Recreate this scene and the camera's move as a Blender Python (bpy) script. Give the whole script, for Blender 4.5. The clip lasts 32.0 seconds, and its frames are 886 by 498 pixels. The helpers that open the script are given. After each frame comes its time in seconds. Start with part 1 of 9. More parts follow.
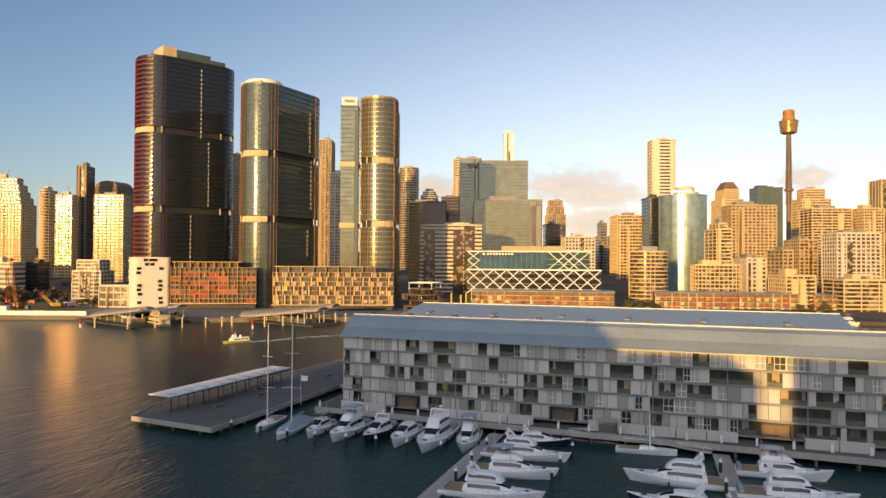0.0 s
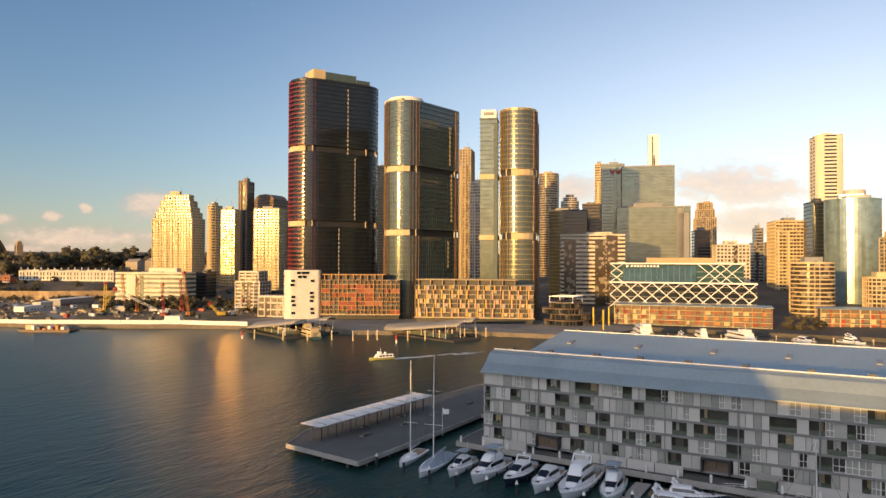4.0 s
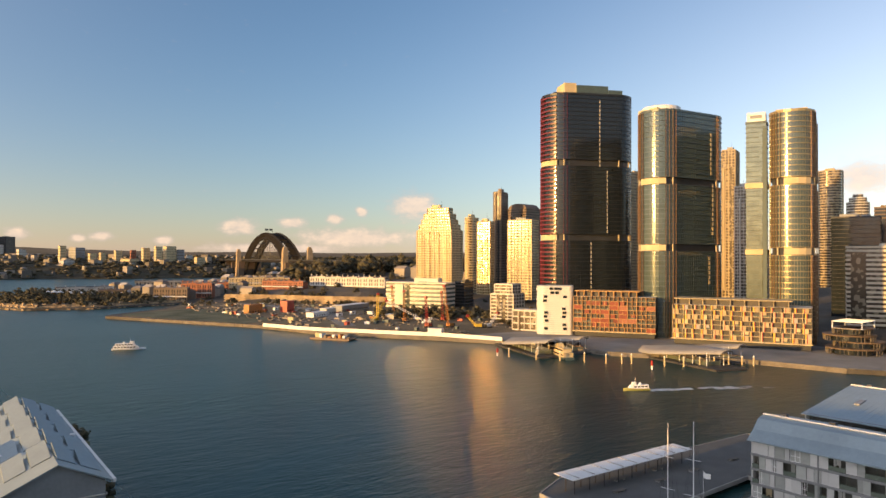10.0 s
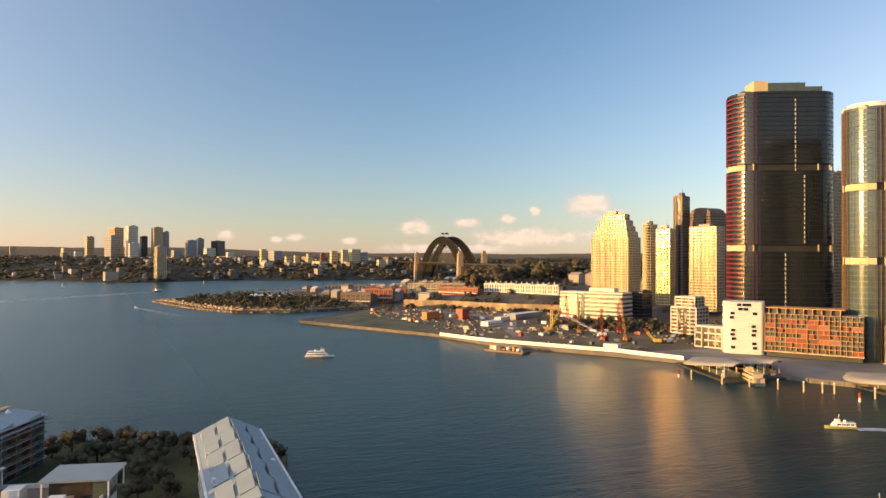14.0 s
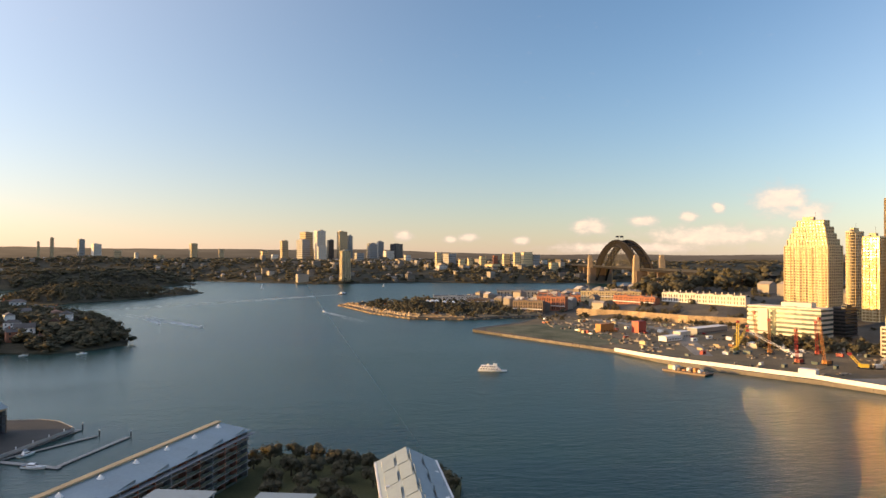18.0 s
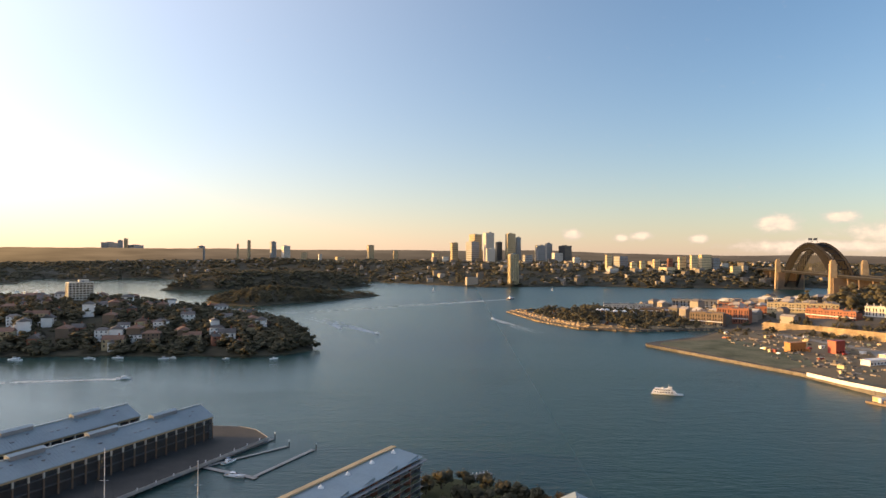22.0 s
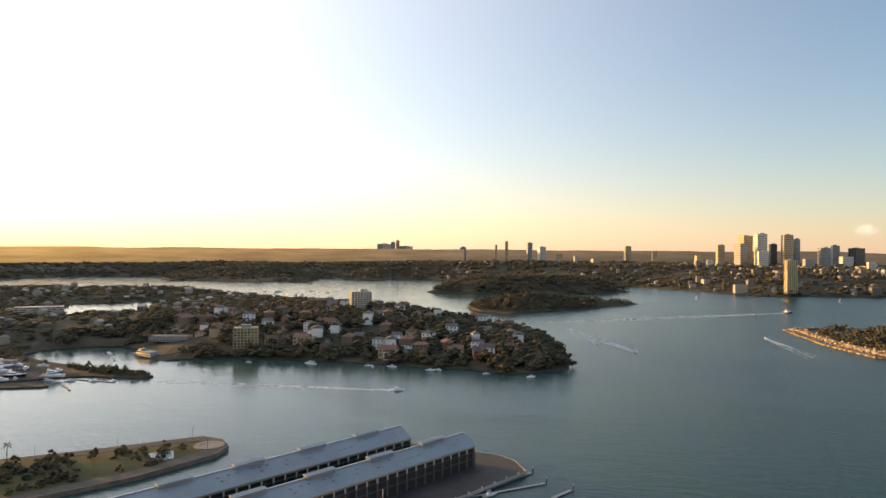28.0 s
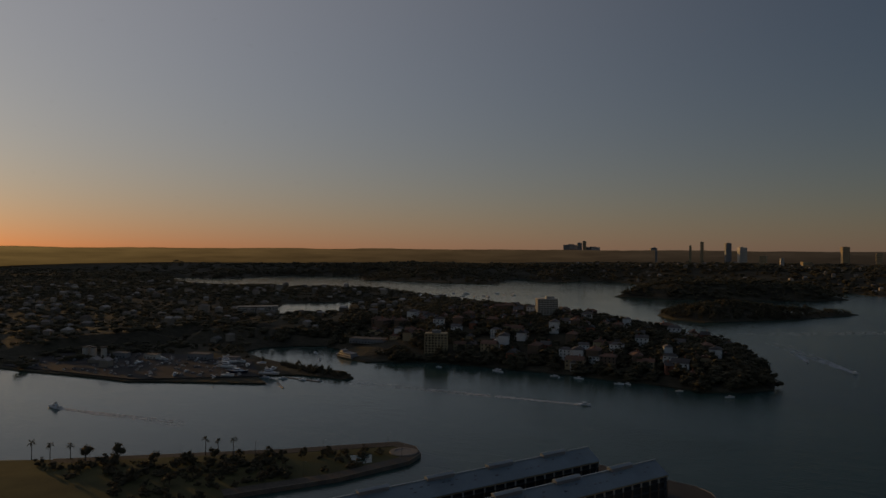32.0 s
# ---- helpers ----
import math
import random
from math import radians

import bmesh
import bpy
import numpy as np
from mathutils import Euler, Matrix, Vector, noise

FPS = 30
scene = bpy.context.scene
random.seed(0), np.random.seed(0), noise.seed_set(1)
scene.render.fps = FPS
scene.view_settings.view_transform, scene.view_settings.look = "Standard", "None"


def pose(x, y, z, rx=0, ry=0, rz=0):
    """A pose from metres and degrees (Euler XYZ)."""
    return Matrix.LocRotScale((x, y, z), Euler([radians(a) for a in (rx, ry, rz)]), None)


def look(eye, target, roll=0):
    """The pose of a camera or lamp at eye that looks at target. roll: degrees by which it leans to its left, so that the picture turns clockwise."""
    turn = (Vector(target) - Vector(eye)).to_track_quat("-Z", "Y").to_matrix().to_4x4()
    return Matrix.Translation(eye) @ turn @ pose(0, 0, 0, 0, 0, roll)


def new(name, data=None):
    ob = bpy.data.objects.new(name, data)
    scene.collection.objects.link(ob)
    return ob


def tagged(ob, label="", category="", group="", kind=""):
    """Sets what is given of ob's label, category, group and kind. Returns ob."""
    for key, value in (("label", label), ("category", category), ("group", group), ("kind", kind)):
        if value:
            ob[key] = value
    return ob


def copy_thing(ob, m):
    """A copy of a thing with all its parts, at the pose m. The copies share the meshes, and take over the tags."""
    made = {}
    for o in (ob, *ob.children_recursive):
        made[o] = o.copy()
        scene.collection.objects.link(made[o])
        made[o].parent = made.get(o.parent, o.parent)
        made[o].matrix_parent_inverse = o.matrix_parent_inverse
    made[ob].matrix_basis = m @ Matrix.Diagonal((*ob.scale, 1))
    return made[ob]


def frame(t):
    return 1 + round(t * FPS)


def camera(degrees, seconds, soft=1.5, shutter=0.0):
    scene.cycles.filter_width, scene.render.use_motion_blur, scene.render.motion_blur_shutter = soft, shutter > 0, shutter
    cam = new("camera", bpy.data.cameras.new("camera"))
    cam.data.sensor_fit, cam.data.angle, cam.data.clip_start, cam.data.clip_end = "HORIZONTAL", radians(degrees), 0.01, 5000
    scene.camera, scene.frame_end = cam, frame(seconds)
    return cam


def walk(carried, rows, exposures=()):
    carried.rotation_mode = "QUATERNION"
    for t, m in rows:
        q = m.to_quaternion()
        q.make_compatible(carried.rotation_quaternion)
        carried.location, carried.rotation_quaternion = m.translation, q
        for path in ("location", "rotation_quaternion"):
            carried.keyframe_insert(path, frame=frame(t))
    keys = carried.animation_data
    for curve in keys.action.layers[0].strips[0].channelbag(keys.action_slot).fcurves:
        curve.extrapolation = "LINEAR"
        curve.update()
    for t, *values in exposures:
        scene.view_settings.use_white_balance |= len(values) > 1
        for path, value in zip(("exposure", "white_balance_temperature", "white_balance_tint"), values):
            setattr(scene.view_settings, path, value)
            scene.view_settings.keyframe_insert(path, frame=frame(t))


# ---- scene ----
# ---- camera: a slow climb on the spot while panning round to the west ----
cam = camera(64.64, 32.0)
# seconds, x, y, z, heading clockwise from +y, tilt up, lean
PATH = [
    (0, -0.03, -0.14, 38.83, 72.558, 0.994, 0.338),
    (1, 0.3, 0.07, 41.03, 69.892, 1.048, 0.281),
    (2, 0.55, 0.18, 43.21, 67.127, 1.065, 0.245),
    (3, 0.73, 0.22, 45.37, 64.217, 1.056, 0.224),
    (4, 0.82, 0.22, 47.55, 61.153, 1.029, 0.214),
    (5, 0.85, 0.19, 49.75, 57.95, 0.991, 0.211),
    (6, 0.81, 0.14, 51.99, 54.633, 0.949, 0.213),
    (7, 0.73, 0.08, 54.27, 51.229, 0.904, 0.217),
    (8, 0.61, 0.01, 56.6, 47.767, 0.862, 0.221),
    (9, 0.48, -0.07, 58.98, 44.266, 0.822, 0.225),
    (10, 0.33, -0.16, 61.43, 40.745, 0.787, 0.227),
    (11, 0.2, -0.25, 63.94, 37.214, 0.756, 0.227),
    (12, 0.07, -0.36, 66.51, 33.68, 0.729, 0.225),
    (13, -0.03, -0.47, 69.16, 30.148, 0.706, 0.222),
    (14, -0.1, -0.59, 71.89, 26.62, 0.685, 0.218),
    (15, -0.16, -0.71, 74.7, 23.1, 0.665, 0.214),
    (16, -0.19, -0.84, 77.59, 19.588, 0.645, 0.211),
    (17, -0.2, -0.97, 80.58, 16.09, 0.624, 0.209),
    (18, -0.2, -1.09, 83.66, 12.609, 0.6, 0.209),
    (19, -0.21, -1.2, 86.85, 9.149, 0.573, 0.212),
    (20, -0.23, -1.28, 90.13, 5.714, 0.541, 0.22),
    (21, -0.27, -1.35, 93.5, 2.303, 0.505, 0.231),
    (22, -0.35, -1.4, 96.97, -1.085, 0.463, 0.247),
    (23, -0.47, -1.41, 100.51, -4.46, 0.417, 0.267),
    (24, -0.63, -1.4, 104.1, -7.833, 0.367, 0.292),
    (25, -0.84, -1.38, 107.73, -11.223, 0.313, 0.319),
    (26, -1.09, -1.35, 111.34, -14.655, 0.257, 0.347),
    (27, -1.35, -1.33, 114.9, -18.154, 0.201, 0.375),
    (28, -1.6, -1.36, 118.34, -21.741, 0.146, 0.4),
    (29, -1.8, -1.47, 121.59, -25.429, 0.094, 0.419),
    (30, -1.9, -1.71, 124.55, -29.212, 0.048, 0.427),
    (31, -1.8, -2.15, 127.11, -33.05, 0.011, 0.419),
    (32, -1.42, -2.87, 129.14, -36.851, -0.014, 0.391),
    ]


def cam_pose(x, y, z, az, tilt, lean):
    a, e = radians(az), radians(tilt)
    way = Vector((math.sin(a) * math.cos(e), math.cos(a) * math.cos(e), math.sin(e)))
    eye = Vector((x, y, z))
    return look(eye, eye + 100 * way, lean)


walk(cam, [(row[0], cam_pose(*row[1:])) for row in PATH],
     exposures=[(0, 0.18, 7150, 18), (3, 0.24, 7100, 18), (6, 0.29, 7050, 18), (10, 0.43, 7050, 18), (14, 0.56, 7100, 18), (17, 0.66, 7150, 18), (24, 0.78, 7350, 18), (28, 0.82, 8000, 18), (30.6, 0.86, 8200, 18), (31.0, 0.12, 8200, 18), (31.4, -0.85, 7500, 18), (32.0, -2.15, 7300, 18)])

# ---- world, sun ----
SUN_AZ, SUN_EL = -84.0, 5.5
SKY_STRENGTH, HAZE_LOW, HAZE_SUN, HAZE_CORE, HAZE_ANTI = 0.15, 0.18, 0.46, 0.26, 0.60


def heading(az, el=0.0):
    a, e = radians(az), radians(el)
    return Vector((math.sin(a) * math.cos(e), math.cos(a) * math.cos(e), math.sin(e)))


world = bpy.data.worlds.new("sky")
scene.world = world
world.use_nodes = True
wn, wl = world.node_tree.nodes, world.node_tree.links
wn.clear()
sky = wn.new("ShaderNodeTexSky")
sky.sky_type = "NISHITA"
sky.sun_disc = False
sky.sun_elevation = radians(SUN_EL)
sky.sun_rotation = radians(SUN_AZ)
sky.altitude = 50
sky.air_density, sky.dust_density, sky.ozone_density = 1.1, 0.4, 3.5


def wmath(op, a, b=None, c=None):
    """A maths node of the sky; numbers or sockets."""
    nd = wn.new("ShaderNodeMath")
    nd.operation = op
    for k, v in enumerate((a, b, c)):
        if v is None:
            continue
        if isinstance(v, (int, float)):
            nd.inputs[k].default_value = v
        else:
            wl.new(v, nd.inputs[k])
    return nd.outputs[0]


def wscale(color, fac):
    nd = wn.new("ShaderNodeVectorMath")
    nd.operation = "SCALE"
    nd.inputs[0].default_value = color
    wl.new(fac, nd.inputs["Scale"])
    return nd.outputs[0]


def wadd(a, b):
    nd = wn.new("ShaderNodeVectorMath")
    wl.new(a, nd.inputs[0])
    wl.new(b, nd.inputs[1])
    return nd.outputs[0]


wco = wn.new("ShaderNodeTexCoord")
wsep = wn.new("ShaderNodeSeparateXYZ")
wl.new(wco.outputs["Generated"], wsep.inputs[0])
wx, wy, wz = wsep.outputs
up = wmath("MAXIMUM", wz, 0.0)
dotn = wn.new("ShaderNodeVectorMath")
dotn.operation = "DOT_PRODUCT"
wl.new(wco.outputs["Generated"], dotn.inputs[0])
dotn.inputs[1].default_value = heading(SUN_AZ, SUN_EL)
facing = dotn.outputs["Value"]
# evening haze: low all round, wide round the sun, and a paler belt opposite it
low = wmath("MULTIPLY", wmath("EXPONENT", wmath("MULTIPLY", up, -9.0)), HAZE_LOW)
halo = wmath("MULTIPLY", wmath("POWER", wmath("MULTIPLY_ADD", facing, 0.5, 0.5), 3.8), wmath("MULTIPLY_ADD", up, HAZE_SUN * 1.9, HAZE_SUN))
core = wmath("MULTIPLY", wmath("POWER", wmath("MAXIMUM", facing, 0.0), 8.0), HAZE_CORE)
glow = wmath("MULTIPLY", wmath("MULTIPLY", wmath("EXPONENT", wmath("MULTIPLY", up, -10.0)), wmath("POWER", wmath("MULTIPLY_ADD", facing, 0.5, 0.5), 3.1)), 0.52)
anti = wmath("MULTIPLY", wmath("MULTIPLY", wmath("POWER", wmath("MAXIMUM", wmath("MULTIPLY", facing, -1.0), 0.0), 3.6), wmath("EXPONENT", wmath("MULTIPLY", wmath("MULTIPLY", up, up), -5.5))), HAZE_ANTI)
nish = wn.new("ShaderNodeVectorMath")
nish.operation = "MULTIPLY"
nish.inputs[1].default_value = (SKY_STRENGTH * 0.83, SKY_STRENGTH * 1.04, SKY_STRENGTH * 1.16)
wl.new(sky.outputs[0], nish.inputs[0])
total = wadd(nish.outputs[0], wscale((1.1, 0.66, 0.64), low))
total = wadd(total, wscale((1.0, 0.60, 0.36), glow))
pale = wmath("MULTIPLY_ADD", wmath("MULTIPLY", facing, facing), 0.06, 0.05)
total = wadd(total, wscale((0.50, 0.84, 1.0), wmath("MULTIPLY", pale, wmath("EXPONENT", wmath("MULTIPLY", wmath("MULTIPLY", up, up), -4.0)))))
total = wadd(total, wscale((1.0, 0.96, 0.92), halo))
total = wadd(total, wscale((1.0, 0.90, 0.72), core))
total = wadd(total, wscale((1.0, 0.89, 0.76), anti))
# the air reddens the lowest light on the sun's side
warm = wmath("MULTIPLY", wmath("EXPONENT", wmath("MULTIPLY", up, -14.0)), wmath("POWER", wmath("MULTIPLY_ADD", facing, 0.5, 0.5), 3.2))
redden = wn.new("ShaderNodeCombineXYZ")
for k, loss in enumerate((-0.18, -0.57, -0.74)):
    wl.new(wmath("MULTIPLY_ADD", warm, loss, 1.0), redden.inputs[k])
tinted = wn.new("ShaderNodeVectorMath")
tinted.operation = "MULTIPLY"
wl.new(total, tinted.inputs[0])
wl.new(redden.outputs[0], tinted.inputs[1])
total = tinted.outputs[0]
# low evening cumulus: heading, height, half width, half height in degrees
CLOUDS = [(9.4, 1.6, 0.75, 0.42), (14.7, 1.6, 0.75, 0.36), (13.2, 1.4, 0.45, 0.28), (19.0, 1.3, 0.7, 0.3), (24.5, 2.41, 1.39, 0.65), (28.6, 2.79, 1.02, 0.46), (32.0, 3.16, 0.69, 0.46), (34.1, 3.76, 0.46, 0.37), (38.4, 4.2, 1.94, 1.11), (40.1, 3.26, 1.39, 0.65), (33.7, 1.68, 5.09, 0.74), (27.2, 0.75, 5.55, 0.46),
          (38.4, 4.2, 1.5, 0.9), (85.0, 5.4, 4.2, 1.3), (85.9, 3.55, 2.77, 0.83), (99.9, 6.2, 1.85, 1.0), (83.0, 6.0, 4.6, 1.4), (84.6, 3.0, 3.2, 1.16), (71.8, 5.8, 2.1, 1.16)]
caz = wmath("MULTIPLY", wmath("ARCTAN2", wx, wy), 57.29578)
cel = wmath("MULTIPLY", wmath("ARCSINE", wz), 57.29578)
mask = None
for a, e, w, h in CLOUDS:
    p = wmath("POWER", wmath("ABSOLUTE", wmath("MULTIPLY", wmath("SUBTRACT", caz, a), 1.0 / w)), 2.0)
    q = wmath("POWER", wmath("ABSOLUTE", wmath("MULTIPLY", wmath("SUBTRACT", cel, e), 1.0 / h)), 2.0)
    g = wmath("EXPONENT", wmath("MULTIPLY", wmath("ADD", p, q), -0.8))
    mask = g if mask is None else wmath("MAXIMUM", mask, g)
cvec = wn.new("ShaderNodeCombineXYZ")
wl.new(caz, cvec.inputs[0])
wl.new(wmath("MULTIPLY", cel, 1.6), cvec.inputs[1])
puff = wn.new("ShaderNodeTexNoise")
puff.inputs["Scale"].default_value, puff.inputs["Detail"].default_value, puff.inputs["Roughness"].default_value = 0.75, 6, 0.6
wl.new(cvec.outputs[0], puff.inputs["Vector"])
body = wn.new("ShaderNodeMapRange")
body.interpolation_type = "SMOOTHSTEP"
body.inputs["From Min"].default_value, body.inputs["From Max"].default_value = 0.55, 1.12
wl.new(wmath("MULTIPLY_ADD", puff.outputs["Fac"], 0.9, wmath("MULTIPLY", mask, 0.72)), body.inputs["Value"])
shade = wn.new("ShaderNodeMix")
shade.data_type = "RGBA"
shade.inputs[6].default_value, shade.inputs[7].default_value = (0.44, 0.40, 0.39, 1), (0.95, 0.74, 0.53, 1)
wl.new(wmath("MULTIPLY", body.outputs[0], puff.outputs["Fac"]), shade.inputs[0])
cloudy = wn.new("ShaderNodeMix")
cloudy.data_type = "RGBA"
wl.new(wmath("MULTIPLY", body.outputs[0], 0.76), cloudy.inputs[0])
wl.new(total, cloudy.inputs[6])
wl.new(shade.outputs[2], cloudy.inputs[7])
bg = wn.new("ShaderNodeBackground")
bg.inputs["Strength"].default_value = 1.0
wout = wn.new("ShaderNodeOutputWorld")
wl.new(cloudy.outputs[2], bg.inputs["Color"])
wl.new(bg.outputs[0], wout.inputs["Surface"])

sun_data = bpy.data.lights.new("sun", "SUN")
sun_data.energy, sun_data.angle, sun_data.color = 5.0, radians(0.6), (1.0, 0.60, 0.18)
sun = new("sun", sun_data)
sun.matrix_world = look(heading(SUN_AZ, SUN_EL) * 1000, (0, 0, 0))


# ---- materials ----
def mat(name, color, rough=0.7, metal=0.0, vary=0.25, scale=0.3, fine=6.0, bump=0.0, spec=0.5, per_object=0.0, per_island=0.0, tint=None, streak=0.0):
    """A surface with stains at one scale and grain at a finer one, both in object space, in metres."""
    m = bpy.data.materials.new(name)
    m.use_nodes = True
    n, l = m.node_tree.nodes, m.node_tree.links
    b = n["Principled BSDF"]
    b.inputs["Metallic"].default_value = metal
    b.inputs["Specular IOR Level"].default_value = spec
    co = n.new("ShaderNodeTexCoord")
    mp = n.new("ShaderNodeMapping")
    mp.inputs["Scale"].default_value = (1, 1, 1 - streak)
    l.new(co.outputs["Object"], mp.inputs["Vector"])
    big, small = n.new("ShaderNodeTexNoise"), n.new("ShaderNodeTexNoise")
    big.inputs["Scale"].default_value, small.inputs["Scale"].default_value = scale, fine
    big.inputs["Detail"].default_value, small.inputs["Detail"].default_value = 3, 3
    l.new(mp.outputs[0], big.inputs["Vector"])
    l.new(co.outputs["Object"], small.inputs["Vector"])
    mix = n.new("ShaderNodeMath")
    mix.operation = "MULTIPLY_ADD"
    l.new(small.outputs["Fac"], mix.inputs[0])
    mix.inputs[1].default_value = 0.5
    l.new(big.outputs["Fac"], mix.inputs[2])
    last = mix.outputs[0]
    if per_object or per_island:
        add = n.new("ShaderNodeMath")
        add.operation = "MULTIPLY_ADD"
        if per_object:
            info = n.new("ShaderNodeObjectInfo")
            l.new(info.outputs["Random"], add.inputs[0])
        else:
            info = n.new("ShaderNodeNewGeometry")
            l.new(info.outputs["Random Per Island"], add.inputs[0])
        add.inputs[1].default_value = (per_object or per_island) / max(vary, 0.01)
        l.new(last, add.inputs[2])
        last = add.outputs[0]
        top = 1.05 + (per_object or per_island) / max(vary, 0.01)
    else:
        top = 1.05
    ramp = n.new("ShaderNodeMapRange")
    ramp.inputs["From Min"].default_value, ramp.inputs["From Max"].default_value = 0.45, top
    l.new(last, ramp.inputs["Value"])
    cm = n.new("ShaderNodeMix")
    cm.data_type = "RGBA"
    span = vary + (per_object or per_island)
    lo = [c * (1 - span) for c in color]
    hi = [min(1, c * (1 + span * 0.8)) for c in (tint or color)]
    cm.inputs[6].default_value, cm.inputs[7].default_value = (*lo, 1), (*hi, 1)
    l.new(ramp.outputs[0], cm.inputs[0])
    l.new(cm.outputs[2], b.inputs["Base Color"])
    rr = n.new("ShaderNodeMapRange")
    rr.inputs["To Min"].default_value, rr.inputs["To Max"].default_value = max(0.02, rough * 0.85), min(1, rough * 1.15)
    l.new(big.outputs["Fac"], rr.inputs["Value"])
    l.new(rr.outputs[0], b.inputs["Roughness"])
    if bump:
        bm_ = n.new("ShaderNodeBump")
        bm_.inputs["Strength"].default_value, bm_.inputs["Distance"].default_value = 0.6, bump
        l.new(small.outputs["Fac"], bm_.inputs["Height"])
        l.new(bm_.outputs[0], b.inputs["Normal"])
    return m


def glass_mat(name, color, rough=0.06, spec=0.9, wobble=0.02, cell=3.6, metal=0.0, blinds=0.0):
    """Facade glass: dark, mirror-like, each pane leaning a little its own way; blinds: share of panes with a drawn blind."""
    m = mat(name, color, rough, metal, vary=0.35, scale=0.15, fine=0.8, spec=spec)
    n, l = m.node_tree.nodes, m.node_tree.links
    b = n["Principled BSDF"]
    co = n.new("ShaderNodeTexCoord")
    vor = n.new("ShaderNodeTexVoronoi")
    vor.inputs["Scale"].default_value = 1 / cell
    l.new(co.outputs["Object"], vor.inputs["Vector"])
    geo_ = n.new("ShaderNodeNewGeometry")
    sub = n.new("ShaderNodeVectorMath")
    sub.operation = "SUBTRACT"
    sub.inputs[1].default_value = (0.5, 0.5, 0.5)
    l.new(vor.outputs["Color"], sub.inputs[0])
    sc = n.new("ShaderNodeVectorMath")
    sc.operation = "SCALE"
    sc.inputs["Scale"].default_value = wobble
    l.new(sub.outputs[0], sc.inputs[0])
    ad = n.new("ShaderNodeVectorMath")
    ad.operation = "ADD"
    l.new(geo_.outputs["Normal"], ad.inputs[0])
    l.new(sc.outputs[0], ad.inputs[1])
    nm = n.new("ShaderNodeVectorMath")
    nm.operation = "NORMALIZE"
    l.new(ad.outputs[0], nm.inputs[0])
    l.new(nm.outputs[0], b.inputs["Normal"])
    if blinds:
        pick = n.new("ShaderNodeSeparateColor")
        l.new(vor.outputs["Color"], pick.inputs[0])
        drawn = n.new("ShaderNodeMath")
        drawn.operation = "LESS_THAN"
        drawn.inputs[1].default_value = blinds
        l.new(pick.outputs[1], drawn.inputs[0])
        mix = n.new("ShaderNodeMix")
        mix.data_type = "RGBA"
        l.new(drawn.outputs[0], mix.inputs[0])
        l.new(b.inputs["Base Color"].links[0].from_socket, mix.inputs[6])
        mix.inputs[7].default_value = (0.30, 0.255, 0.19, 1)
        l.new(mix.outputs[2], b.inputs["Base Color"])
    return m


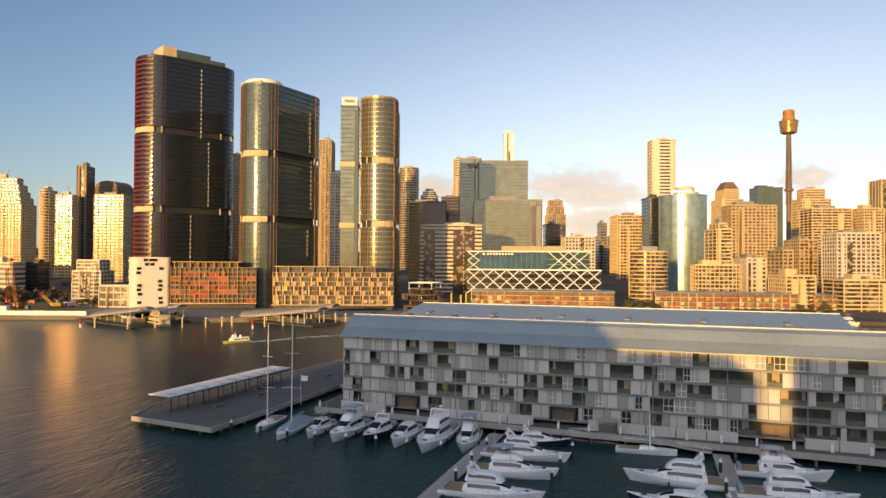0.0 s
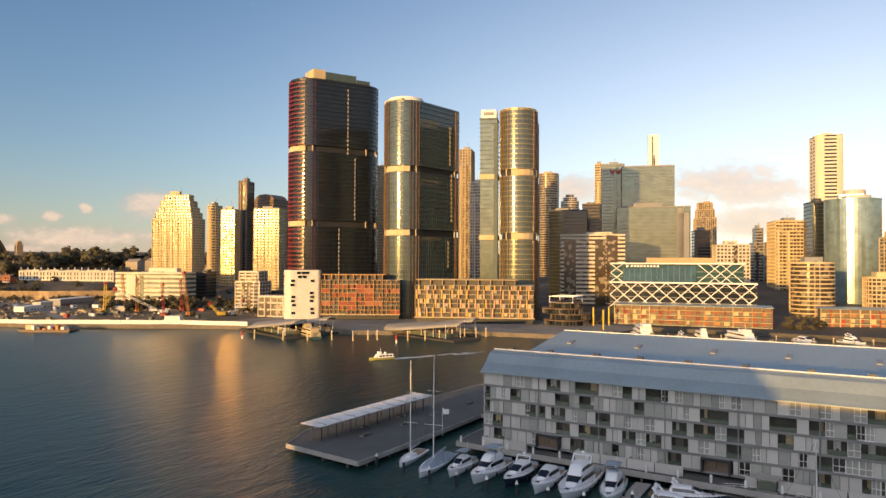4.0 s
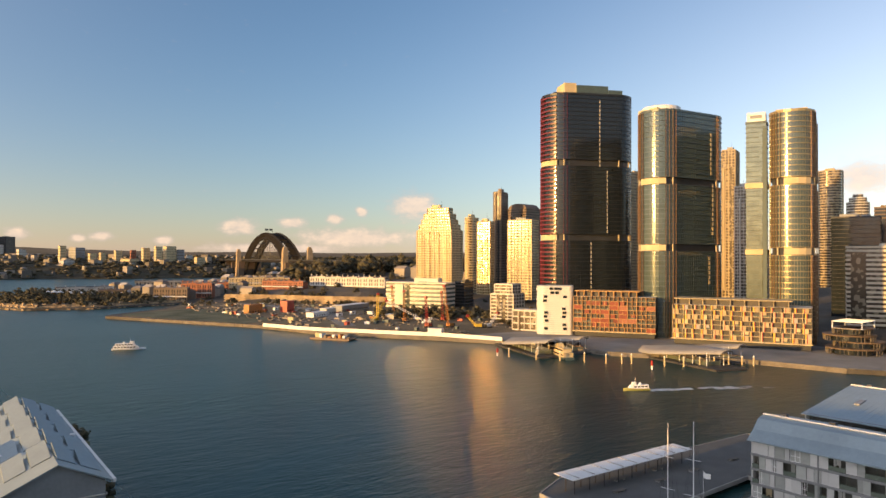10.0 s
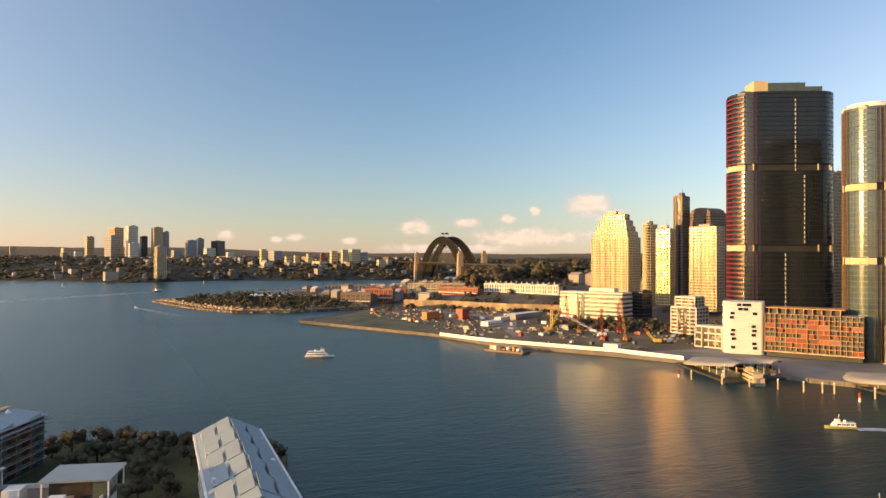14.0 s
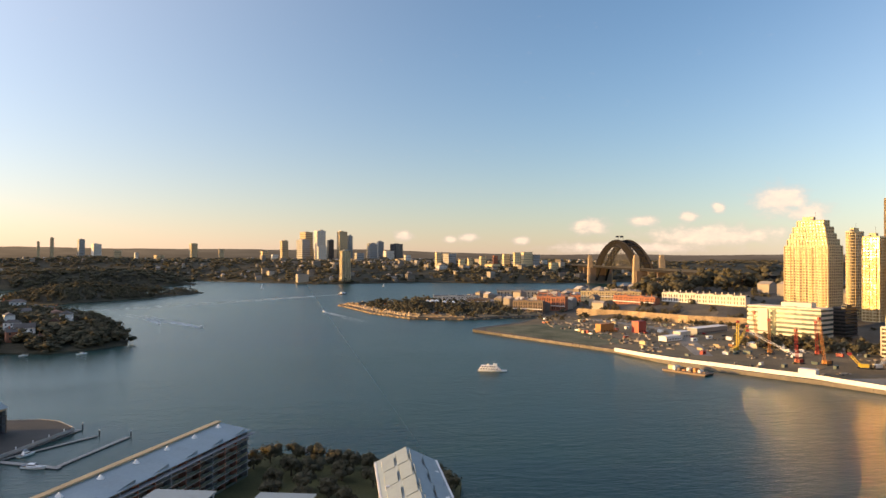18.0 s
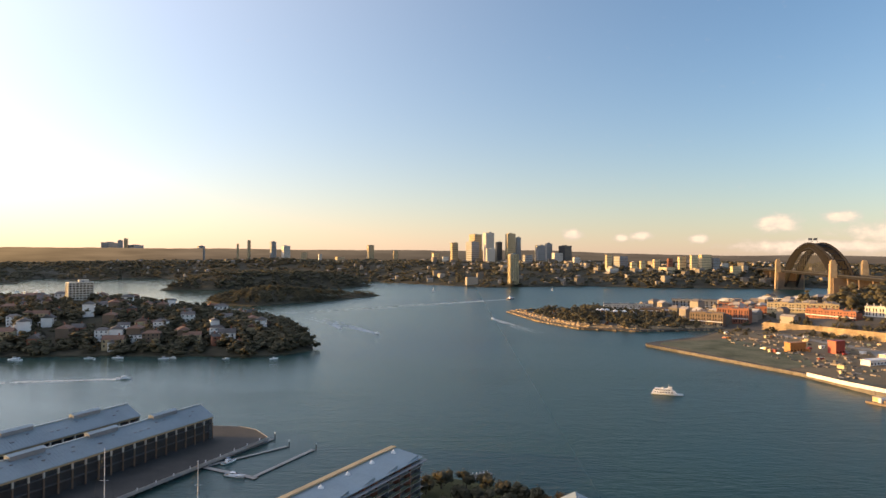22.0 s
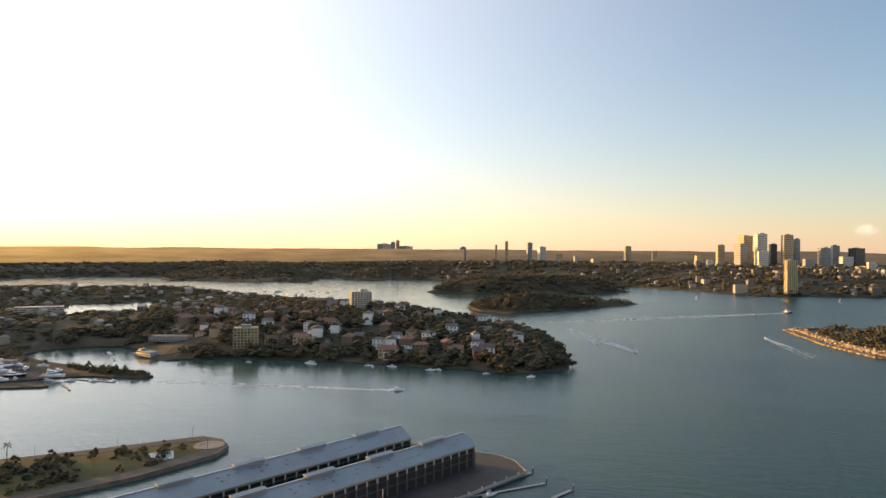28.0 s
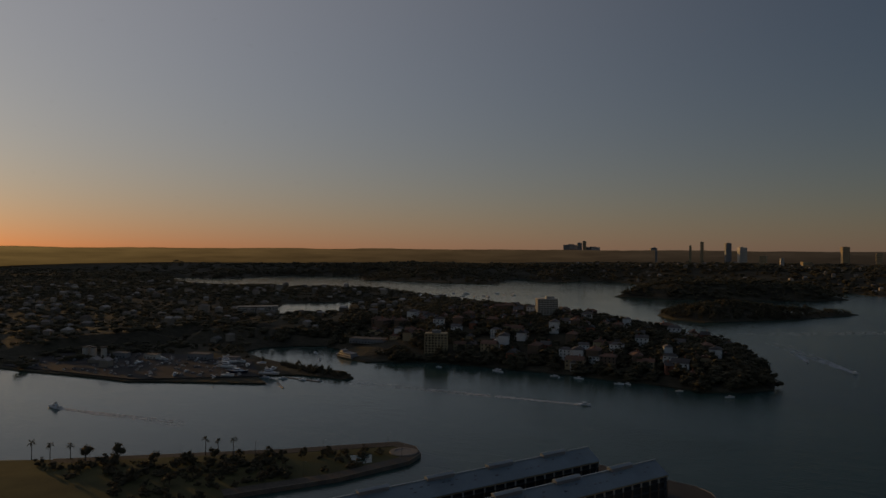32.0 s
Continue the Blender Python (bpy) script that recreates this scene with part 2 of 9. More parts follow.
def water_mat():
    m = bpy.data.materials.new("harbour_water")
    m.use_nodes = True
    n, l = m.node_tree.nodes, m.node_tree.links
    b = n["Principled BSDF"]
    b.inputs["IOR"].default_value = 1.33
    co = n.new("ShaderNodeTexCoord")
    heights = []
    for sx, sy, rot, dist, amp in ((0.030, 0.09, 20, 1.5, 0.40), (0.14, 0.38, 35, 1.0, 0.34), (0.8, 1.5, 10, 0.6, 0.12)):
        mp = n.new("ShaderNodeMapping")
        mp.inputs["Scale"].default_value = (sx, sy, 1)
        mp.inputs["Rotation"].default_value = (0, 0, radians(rot))
        l.new(co.outputs["Object"], mp.inputs["Vector"])
        no = n.new("ShaderNodeTexNoise")
        no.inputs["Scale"].default_value = 1
        no.inputs["Detail"].default_value = 3
        no.inputs["Distortion"].default_value = dist
        l.new(mp.outputs[0], no.inputs["Vector"])
        mul = n.new("ShaderNodeMath")
        mul.operation = "MULTIPLY"
        mul.inputs[1].default_value = amp
        l.new(no.outputs["Fac"], mul.inputs[0])
        heights.append(mul.outputs[0])
    last = heights[0]
    for h in heights[1:]:
        a = n.new("ShaderNodeMath")
        l.new(last, a.inputs[0])
        l.new(h, a.inputs[1])
        last = a.outputs[0]
    # broad smooth slicks and ruffled patches
    mp = n.new("ShaderNodeMapping")
    mp.inputs["Scale"].default_value = (0.004, 0.012, 1)
    mp.inputs["Rotation"].default_value = (0, 0, radians(28))
    l.new(co.outputs["Object"], mp.inputs["Vector"])
    slick = n.new("ShaderNodeTexNoise")
    slick.inputs["Scale"].default_value, slick.inputs["Detail"].default_value, slick.inputs["Distortion"].default_value = 1, 4, 0.8
    l.new(mp.outputs[0], slick.inputs["Vector"])
    st = n.new("ShaderNodeMapRange")
    st.inputs["From Min"].default_value, st.inputs["From Max"].default_value = 0.35, 0.65
    st.inputs["To Min"].default_value, st.inputs["To Max"].default_value = 0.5, 1.0
    l.new(slick.outputs["Fac"], st.inputs["Value"])
    # sheltered western bays lie calmer than the open harbour
    sep = n.new("ShaderNodeSeparateXYZ")
    l.new(co.outputs["Object"], sep.inputs[0])
    def by_easting(calm, open_, start=-520, end=130):
        r = n.new("ShaderNodeMapRange")
        r.interpolation_type = "SMOOTHSTEP"
        r.inputs["From Min"].default_value, r.inputs["From Max"].default_value = start, end
        r.inputs["To Min"].default_value, r.inputs["To Max"].default_value = calm, open_
        l.new(sep.outputs[0], r.inputs["Value"])
        return r.outputs[0]
    # the base colour is paler westward, standing in for brighter sunward water
    deep = n.new("ShaderNodeMix")
    deep.data_type = "RGBA"
    deep.inputs[6].default_value, deep.inputs[7].default_value = (0.036, 0.082, 0.074, 1), (0.008, 0.044, 0.043, 1)
    l.new(by_easting(0.0, 1.0, -260, 190), deep.inputs[0])
    l.new(deep.outputs[2], b.inputs["Base Color"])
    l.new(by_easting(0.10, 0.28), b.inputs["Roughness"])
    l.new(by_easting(0.5, 0.2), b.inputs["Specular IOR Level"])
    chop = n.new("ShaderNodeMath")
    chop.operation = "MULTIPLY"
    l.new(st.outputs[0], chop.inputs[0])
    l.new(by_easting(0.36, 1.1), chop.inputs[1])
    bp = n.new("ShaderNodeBump")
    bp.inputs["Distance"].default_value = 1.0
    l.new(chop.outputs[0], bp.inputs["Strength"])
    l.new(last, bp.inputs["Height"])
    l.new(bp.outputs[0], b.inputs["Normal"])
    return m


M_WATER = water_mat()
M_GRASS = mat("grass", (0.092, 0.090, 0.040), 0.95, vary=0.4, scale=0.05, fine=1.2, bump=0.1, spec=0.12)
M_DRYGRASS = mat("worn_dry_grass", (0.105, 0.115, 0.06), 0.95, vary=0.4, scale=0.04, fine=0.5, bump=0.05, spec=0.12, tint=(0.15, 0.145, 0.095))
M_SCRUB = mat("bushland", (0.070, 0.064, 0.044), 0.95, vary=0.5, scale=0.02, fine=0.16, bump=3.0, spec=0.12)
M_EARTH = mat("bare_earth", (0.19, 0.15, 0.095), 0.95, vary=0.4, scale=0.03, fine=0.6, bump=0.1, spec=0.12)
M_PAVE = mat("quay_paving", (0.26, 0.24, 0.21), 0.85, vary=0.3, scale=0.05, fine=1.5, spec=0.12)
M_CITY = mat("mixed_street_surface", (0.11, 0.10, 0.085), 0.9, vary=0.5, scale=0.03, fine=0.4, spec=0.12)
M_ASPHALT = mat("asphalt", (0.055, 0.055, 0.056), 0.9, vary=0.35, scale=0.06, fine=2, spec=0.12)
M_STONE = mat("sandstone", (0.40, 0.29, 0.17), 0.9, vary=0.35, scale=0.2, fine=1.5, bump=0.1, per_island=0.2)
M_SEAWALL = mat("sea_wall_stone", (0.185, 0.16, 0.125), 0.9, vary=0.4, scale=0.15, fine=1.2, bump=0.1)
M_CONC = mat("concrete", (0.38, 0.36, 0.33), 0.85, vary=0.25, scale=0.2, fine=2)
M_PALE = mat("pale_render", (0.56, 0.52, 0.45), 0.8, vary=0.15, scale=0.1, fine=1.5, streak=0.7)
M_CREAM = mat("cream_precast", (0.60, 0.475, 0.275), 0.8, vary=0.18, scale=0.1, fine=1.5, streak=0.7)
M_IVORY = mat("ivory_precast", (0.68, 0.605, 0.48), 0.8, vary=0.12, scale=0.1, fine=1.5, streak=0.7)
M_TAN = mat("tan_precast", (0.44, 0.34, 0.20), 0.8, vary=0.2, scale=0.1, fine=1.5, streak=0.7)
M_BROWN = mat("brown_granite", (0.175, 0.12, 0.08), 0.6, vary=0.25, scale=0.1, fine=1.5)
M_BRICK = mat("red_brick", (0.33, 0.13, 0.075), 0.9, vary=0.3, scale=0.2, fine=3)
M_GREY = mat("grey_cladding", (0.24, 0.245, 0.25), 0.55, vary=0.2, scale=0.1, fine=1.5)
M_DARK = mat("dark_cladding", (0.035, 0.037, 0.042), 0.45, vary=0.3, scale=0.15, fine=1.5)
M_WHITE = mat("white_paint", (0.78, 0.77, 0.74), 0.6, vary=0.1, scale=0.3, fine=3)
M_STEEL = mat("weathered_steel", (0.045, 0.044, 0.043), 0.6, 0.3, vary=0.3, scale=0.1, fine=1)
M_GLASS = glass_mat("dark_glass", (0.018, 0.024, 0.030), rough=0.12, spec=0.6)
M_GLASS_T = glass_mat("teal_glass", (0.035, 0.085, 0.090), spec=0.5)
M_GLASS_W = glass_mat("coated_warm_glass", (0.075, 0.058, 0.040), rough=0.16, spec=0.6, metal=0.1, cell=2.6, blinds=0.25, wobble=0.010)
M_GLASS_G = glass_mat("green_glass", (0.085, 0.115, 0.100), rough=0.13, spec=1.0, metal=0.15, wobble=0.012)
M_GLASS_B = glass_mat("blue_glass", (0.30, 0.40, 0.40), rough=0.17, spec=1.0, metal=0.5, wobble=0.008)
M_GLASS_S = glass_mat("silver_green_glass", (0.20, 0.23, 0.18), rough=0.18, spec=0.9, metal=0.45, wobble=0.006)
# gold tint paints sun glare on a tower's west face; the turret is gold
M_GLASS_GOLD = glass_mat("gold_turret_and_glare_glass", (0.36, 0.24, 0.10), rough=0.2, spec=1.0, wobble=0.05, metal=0.4)
M_ROOF = mat("zinc_roof", (0.30, 0.37, 0.395), 0.45, 0.35, vary=0.15, scale=0.08, fine=1.0, streak=0.4)
M_ROOF_D = mat("slate_roof", (0.13, 0.12, 0.115), 0.8, vary=0.35, scale=0.2, fine=2, per_object=0.3)
M_ROOF_T = mat("terracotta_roof", (0.20, 0.11, 0.075), 0.85, vary=0.3, scale=0.2, fine=2, per_object=0.3)
M_LEAF = mat("foliage", (0.082, 0.076, 0.050), 0.9, vary=0.25, scale=0.02, fine=0.3, spec=0.12, per_island=0.14, tint=(0.104, 0.092, 0.058))
M_LEAF_A = mat("autumn_foliage", (0.14, 0.075, 0.022), 0.85, vary=0.4, scale=0.2, fine=0.5, spec=0.25, per_island=0.35)
M_BARK = mat("bark", (0.10, 0.075, 0.055), 0.95, vary=0.3, scale=0.5, fine=3)
M_RED = mat("red_enamel", (0.34, 0.035, 0.025), 0.45, vary=0.2)
M_REDFIN = mat("crimson_fin", (0.15, 0.018, 0.022), 0.4, vary=0.25)
M_ORANGE = mat("orange_paint", (0.46, 0.19, 0.05), 0.55, vary=0.2)
M_YELLOW = mat("yellow_paint", (0.66, 0.46, 0.06), 0.55, vary=0.2)
M_GOLD = mat("bronze_fin", (0.27, 0.16, 0.09), 0.4, 0.35, vary=0.25)
M_TIMBER = mat("weathered_timber", (0.15, 0.13, 0.105), 0.9, vary=0.35, scale=0.3, fine=3, per_object=0.12)
M_DECK = mat("dark_wharf_deck", (0.105, 0.105, 0.098), 0.9, vary=0.3, scale=0.15, fine=2)
M_QUAY = mat("blackish_wharf_deck", (0.055, 0.052, 0.047), 0.9, vary=0.4, scale=0.12, fine=1.5)
M_TURQ = mat("green_cladding", (0.065, 0.10, 0.10), 0.5, vary=0.2)


def leafy(m, glow, share=0.35):
    """Lets low light through leaves and gives them a soft edge."""
    n, l = m.node_tree.nodes, m.node_tree.links
    b = n["Principled BSDF"]
    b.inputs["Sheen Weight"].default_value = 0.03
    b.inputs["Sheen Roughness"].default_value = 0.5
    b.inputs["Sheen Tint"].default_value = (1.0, 0.85, 0.6, 1)
    tr = n.new("ShaderNodeBsdfTranslucent")
    tr.inputs["Color"].default_value = (*glow, 1)
    mx = n.new("ShaderNodeMixShader")
    mx.inputs[0].default_value = share
    l.new(b.outputs[0], mx.inputs[1])
    l.new(tr.outputs[0], mx.inputs[2])
    l.new(mx.outputs[0], n["Material Output"].inputs["Surface"])


leafy(M_LEAF, (0.13, 0.11, 0.06), 0.12)
leafy(M_LEAF_A, (0.36, 0.16, 0.04))


# ---- mesh helpers ----
class Mesh:
    """Collects faces of one piece of geometry."""

    def __init__(self):
        self.v, self.f = [], []

    def add(self, verts, faces):
        k = len(self.v)
        self.v.extend(verts)
        self.f.extend([tuple(i + k for i in f) for f in faces])
        return self

    def box(self, x0, x1, y0, y1, z0, z1, m=None):
        p = [(x, y, z) for z in (z0, z1) for x, y in ((x0, y0), (x1, y0), (x1, y1), (x0, y1))]
        if m is not None:
            p = [tuple(m @ Vector(q)) for q in p]
        return self.add(p, [(3, 2, 1, 0), (4, 5, 6, 7), (0, 1, 5, 4), (1, 2, 6, 5), (2, 3, 7, 6), (3, 0, 4, 7)])

    def prism(self, poly, z0, z1, top=None):
        """poly counter-clockwise; top: another outline of the same length for the upper edge."""
        n = len(poly)
        hi = top or poly
        z0s = z0 if isinstance(z0, (list, tuple)) else [z0] * n
        z1s = z1 if isinstance(z1, (list, tuple)) else [z1] * n
        v = [(p[0], p[1], z) for p, z in zip(poly, z0s)] + [(p[0], p[1], z) for p, z in zip(hi, z1s)]
        f = [(i, (i + 1) % n, n + (i + 1) % n, n + i) for i in range(n)]
        return self.add(v, f + [tuple(range(n - 1, -1, -1)), tuple(range(n, 2 * n))])

    def tube(self, a, b, r0, r1=None, n=6, caps=True):
        a, b = Vector(a), Vector(b)
        r1 = r0 if r1 is None else r1
        q = (b - a).to_track_quat("Z", "Y")
        v = [tuple(p + q @ Vector((r * math.cos(k * math.tau / n), r * math.sin(k * math.tau / n), 0))) for p, r in ((a, r0), (b, r1)) for k in range(n)]
        f = [(k, (k + 1) % n, n + (k + 1) % n, n + k) for k in range(n)]
        if caps:
            f += [tuple(range(n - 1, -1, -1)), tuple(range(n, 2 * n))]
        return self.add(v, f)

    def lathe(self, c, profile, n=12):
        """profile: (radius, height) upwards round the upright axis through c."""
        v = [(c[0] + r * math.cos(k * math.tau / n), c[1] + r * math.sin(k * math.tau / n), c[2] + h) for r, h in profile for k in range(n)]
        f = []
        for j in range(len(profile) - 1):
            f += [(j * n + k, j * n + (k + 1) % n, (j + 1) * n + (k + 1) % n, (j + 1) * n + k) for k in range(n)]
        m = len(profile) - 1
        f += [tuple(range(n - 1, -1, -1)), tuple(m * n + k for k in range(n))]
        return self.add(v, f)

    def loft(self, rings, closed=True):
        """rings: lists of points of one length, joined in turn; ends are capped."""
        n = len(rings[0])
        v = [tuple(p) for r in rings for p in r]
        f = []
        span = n if closed else n - 1
        for j in range(len(rings) - 1):
            f += [(j * n + k, j * n + (k + 1) % n, (j + 1) * n + (k + 1) % n, (j + 1) * n + k) for k in range(span)]
        if closed:
            m = len(rings) - 1
            f += [tuple(range(n - 1, -1, -1)), tuple(m * n + k for k in range(n))]
        return self.add(v, f)

    def data(self, name, material, smooth=False):
        me = bpy.data.meshes.new(name)
        me.from_pydata(self.v, [], self.f)
        if material is not None:
            me.materials.append(material)
        if smooth:
            me.polygons.foreach_set("use_smooth", [True] * len(me.polygons))
        me.update()
        return me


def part(name, m, material, parent, label="", smooth=False):
    """Links the geometry as one mesh object under a thing or a part."""
    ob = new(name, m.data(name, material, smooth) if isinstance(m, Mesh) else m)
    ob.parent = parent
    if label:
        ob["label"] = label
    return ob


def thing(name, label, category, group="", at=(0, 0, 0), turn=0.0, kind=""):
    """An empty at the base of a thing; turn is its heading in degrees, counter-clockwise."""
    ob = new(name)
    ob.empty_display_size = 0.5
    ob.matrix_world = pose(*at, 0, 0, turn)
    return tagged(ob, label, category, group, kind)


def solid(name, m, material, label, category="", kind="", group="", smooth=False):
    """A thing that is one mesh."""
    return tagged(new(name, m.data(name, material, smooth)), label, category, group, kind)


def pol(az, r):
    return (r * math.sin(radians(az)), r * math.cos(radians(az)))


def arc(cx, cy, r, a0, a1, n):
    return [(cx + r * math.cos(radians(a0 + (a1 - a0) * k / n)), cy + r * math.sin(radians(a0 + (a1 - a0) * k / n))) for k in range(n + 1)]


def inset(poly, d):
    """Moves the edges of a convex counter-clockwise outline inwards by d."""
    out, n = [], len(poly)
    for i in range(n):
        p, a, b = Vector(poly[i][:2]), Vector(poly[i - 1][:2]), Vector(poly[(i + 1) % n][:2])
        e0, e1 = (p - a).normalized(), (b - p).normalized()
        n0, n1 = Vector((-e0.y, e0.x)), Vector((-e1.y, e1.x))
        bis = (n0 + n1)
        bis = bis / max(0.3, bis.length_squared) * 2
        out.append((p.x + bis.x * d, p.y + bis.y * d))
    return out


# ---- water and land ----
from mathutils.geometry import delaunay_2d_cdt

sea = Mesh()
sea.add([(4960 * math.cos(k * math.tau / 96), 4960 * math.sin(k * math.tau / 96), 0.0) for k in range(96)], [tuple(range(96))])
solid("water", sea, M_WATER, "rippled dark blue-green harbour water", "water", "structure")

LANDS = {}


def shore_distance(poly, x, y):
    p = np.array(poly, float)
    q = np.roll(p, -1, 0)
    d = q - p
    t = np.clip(((x - p[:, 0]) * d[:, 0] + (y - p[:, 1]) * d[:, 1]) / np.maximum((d * d).sum(1), 1e-9), 0, 1)
    return float(np.sqrt(((p[:, 0] + t * d[:, 0] - x) ** 2 + (p[:, 1] + t * d[:, 1] - y) ** 2).min()))


def inside(poly, x, y):
    hit, n = False, len(poly)
    for i in range(n):
        (x0, y0), (x1, y1) = poly[i], poly[(i + 1) % n]
        if (y0 > y) != (y1 > y) and x < (x1 - x0) * (y - y0) / (y1 - y0) + x0:
            hit = not hit
    return hit


def rough_edge(poly, step, amp, seed, near=5000):
    """Breaks a shoreline into short uneven lengths."""
    rng = random.Random(seed)
    out = []
    for i, (x0, y0) in enumerate(poly):
        x1, y1 = poly[(i + 1) % len(poly)]
        ln = math.hypot(x1 - x0, y1 - y0)
        n = max(1, int(ln / step)) if math.hypot(x0, y0) < near else 1
        for k in range(n):
            w = 0 if k == 0 else amp
            out.append((x0 + (x1 - x0) * k / n + rng.uniform(-w, w), y0 + (y1 - y0) * k / n + rng.uniform(-w, w)))
    return out


def land(name, poly, base, rise, label, material, spacing=60, step=25, amp=4, kind="structure"):
    """A piece of ground: rise(x, y, distance from the shore) gives its height over base."""
    poly = rough_edge(poly, step, amp, len(poly))
    LANDS[name] = (poly, base, rise)
    xs, ys = [p[0] for p in poly], [p[1] for p in poly]
    rng = random.Random(5)
    pts = [Vector(p) for p in poly]
    nb = len(pts)
    r = 0
    y = min(ys)
    while y < max(ys):
        x = min(xs)
        s = spacing
        while x < max(xs):
            far = math.hypot(x, y)
            s = spacing * max(1.0, far / 900)
            jx, jy = x + rng.uniform(-.3, .3) * s, y + rng.uniform(-.3, .3) * s
            if far < 4940 and inside(poly, jx, jy) and shore_distance(poly, jx, jy) > s * 0.25 and rng.random() < spacing / s:
                pts.append(Vector((jx, jy)))
            x += s
        y += spacing
    vs, _, fs, *_ = delaunay_2d_cdt(pts, [(i, (i + 1) % nb) for i in range(nb)], [], 1, 0.01)
    m = Mesh()
    out = []
    for i, v in enumerate(vs):
        d = shore_distance(poly, v.x, v.y)
        out.append((v.x, v.y, base + (0 if d < 0.1 else rise(v.x, v.y, d))))
    m.add(out, [tuple(f) for f in fs])
    for (a0, a1), (b0, b1) in zip(poly, poly[1:] + poly[:1]):
        m.add([(a0, a1, -2), (b0, b1, -2), (b0, b1, base), (a0, a1, base)], [(0, 1, 2, 3)])
    return solid(name, m, material, label, "ground", kind, smooth=False)


def ground_z(name, x, y):
    poly, base, rise = LANDS[name]
    return base + rise(x, y, shore_distance(poly, x, y))


def swell(x, y, s, seed=0.0):
    return noise.noise(Vector((x / s + seed, y / s - seed, seed)))


def hump(x, y, cx, cy, r, h):
    return h * math.exp(-((x - cx) ** 2 + (y - cy) ** 2) / (r * r))


EAST = [(424, 125), (415, 145), (408, 194), (372, 268), (363, 347), (345, 392), (324, 430), (292, 492), (279, 570), (208, 736), (203, 748), (204, 758), (214, 770), (286, 826), (352, 915),
        (230, 890), (160, 915), (119, 1018), (86, 1183), (120, 1215), (230, 1260), (430, 1330), (640, 1480), (800, 1580), (1000, 1560), (1500, 1500), (2600, 1500),
        (4700, 900), (4700, -1500), (3000, -3500), (900, -2500), (505, -1200), (500, -200), (497, 108)]


def east_rise(x, y, d):
    behind = ((x - 400) * 205 + (y - 913) * 156) / 257.6
    flat = min(1, d / 120) if y > 912 else min(1, max(0, behind / 14 if x < 600 else 1, (x - 548) / 50)) * min(1, d / 60)
    h = hump(x, y, 690, 965, 230, 36) + hump(x, y, 640, 620, 180, 10) + hump(x, y, 900, 100, 300, 18) + hump(x, y, 1500, 700, 900, 35) * min(1, max(0, (x - 750) / 350))
    h += hump(x, y, 190, 1080, 70, 9)
    return flat * h + min(1, d / 400) * max(0, math.hypot(x, y) - 1500) * 0.018


def north_rise(x, y, d):
    r = math.hypot(x, y)
    az = math.degrees(math.atan2(x, y))
    top = 46 - 20 * min(1, max(0, (-az - 24) / 10)) + 12 * swell(x, y, 500, 3.1) + max(0, min(r, 3000) - 2600) * (0.036 if az < 12 else 0.024)
    return min(1, d / 260) ** 0.7 * top * min(1, 0.55 + d / 900) + 3 * swell(x, y, 120, 1.7) * min(1, d / 100)


def balmain_rise(x, y, d):
    if y < 560 and x > -880:
        return 0.8
    west = min(1, max(0, (-x - 650) / 400))
    return min(1, d / 130) ** 0.8 * (21 - 12 * west + 5 * swell(x, y, 300, 2.2) + 1.5 * swell(x, y, 60, 5.2) + hump(x, y, -480, 890, 130, 12)) + max(0, min(3000, math.hypot(x, y)) - 2700) * 0.04


def isle_rise(x, y, d):
    return min(1, d / 110) ** 0.8 * 26


land("ground", EAST, 2.5, east_rise, "paved city waterfront and rising streets behind it", M_CITY, spacing=45, step=400, amp=0)
land("ground_north_shore", [(-4750, 1000), (-3600, 1500), (-3100, 1650), (-2689, 1707), (-2474, 1791), (-2543, 2125), (-2411, 2267), (-2195, 2297), (-1962, 2087), (-1779, 2117), (-1587, 2126), (-1382, 2179), (-1566, 2552), (-1541, 2651), (-1364, 2441), (-1274, 2504), (-1290, 2700), (-1093, 2650), (-600, 2480), (-274, 2459), (-60, 2230), (91, 2080), (415, 2200),
     (640, 2080), (900, 2080), (1100, 2150), (1500, 2050), (2500, 2300), (4300, 2300), (3300, 3600), (1500, 4680), (0, 4920), (-1500, 4700), (-3200, 3750), (-4000, 2850), (-4550, 1900)],
     1.0, north_rise, "wooded suburban hills across the water", M_SCRUB, spacing=70, step=60, amp=12)
land("ground_balmain", [(-144, 700), (-165, 668), (-192, 648), (-250, 655), (-315, 652), (-420, 640), (-505, 618), (-545, 578), (-590, 584), (-640, 632), (-672, 640), (-707, 615), (-725, 573), (-712, 540), (-660, 522), (-590, 514),
     (-525, 518), (-488, 500), (-490, 488), (-540, 478), (-575, 447), (-533, 428), (-536, 422), (-580, 394), (-642, 350), (-822, 306), (-1200, 160), (-2600, -400), (-4300, -300), (-4850, 300), (-4700, 1100), (-3600, 1600), (-2800, 1730), (-2560, 1600), (-2240, 1420), (-1950, 1410), (-1900, 1530), (-1700, 1540), (-1590, 1640), (-1430, 1670), (-1400, 1600), (-1290, 1560), (-1200, 1520), (-1195, 1200), (-1270, 1075), (-1185, 985), (-1075, 885), (-985, 985), (-1040, 1075), (-1110, 1130), (-1170, 1200), (-1150, 1500), (-850, 1360), (-560, 1170), (-400, 1090), (-265, 985), (-180, 835)],
     1.2, balmain_rise, "leafy low peninsula of houses and gardens", M_SCRUB, spacing=40, step=30, amp=3)
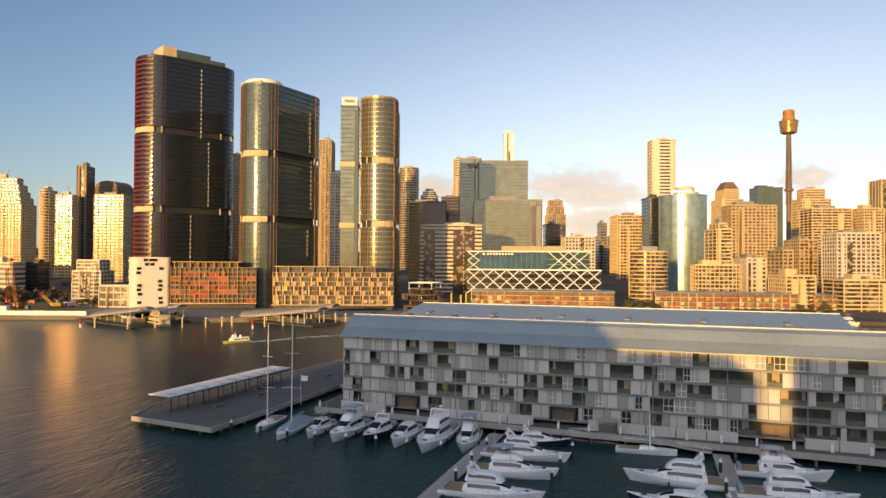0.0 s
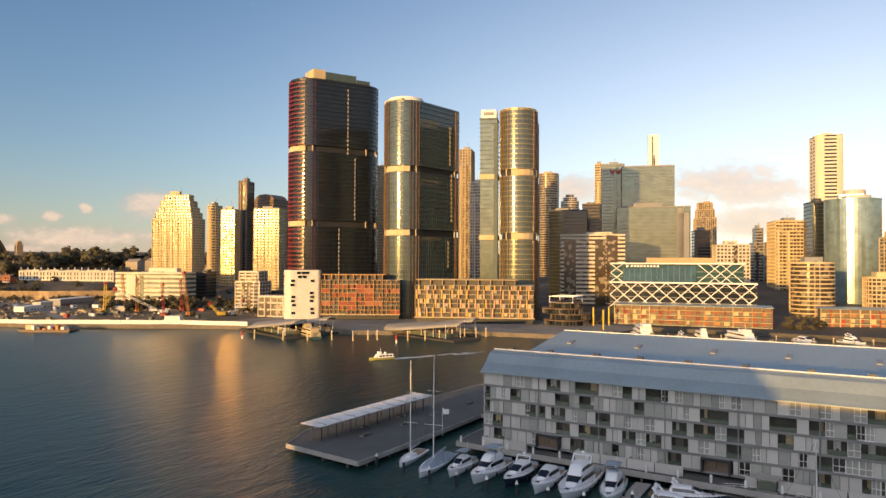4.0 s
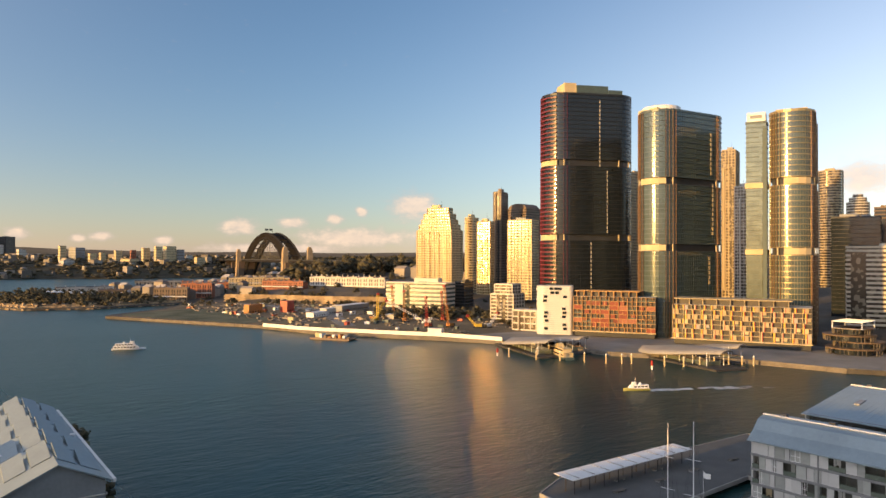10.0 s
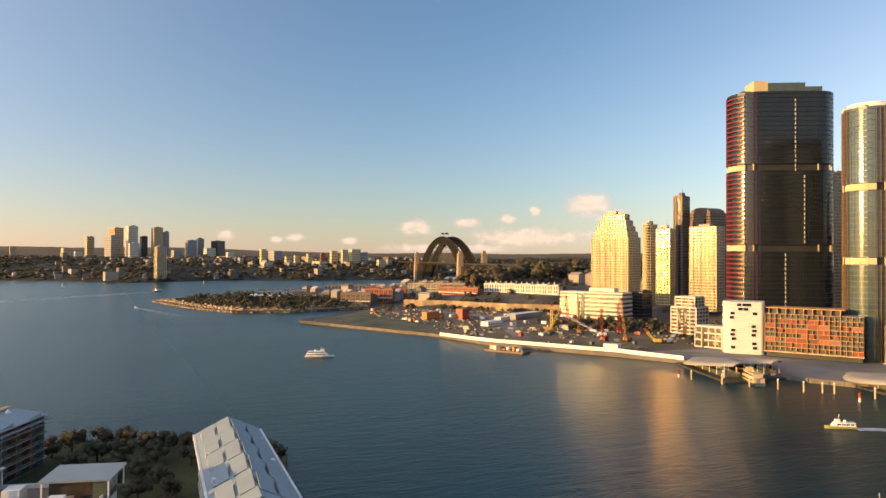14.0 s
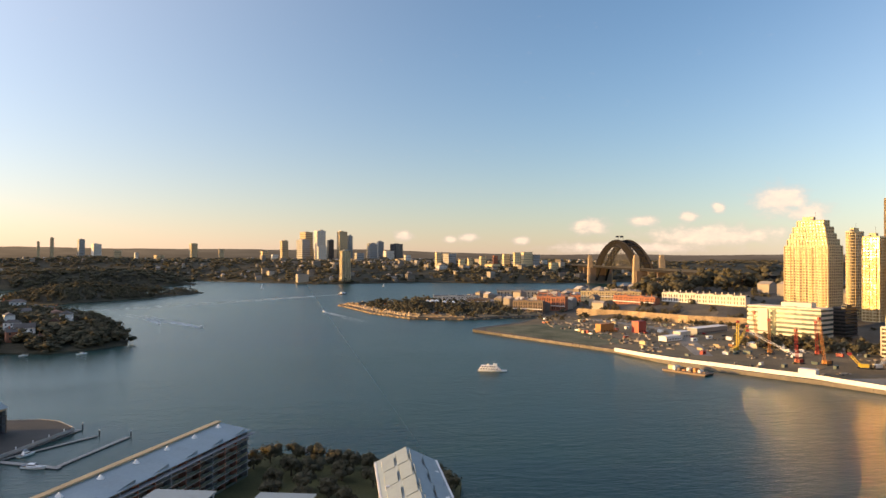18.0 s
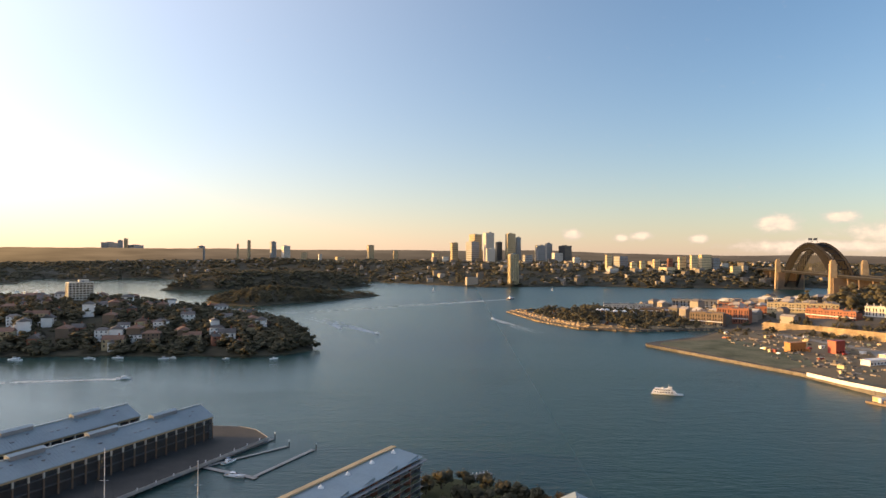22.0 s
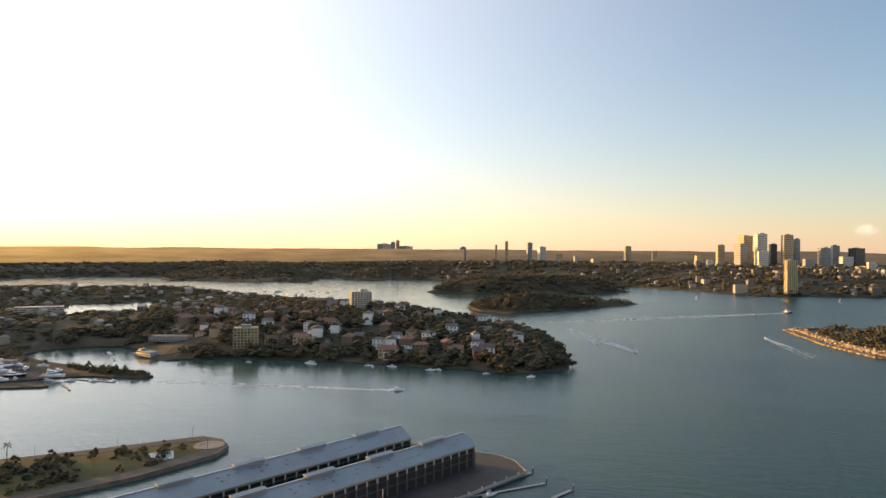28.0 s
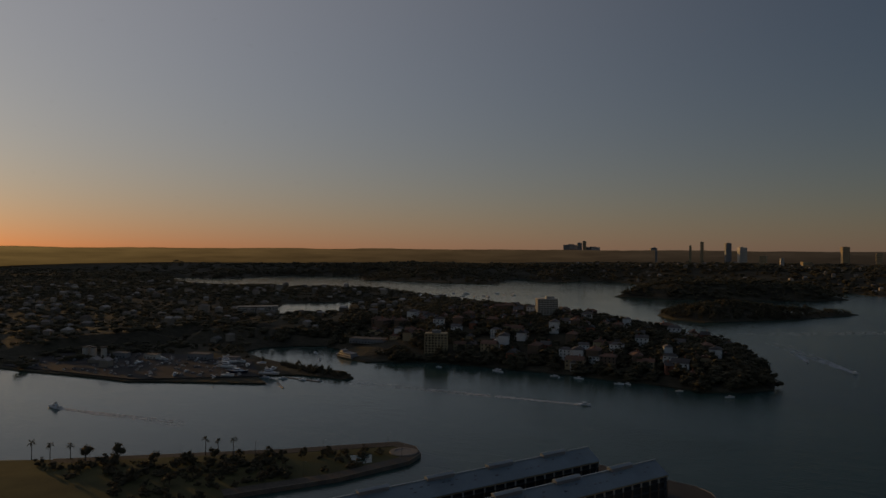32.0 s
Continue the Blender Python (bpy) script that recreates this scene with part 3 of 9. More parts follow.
land("ground_goat_island", [(-494, 1366), (-440, 1308), (-377, 1283), (-262, 1440), (-178, 1640), (-215, 1668), (-330, 1570), (-420, 1570), (-505, 1450)], 1.0, isle_rise, "small wooded island with a stone wharf", M_SCRUB, spacing=30, step=25, amp=4)
land("ground_headland", [(-780, 1830), (-620, 1835), (-331, 1993), (-250, 2130), (-330, 2290), (-650, 2330), (-820, 2080)], 1.0, lambda x, y, d: 1.45 * isle_rise(x, y, d), "wooded headland across the water", M_SCRUB, spacing=40, step=30, amp=5)
# the Pyrmont side, below and behind
land("ground_pyrmont", [(52, 150), (53, 215), (62, 245), (40, 272), (-8, 300), (-32, 292), (-62, 225), (-110, 160), (-150, 120), (-260, 175), (-305, 217), (-279, 272), (-268, 320), (-272, 336), (-284, 346), (-300, 347), (-345, 290),
     (-436, 192), (-620, 30), (-800, -300), (-600, -900), (300, -900), (100, -300), (75, -60), (70, 40), (55, 100)], 2.2, lambda x, y, d: hump(x, y, -500, -300, 300, 20), "harbour-side park and streets", M_GRASS, spacing=40, step=200, amp=0)


# ---- the three tall office towers ----
def stadium(length, depth, bulge, n=10):
    """A slab with rounded ends: x along the slab, counter-clockwise."""
    a, b = length / 2, depth / 2
    right = [(a - bulge + bulge * math.cos(t), b * math.sin(t)) for t in [math.radians(-90 + 180 * k / n) for k in range(n + 1)]]
    left = [(-x, -y) for x, y in right]
    return right + left


def office_tower(name, label, left, right, depth, bulge, top, waists, fin_mat, fin_label, glass, slab, roof_boxes, fin_at, floor_h=3.75):
    """A glass tower from the left to the right end of its front, in stacked drums parted by waists."""
    L, R = Vector(left), Vector(right)
    ax = (R - L).normalized()
    nrm = Vector((-ax.y, ax.x))
    mid = (L + R) / 2 + nrm * depth / 2
    turn = math.degrees(math.atan2(ax.y, ax.x))
    t = thing(name, label, "tower", "waterfront towers", (mid.x, mid.y, 2.5), turn)
    length = (R - L).length
    out = stadium(length, depth, bulge)
    ring = inset(stadium(length, depth, bulge, 60), 0.5)
    levels = [0] + [w - 2.5 for w in waists] + [top - 2.5]
    for k in range(len(levels) - 1):
        z0, z1 = levels[k] + (2.6 if k else 0), levels[k + 1] - (2.6 if k < len(levels) - 2 else 0)
        g = Mesh()
        g.prism(ring, z0, z1)
        part("curtain_wall", g, glass, t)
        n = int((z1 - z0) / floor_h)
        h = (z1 - z0) / n
        edge = inset(out, -0.05)
        m0 = Mesh().prism(edge, 0, 0.55)
        me = m0.data("floor_edge", slab)
        for j in range(n + 1):
            ob = part("floor_edge", me, slab, t)
            ob.location = (0, 0, z0 + j * h - (0.55 if j == n else 0))
        # upright fins on the rounded ends
        fins = Mesh()
        pts = []
        for end in (0, 1):
            side = out[end * 11:end * 11 + 11]
            for i in fin_at[end]:
                for s in (0.0, 0.5):
                    p = Vector(side[i]).lerp(Vector(side[i + 1]), s)
                    d = Vector((p.x - (length / 2 - bulge) * (1 if end == 0 else -1), p.y * (bulge / (depth / 2)) ** 2)).normalized()
                    pts.append((p, d))
        for p, d in pts:
            a = p + d * 0.7
            w = Vector((-d.y, d.x)) * 0.12
            fins.prism([tuple(p - w), tuple(a - w), tuple(a + w), tuple(p + w)], z0, z1)
        ob = part("sun_fin_row", fins, fin_mat, t, fin_label)
        ob["kind"] = "stuff"
        # slim glazing bars between the floors, all the way round
        bars, skin = Mesh(), inset(stadium(length, depth, bulge, 24), 0.42)
        for p, q in zip(skin, skin[1:] + skin[:1]):
            p, q = Vector(p), Vector(q)
            cnt = max(1, round((q - p).length / 2.4))
            u = (q - p).normalized() * 0.07
            o_ = Vector((u.y, -u.x)) * 2.2
            for i in range(cnt):
                c = p.lerp(q, i / cnt)
                bars.prism([tuple(c - u), tuple(c - u + o_), tuple(c + u + o_), tuple(c + u)], z0, z1)
        part("glazing_bar_grid", bars, slab, t)["kind"] = "stuff"
        if fin_mat is M_REDFIN:
            shelves, rim = Mesh(), stadium(length, depth, bulge, 20)[30:38]
            for j in range(n):
                for p, q in zip(rim, rim[1:]):
                    shelves.prism([p, (p[0] * 1.026, p[1] * 1.05), (q[0] * 1.026, q[1] * 1.05), q][::-1], z0 + j * h + 0.5, z0 + j * h + 1.7)
            part("sun_shelf_row", shelves, fin_mat, t, "crimson sun shelves")["kind"] = "stuff"
        if k:
            neck = Mesh().prism(inset(out, 2.2), z0 - 5.3, z0 + 0.1)
            part("waist", neck, M_DARK, t, "recessed dark plant floor")
            # sun on the waist's rounded end is put into a cream band
            band, ends = Mesh(), out[15:20]
            for p, q in zip(ends, ends[1:]):
                band.prism([p, (p[0] * 0.97, p[1] * 0.97), (q[0] * 0.97, q[1] * 0.97), q][::-1], z0 - 4.9, z0 - 0.5)
            part("waist_screen", band, M_CREAM, t, "pale band painting sunlight on the rounded end")
            cm_ = Mesh().box(-0.4, 0.4, -0.4, 0.4, -5.3, 0.1).data("waist_column", M_CREAM)
            for i in range(0, len(out), 2):
                p = Vector(out[i]) * 0.985
                part("waist_column", cm_, M_CREAM, t).location = (p.x, p.y, z0)
    for (x0, x1, y0, y1, h0, h1, mt) in roof_boxes:
        part("roof_plant", Mesh().box(x0, x1, y0, y1, top - 2.5 + h0 - 0.2, top - 2.5 + h1), mt, t)
    parapet = Mesh()
    for p, q in zip(out, out[1:] + out[:1]):
        d = (Vector(q) - Vector(p))
        if d.length > 0.1:
            nn = Vector((-d.y, d.x)).normalized() * 0.4
            parapet.prism([p, q, (q[0] + nn.x, q[1] + nn.y), (p[0] + nn.x, p[1] + nn.y)], top - 2.6, top - 1.2)
    part("parapet", parapet, slab, t)
    return t, length


M_SLAB_D = mat("dark_floor_edge", (0.022, 0.024, 0.026), 0.4, 0.2, vary=0.2)
M_SLAB_G = mat("green_grey_floor_edge", (0.085, 0.115, 0.115), 0.4, 0.2, vary=0.2)
t1, n1 = office_tower("office_tower", "tall dark glass tower with crimson fins on its rounded ends", (466, 399), (538, 357), 40, 19, 206, (80.5, 146), M_REDFIN, "crimson metal fins",
                      M_GLASS, M_SLAB_D, [(-26, -15, -14, 6, 0, 11, M_CREAM), (-15, 14, -16, 14, 0, 9, M_TURQ), (14, 27, -17, 14, 0, 5.5, M_TURQ), (-33, -26, -8, 8, 0, 4, M_DARK)], ((), (3, 4, 5, 9)))
t2, n2 = office_tower("office_tower", "green glass tower with bronze fins and a rounded end", (463, 287), (539, 273), 34, 17, 174, (70.5, 121), M_GOLD, "bronze metal fins",
                      M_GLASS_G, M_SLAB_G, [(-36, -10, -9, 10, 0, 2.6, M_CREAM), (-8, 30, -10, 12, 0, 3, M_TURQ)], ((0,), (2, 3, 4, 8, 9)))
M_SLAB_A = mat("bronze_floor_edge", (0.36, 0.29, 0.15), 0.4, 0.35, vary=0.2)
t3, n3 = office_tower("office_tower", "slim banded glass tower with bronze fins seen end on", (503, 195), (576, 222), 30, 16, 165, (67.5, 116.6), M_GOLD, "bronze metal fins",
                      M_GLASS_G, M_SLAB_A, [(-30, -6, -10, 10, 0, 3, M_CREAM), (-4, 26, -10, 10, 0, 5, M_TURQ)], ((0, 1), (2, 3, 8, 9)))

part("roof_cap", Mesh().lathe((-n2 / 2 + 17, 0, 171.3), [(14.5, 0), (14.5, 4.4), (13.4, 5.2), (0.1, 5.6)], 32), M_WHITE, t2, "round white roof cap")
# pale panels in broken upright lines on the dark front
for x, z0, z1 in ((4, 140, 198), (11, 82, 136), (-4, 30, 74)):
    m = Mesh()
    z = z0
    while z < z1:
        m.box(x, x + 0.8, -20.35, -20.0, z, z + 2.3)
        z += 3.75
    part("service_panel_line", m, M_PALE, t1, "pale broken line of small panels")["kind"] = "stuff"

for x, z0, z1 in ((14, 125, 158), (16, 78, 118), (12, 40, 60)):
    m = Mesh()
    z = z0
    while z < z1:
        m.box(x, x + 1.6, -17.3, -17.0, z, z + 2.6)
        z += 3.75
    part("service_panel_line", m, M_CREAM, t2, "pale broken line of small panels")["kind"] = "stuff"


# ---- city buildings ----
WEST = 254.0


def block_sizes(azl, azr, r, normal, depth):
    """Face width and centre of a rectangular block that fills the headings azl to azr at range r."""
    az = (azl + azr) / 2
    s = 2 * r * math.tan(radians(azr - azl) / 2)
    delta = ((az + 180 - normal + 180) % 360) - 180
    c, sn = math.cos(radians(delta)), abs(math.sin(radians(delta)))
    d = min(depth, 0.75 * s / max(sn, 0.05))
    w = max(4, (s - d * sn) / max(c, 0.2))
    back = (w * sn + d * c) / 2
    x, y = pol(az, r + back)
    return x, y, w, d


def tower_block(name, label, azl, azr, r, top, wall=M_CREAM, glass=M_GLASS_W, base=3.0, normal=WEST, depth=30, floor=3.6, sill=0.45, pier=0.0, pier_w=0.8, plant=1, steps=(), group="city buildings", corner=0.0, crown=None):
    """A block of storeys: a glazed core with a proud spandrel for each storey, and piers where the front has them.
    steps: (share of the height, inset) set-backs near the top."""
    x, y, w, d = block_sizes(azl, azr, r, normal, depth)
    t = thing(name, label, "building", group, (x, y, base), -(normal) + 180)
    # local frame: -y looks along the normal
    def outline(k):
        a, b = w / 2 - k, d / 2 - k
        if corner:
            c = min(corner, a * 0.95, b * 0.95)
            return [(p + (a - c) * sx, q + (b - c) * sy) for sx, sy, a0 in ((1, -1, -90), (1, 1, 0), (-1, 1, 90), (-1, -1, 180)) for p, q in arc(0, 0, c, a0, a0 + 90, 5 if corner < 12 else 12)]
        return [(-a, -b), (a, -b), (a, b), (-a, b)]
    sill, pier_w = sill * 0.8, pier_w * 0.75
    if not pier and sill < 0.8 and wall in (M_CREAM, M_TAN, M_PALE, M_IVORY, M_BRICK) and "ribbon" not in label and "long cream" not in label:
        pier, pier_w = 3.2, 0.45
    height = top - base
    levels = [(0.0, 0.0)] + list(steps) + [(1.0, None)]
    for (s0, k), (s1, _) in zip(levels, levels[1:]):
        z0, z1 = s0 * height, s1 * height
        core = part("glazing", Mesh().prism(outline(k + 0.45), z0, z1 - 0.3), glass, t)
        n = max(1, round((z1 - z0) / floor))
        h = (z1 - z0) / n
        if name == "far_tower" or r >= 900:
            bands = Mesh()
            for j in range(n):
                bands.prism(outline(k), z0 + j * h, z0 + (j + sill) * h)
            part("facade_banding", bands, wall, t)["kind"] = "stuff"
            n = 0
        else:
            me = Mesh().prism(outline(k), 0, h * sill).data("spandrel", wall)
        for j in range(n):
            part("spandrel", me, wall, t).location = (0, 0, z0 + j * h)
        part("roof_slab", Mesh().prism(outline(k), z1 - 0.5, z1 + 0.9), wall, t)
        if pier:
            pm = Mesh()
            o = outline(k)
            for a, b in zip(o, o[1:] + o[:1]):
                a, b = Vector(a), Vector(b)
                e = (b - a)
                if e.length < 2:
                    continue
                cnt = max(1, round(e.length / pier))
                u = e.normalized()
                nn = Vector((-u.y, u.x))
                for i in range(cnt + 1):
                    c = a + e * (i / cnt)
                    q = [c - u * pier_w / 2 - nn * 0.08, c + u * pier_w / 2 - nn * 0.08, c + u * pier_w / 2 + nn * 0.5, c - u * pier_w / 2 + nn * 0.5]
                    pm.prism([tuple(p) for p in q], z0, z1)
            ob = part("pier_grid", pm, wall, t)
            ob["kind"] = "stuff"
        if name in ("apartment_block", "apartment_tower", "hotel"):
            # stacks of projecting balconies on the front
            bm_, rg = Mesh(), random.Random(int(r + azl * 10))
            o = outline(k)
            cols = max(2, int(w / 7))
            for c in range(cols):
                if rg.random() < 0.75:
                    cx = -w / 2 + k + (c + 0.5) * (w - 2 * k) / cols
                    bw = rg.uniform(2.2, 4.2)
                    for j in range(n):
                        zb = z0 + j * h
                        bm_.box(cx - bw / 2, cx + bw / 2, -d / 2 + k - 1.5, -d / 2 + k + 0.05, zb, zb + 0.25)
                        bm_.box(cx - bw / 2, cx + bw / 2, -d / 2 + k - 1.5, -d / 2 + k - 1.38, zb + 0.25, zb + 1.15)
            if bm_.v and not corner:
                part("balcony_stack", bm_, wall, t)["kind"] = "stuff"
        last_k = k
    rng = random.Random(int(azl * 100) + int(r))
    if not corner and name != "apartment_tower" and wall not in (M_DARK, M_GLASS_B) and group == "city buildings":
        # solid bays and recessed glass strips that break up the fronts
        k0 = steps[0][1] if steps else 0.0
        for i in range(rng.choice((1, 2, 2, 3))):
            bw, cx = w * rng.uniform(0.06, 0.2), rng.uniform(-0.42, 0.42) * w
            zt = height * (steps[0][0] if steps else rng.uniform(0.86, 1.0))
            solid_bay = rng.random() < 0.55
            part("facade_bay", Mesh().box(cx - bw / 2, cx + bw / 2, -d / 2 - (1.1 if solid_bay else 0.14), -d / 2 + 0.5, rng.choice((0, height * 0.12)), zt), wall if solid_bay else glass, t)
    if plant:
        a, b = w / 2 - last_k, d / 2 - last_k
        for i in range(plant):
            cx, cy = rng.uniform(-.3, .3) * a, rng.uniform(-.2, .4) * b
            sx = rng.uniform(-.5, .3) * a
            part("cooling_unit", Mesh().box(sx, sx + a * rng.uniform(.15, .4), -b * .8, -b * .4, height + 0.3, height + rng.uniform(1.5, 3)), M_GREY, t)
            part("plant_room", Mesh().box(cx - a * .4, cx + a * .4, cy - b * .4, cy + b * .4, height + 0.2, height + rng.uniform(3, 5.5)), wall if rng.random() < .6 else M_GREY, t)
        if crown == "hip":
            part("hipped_cap", Mesh().prism([(-a, -b), (a, -b), (a, b), (-a, b)], height + 0.9, height + 11, [(-a * .55, -b * .55), (a * .55, -b * .55), (a * .55, b * .55), (-a * .55, b * .55)]), M_BROWN, t, "dark hipped cap")
        if crown == "vault":
            ring = [(y0, height + 0.6 + z0) for y0, z0 in arc(0, 0, a * 0.92, 0, 180, 10)]
            part("vaulted_roof", Mesh().loft([[(px, y0, height + 0.6 + (pz - height - 0.6) * 0.45) for px, pz in ring] for y0 in (-b * .9, b * .9)]), wall, t, "vaulted roof")
        part("mast", Mesh().tube((a * .2, 0, height + 0.5), (a * .2, 0, height + rng.uniform(7, 11)), 0.12), M_STEEL, t)
    return t


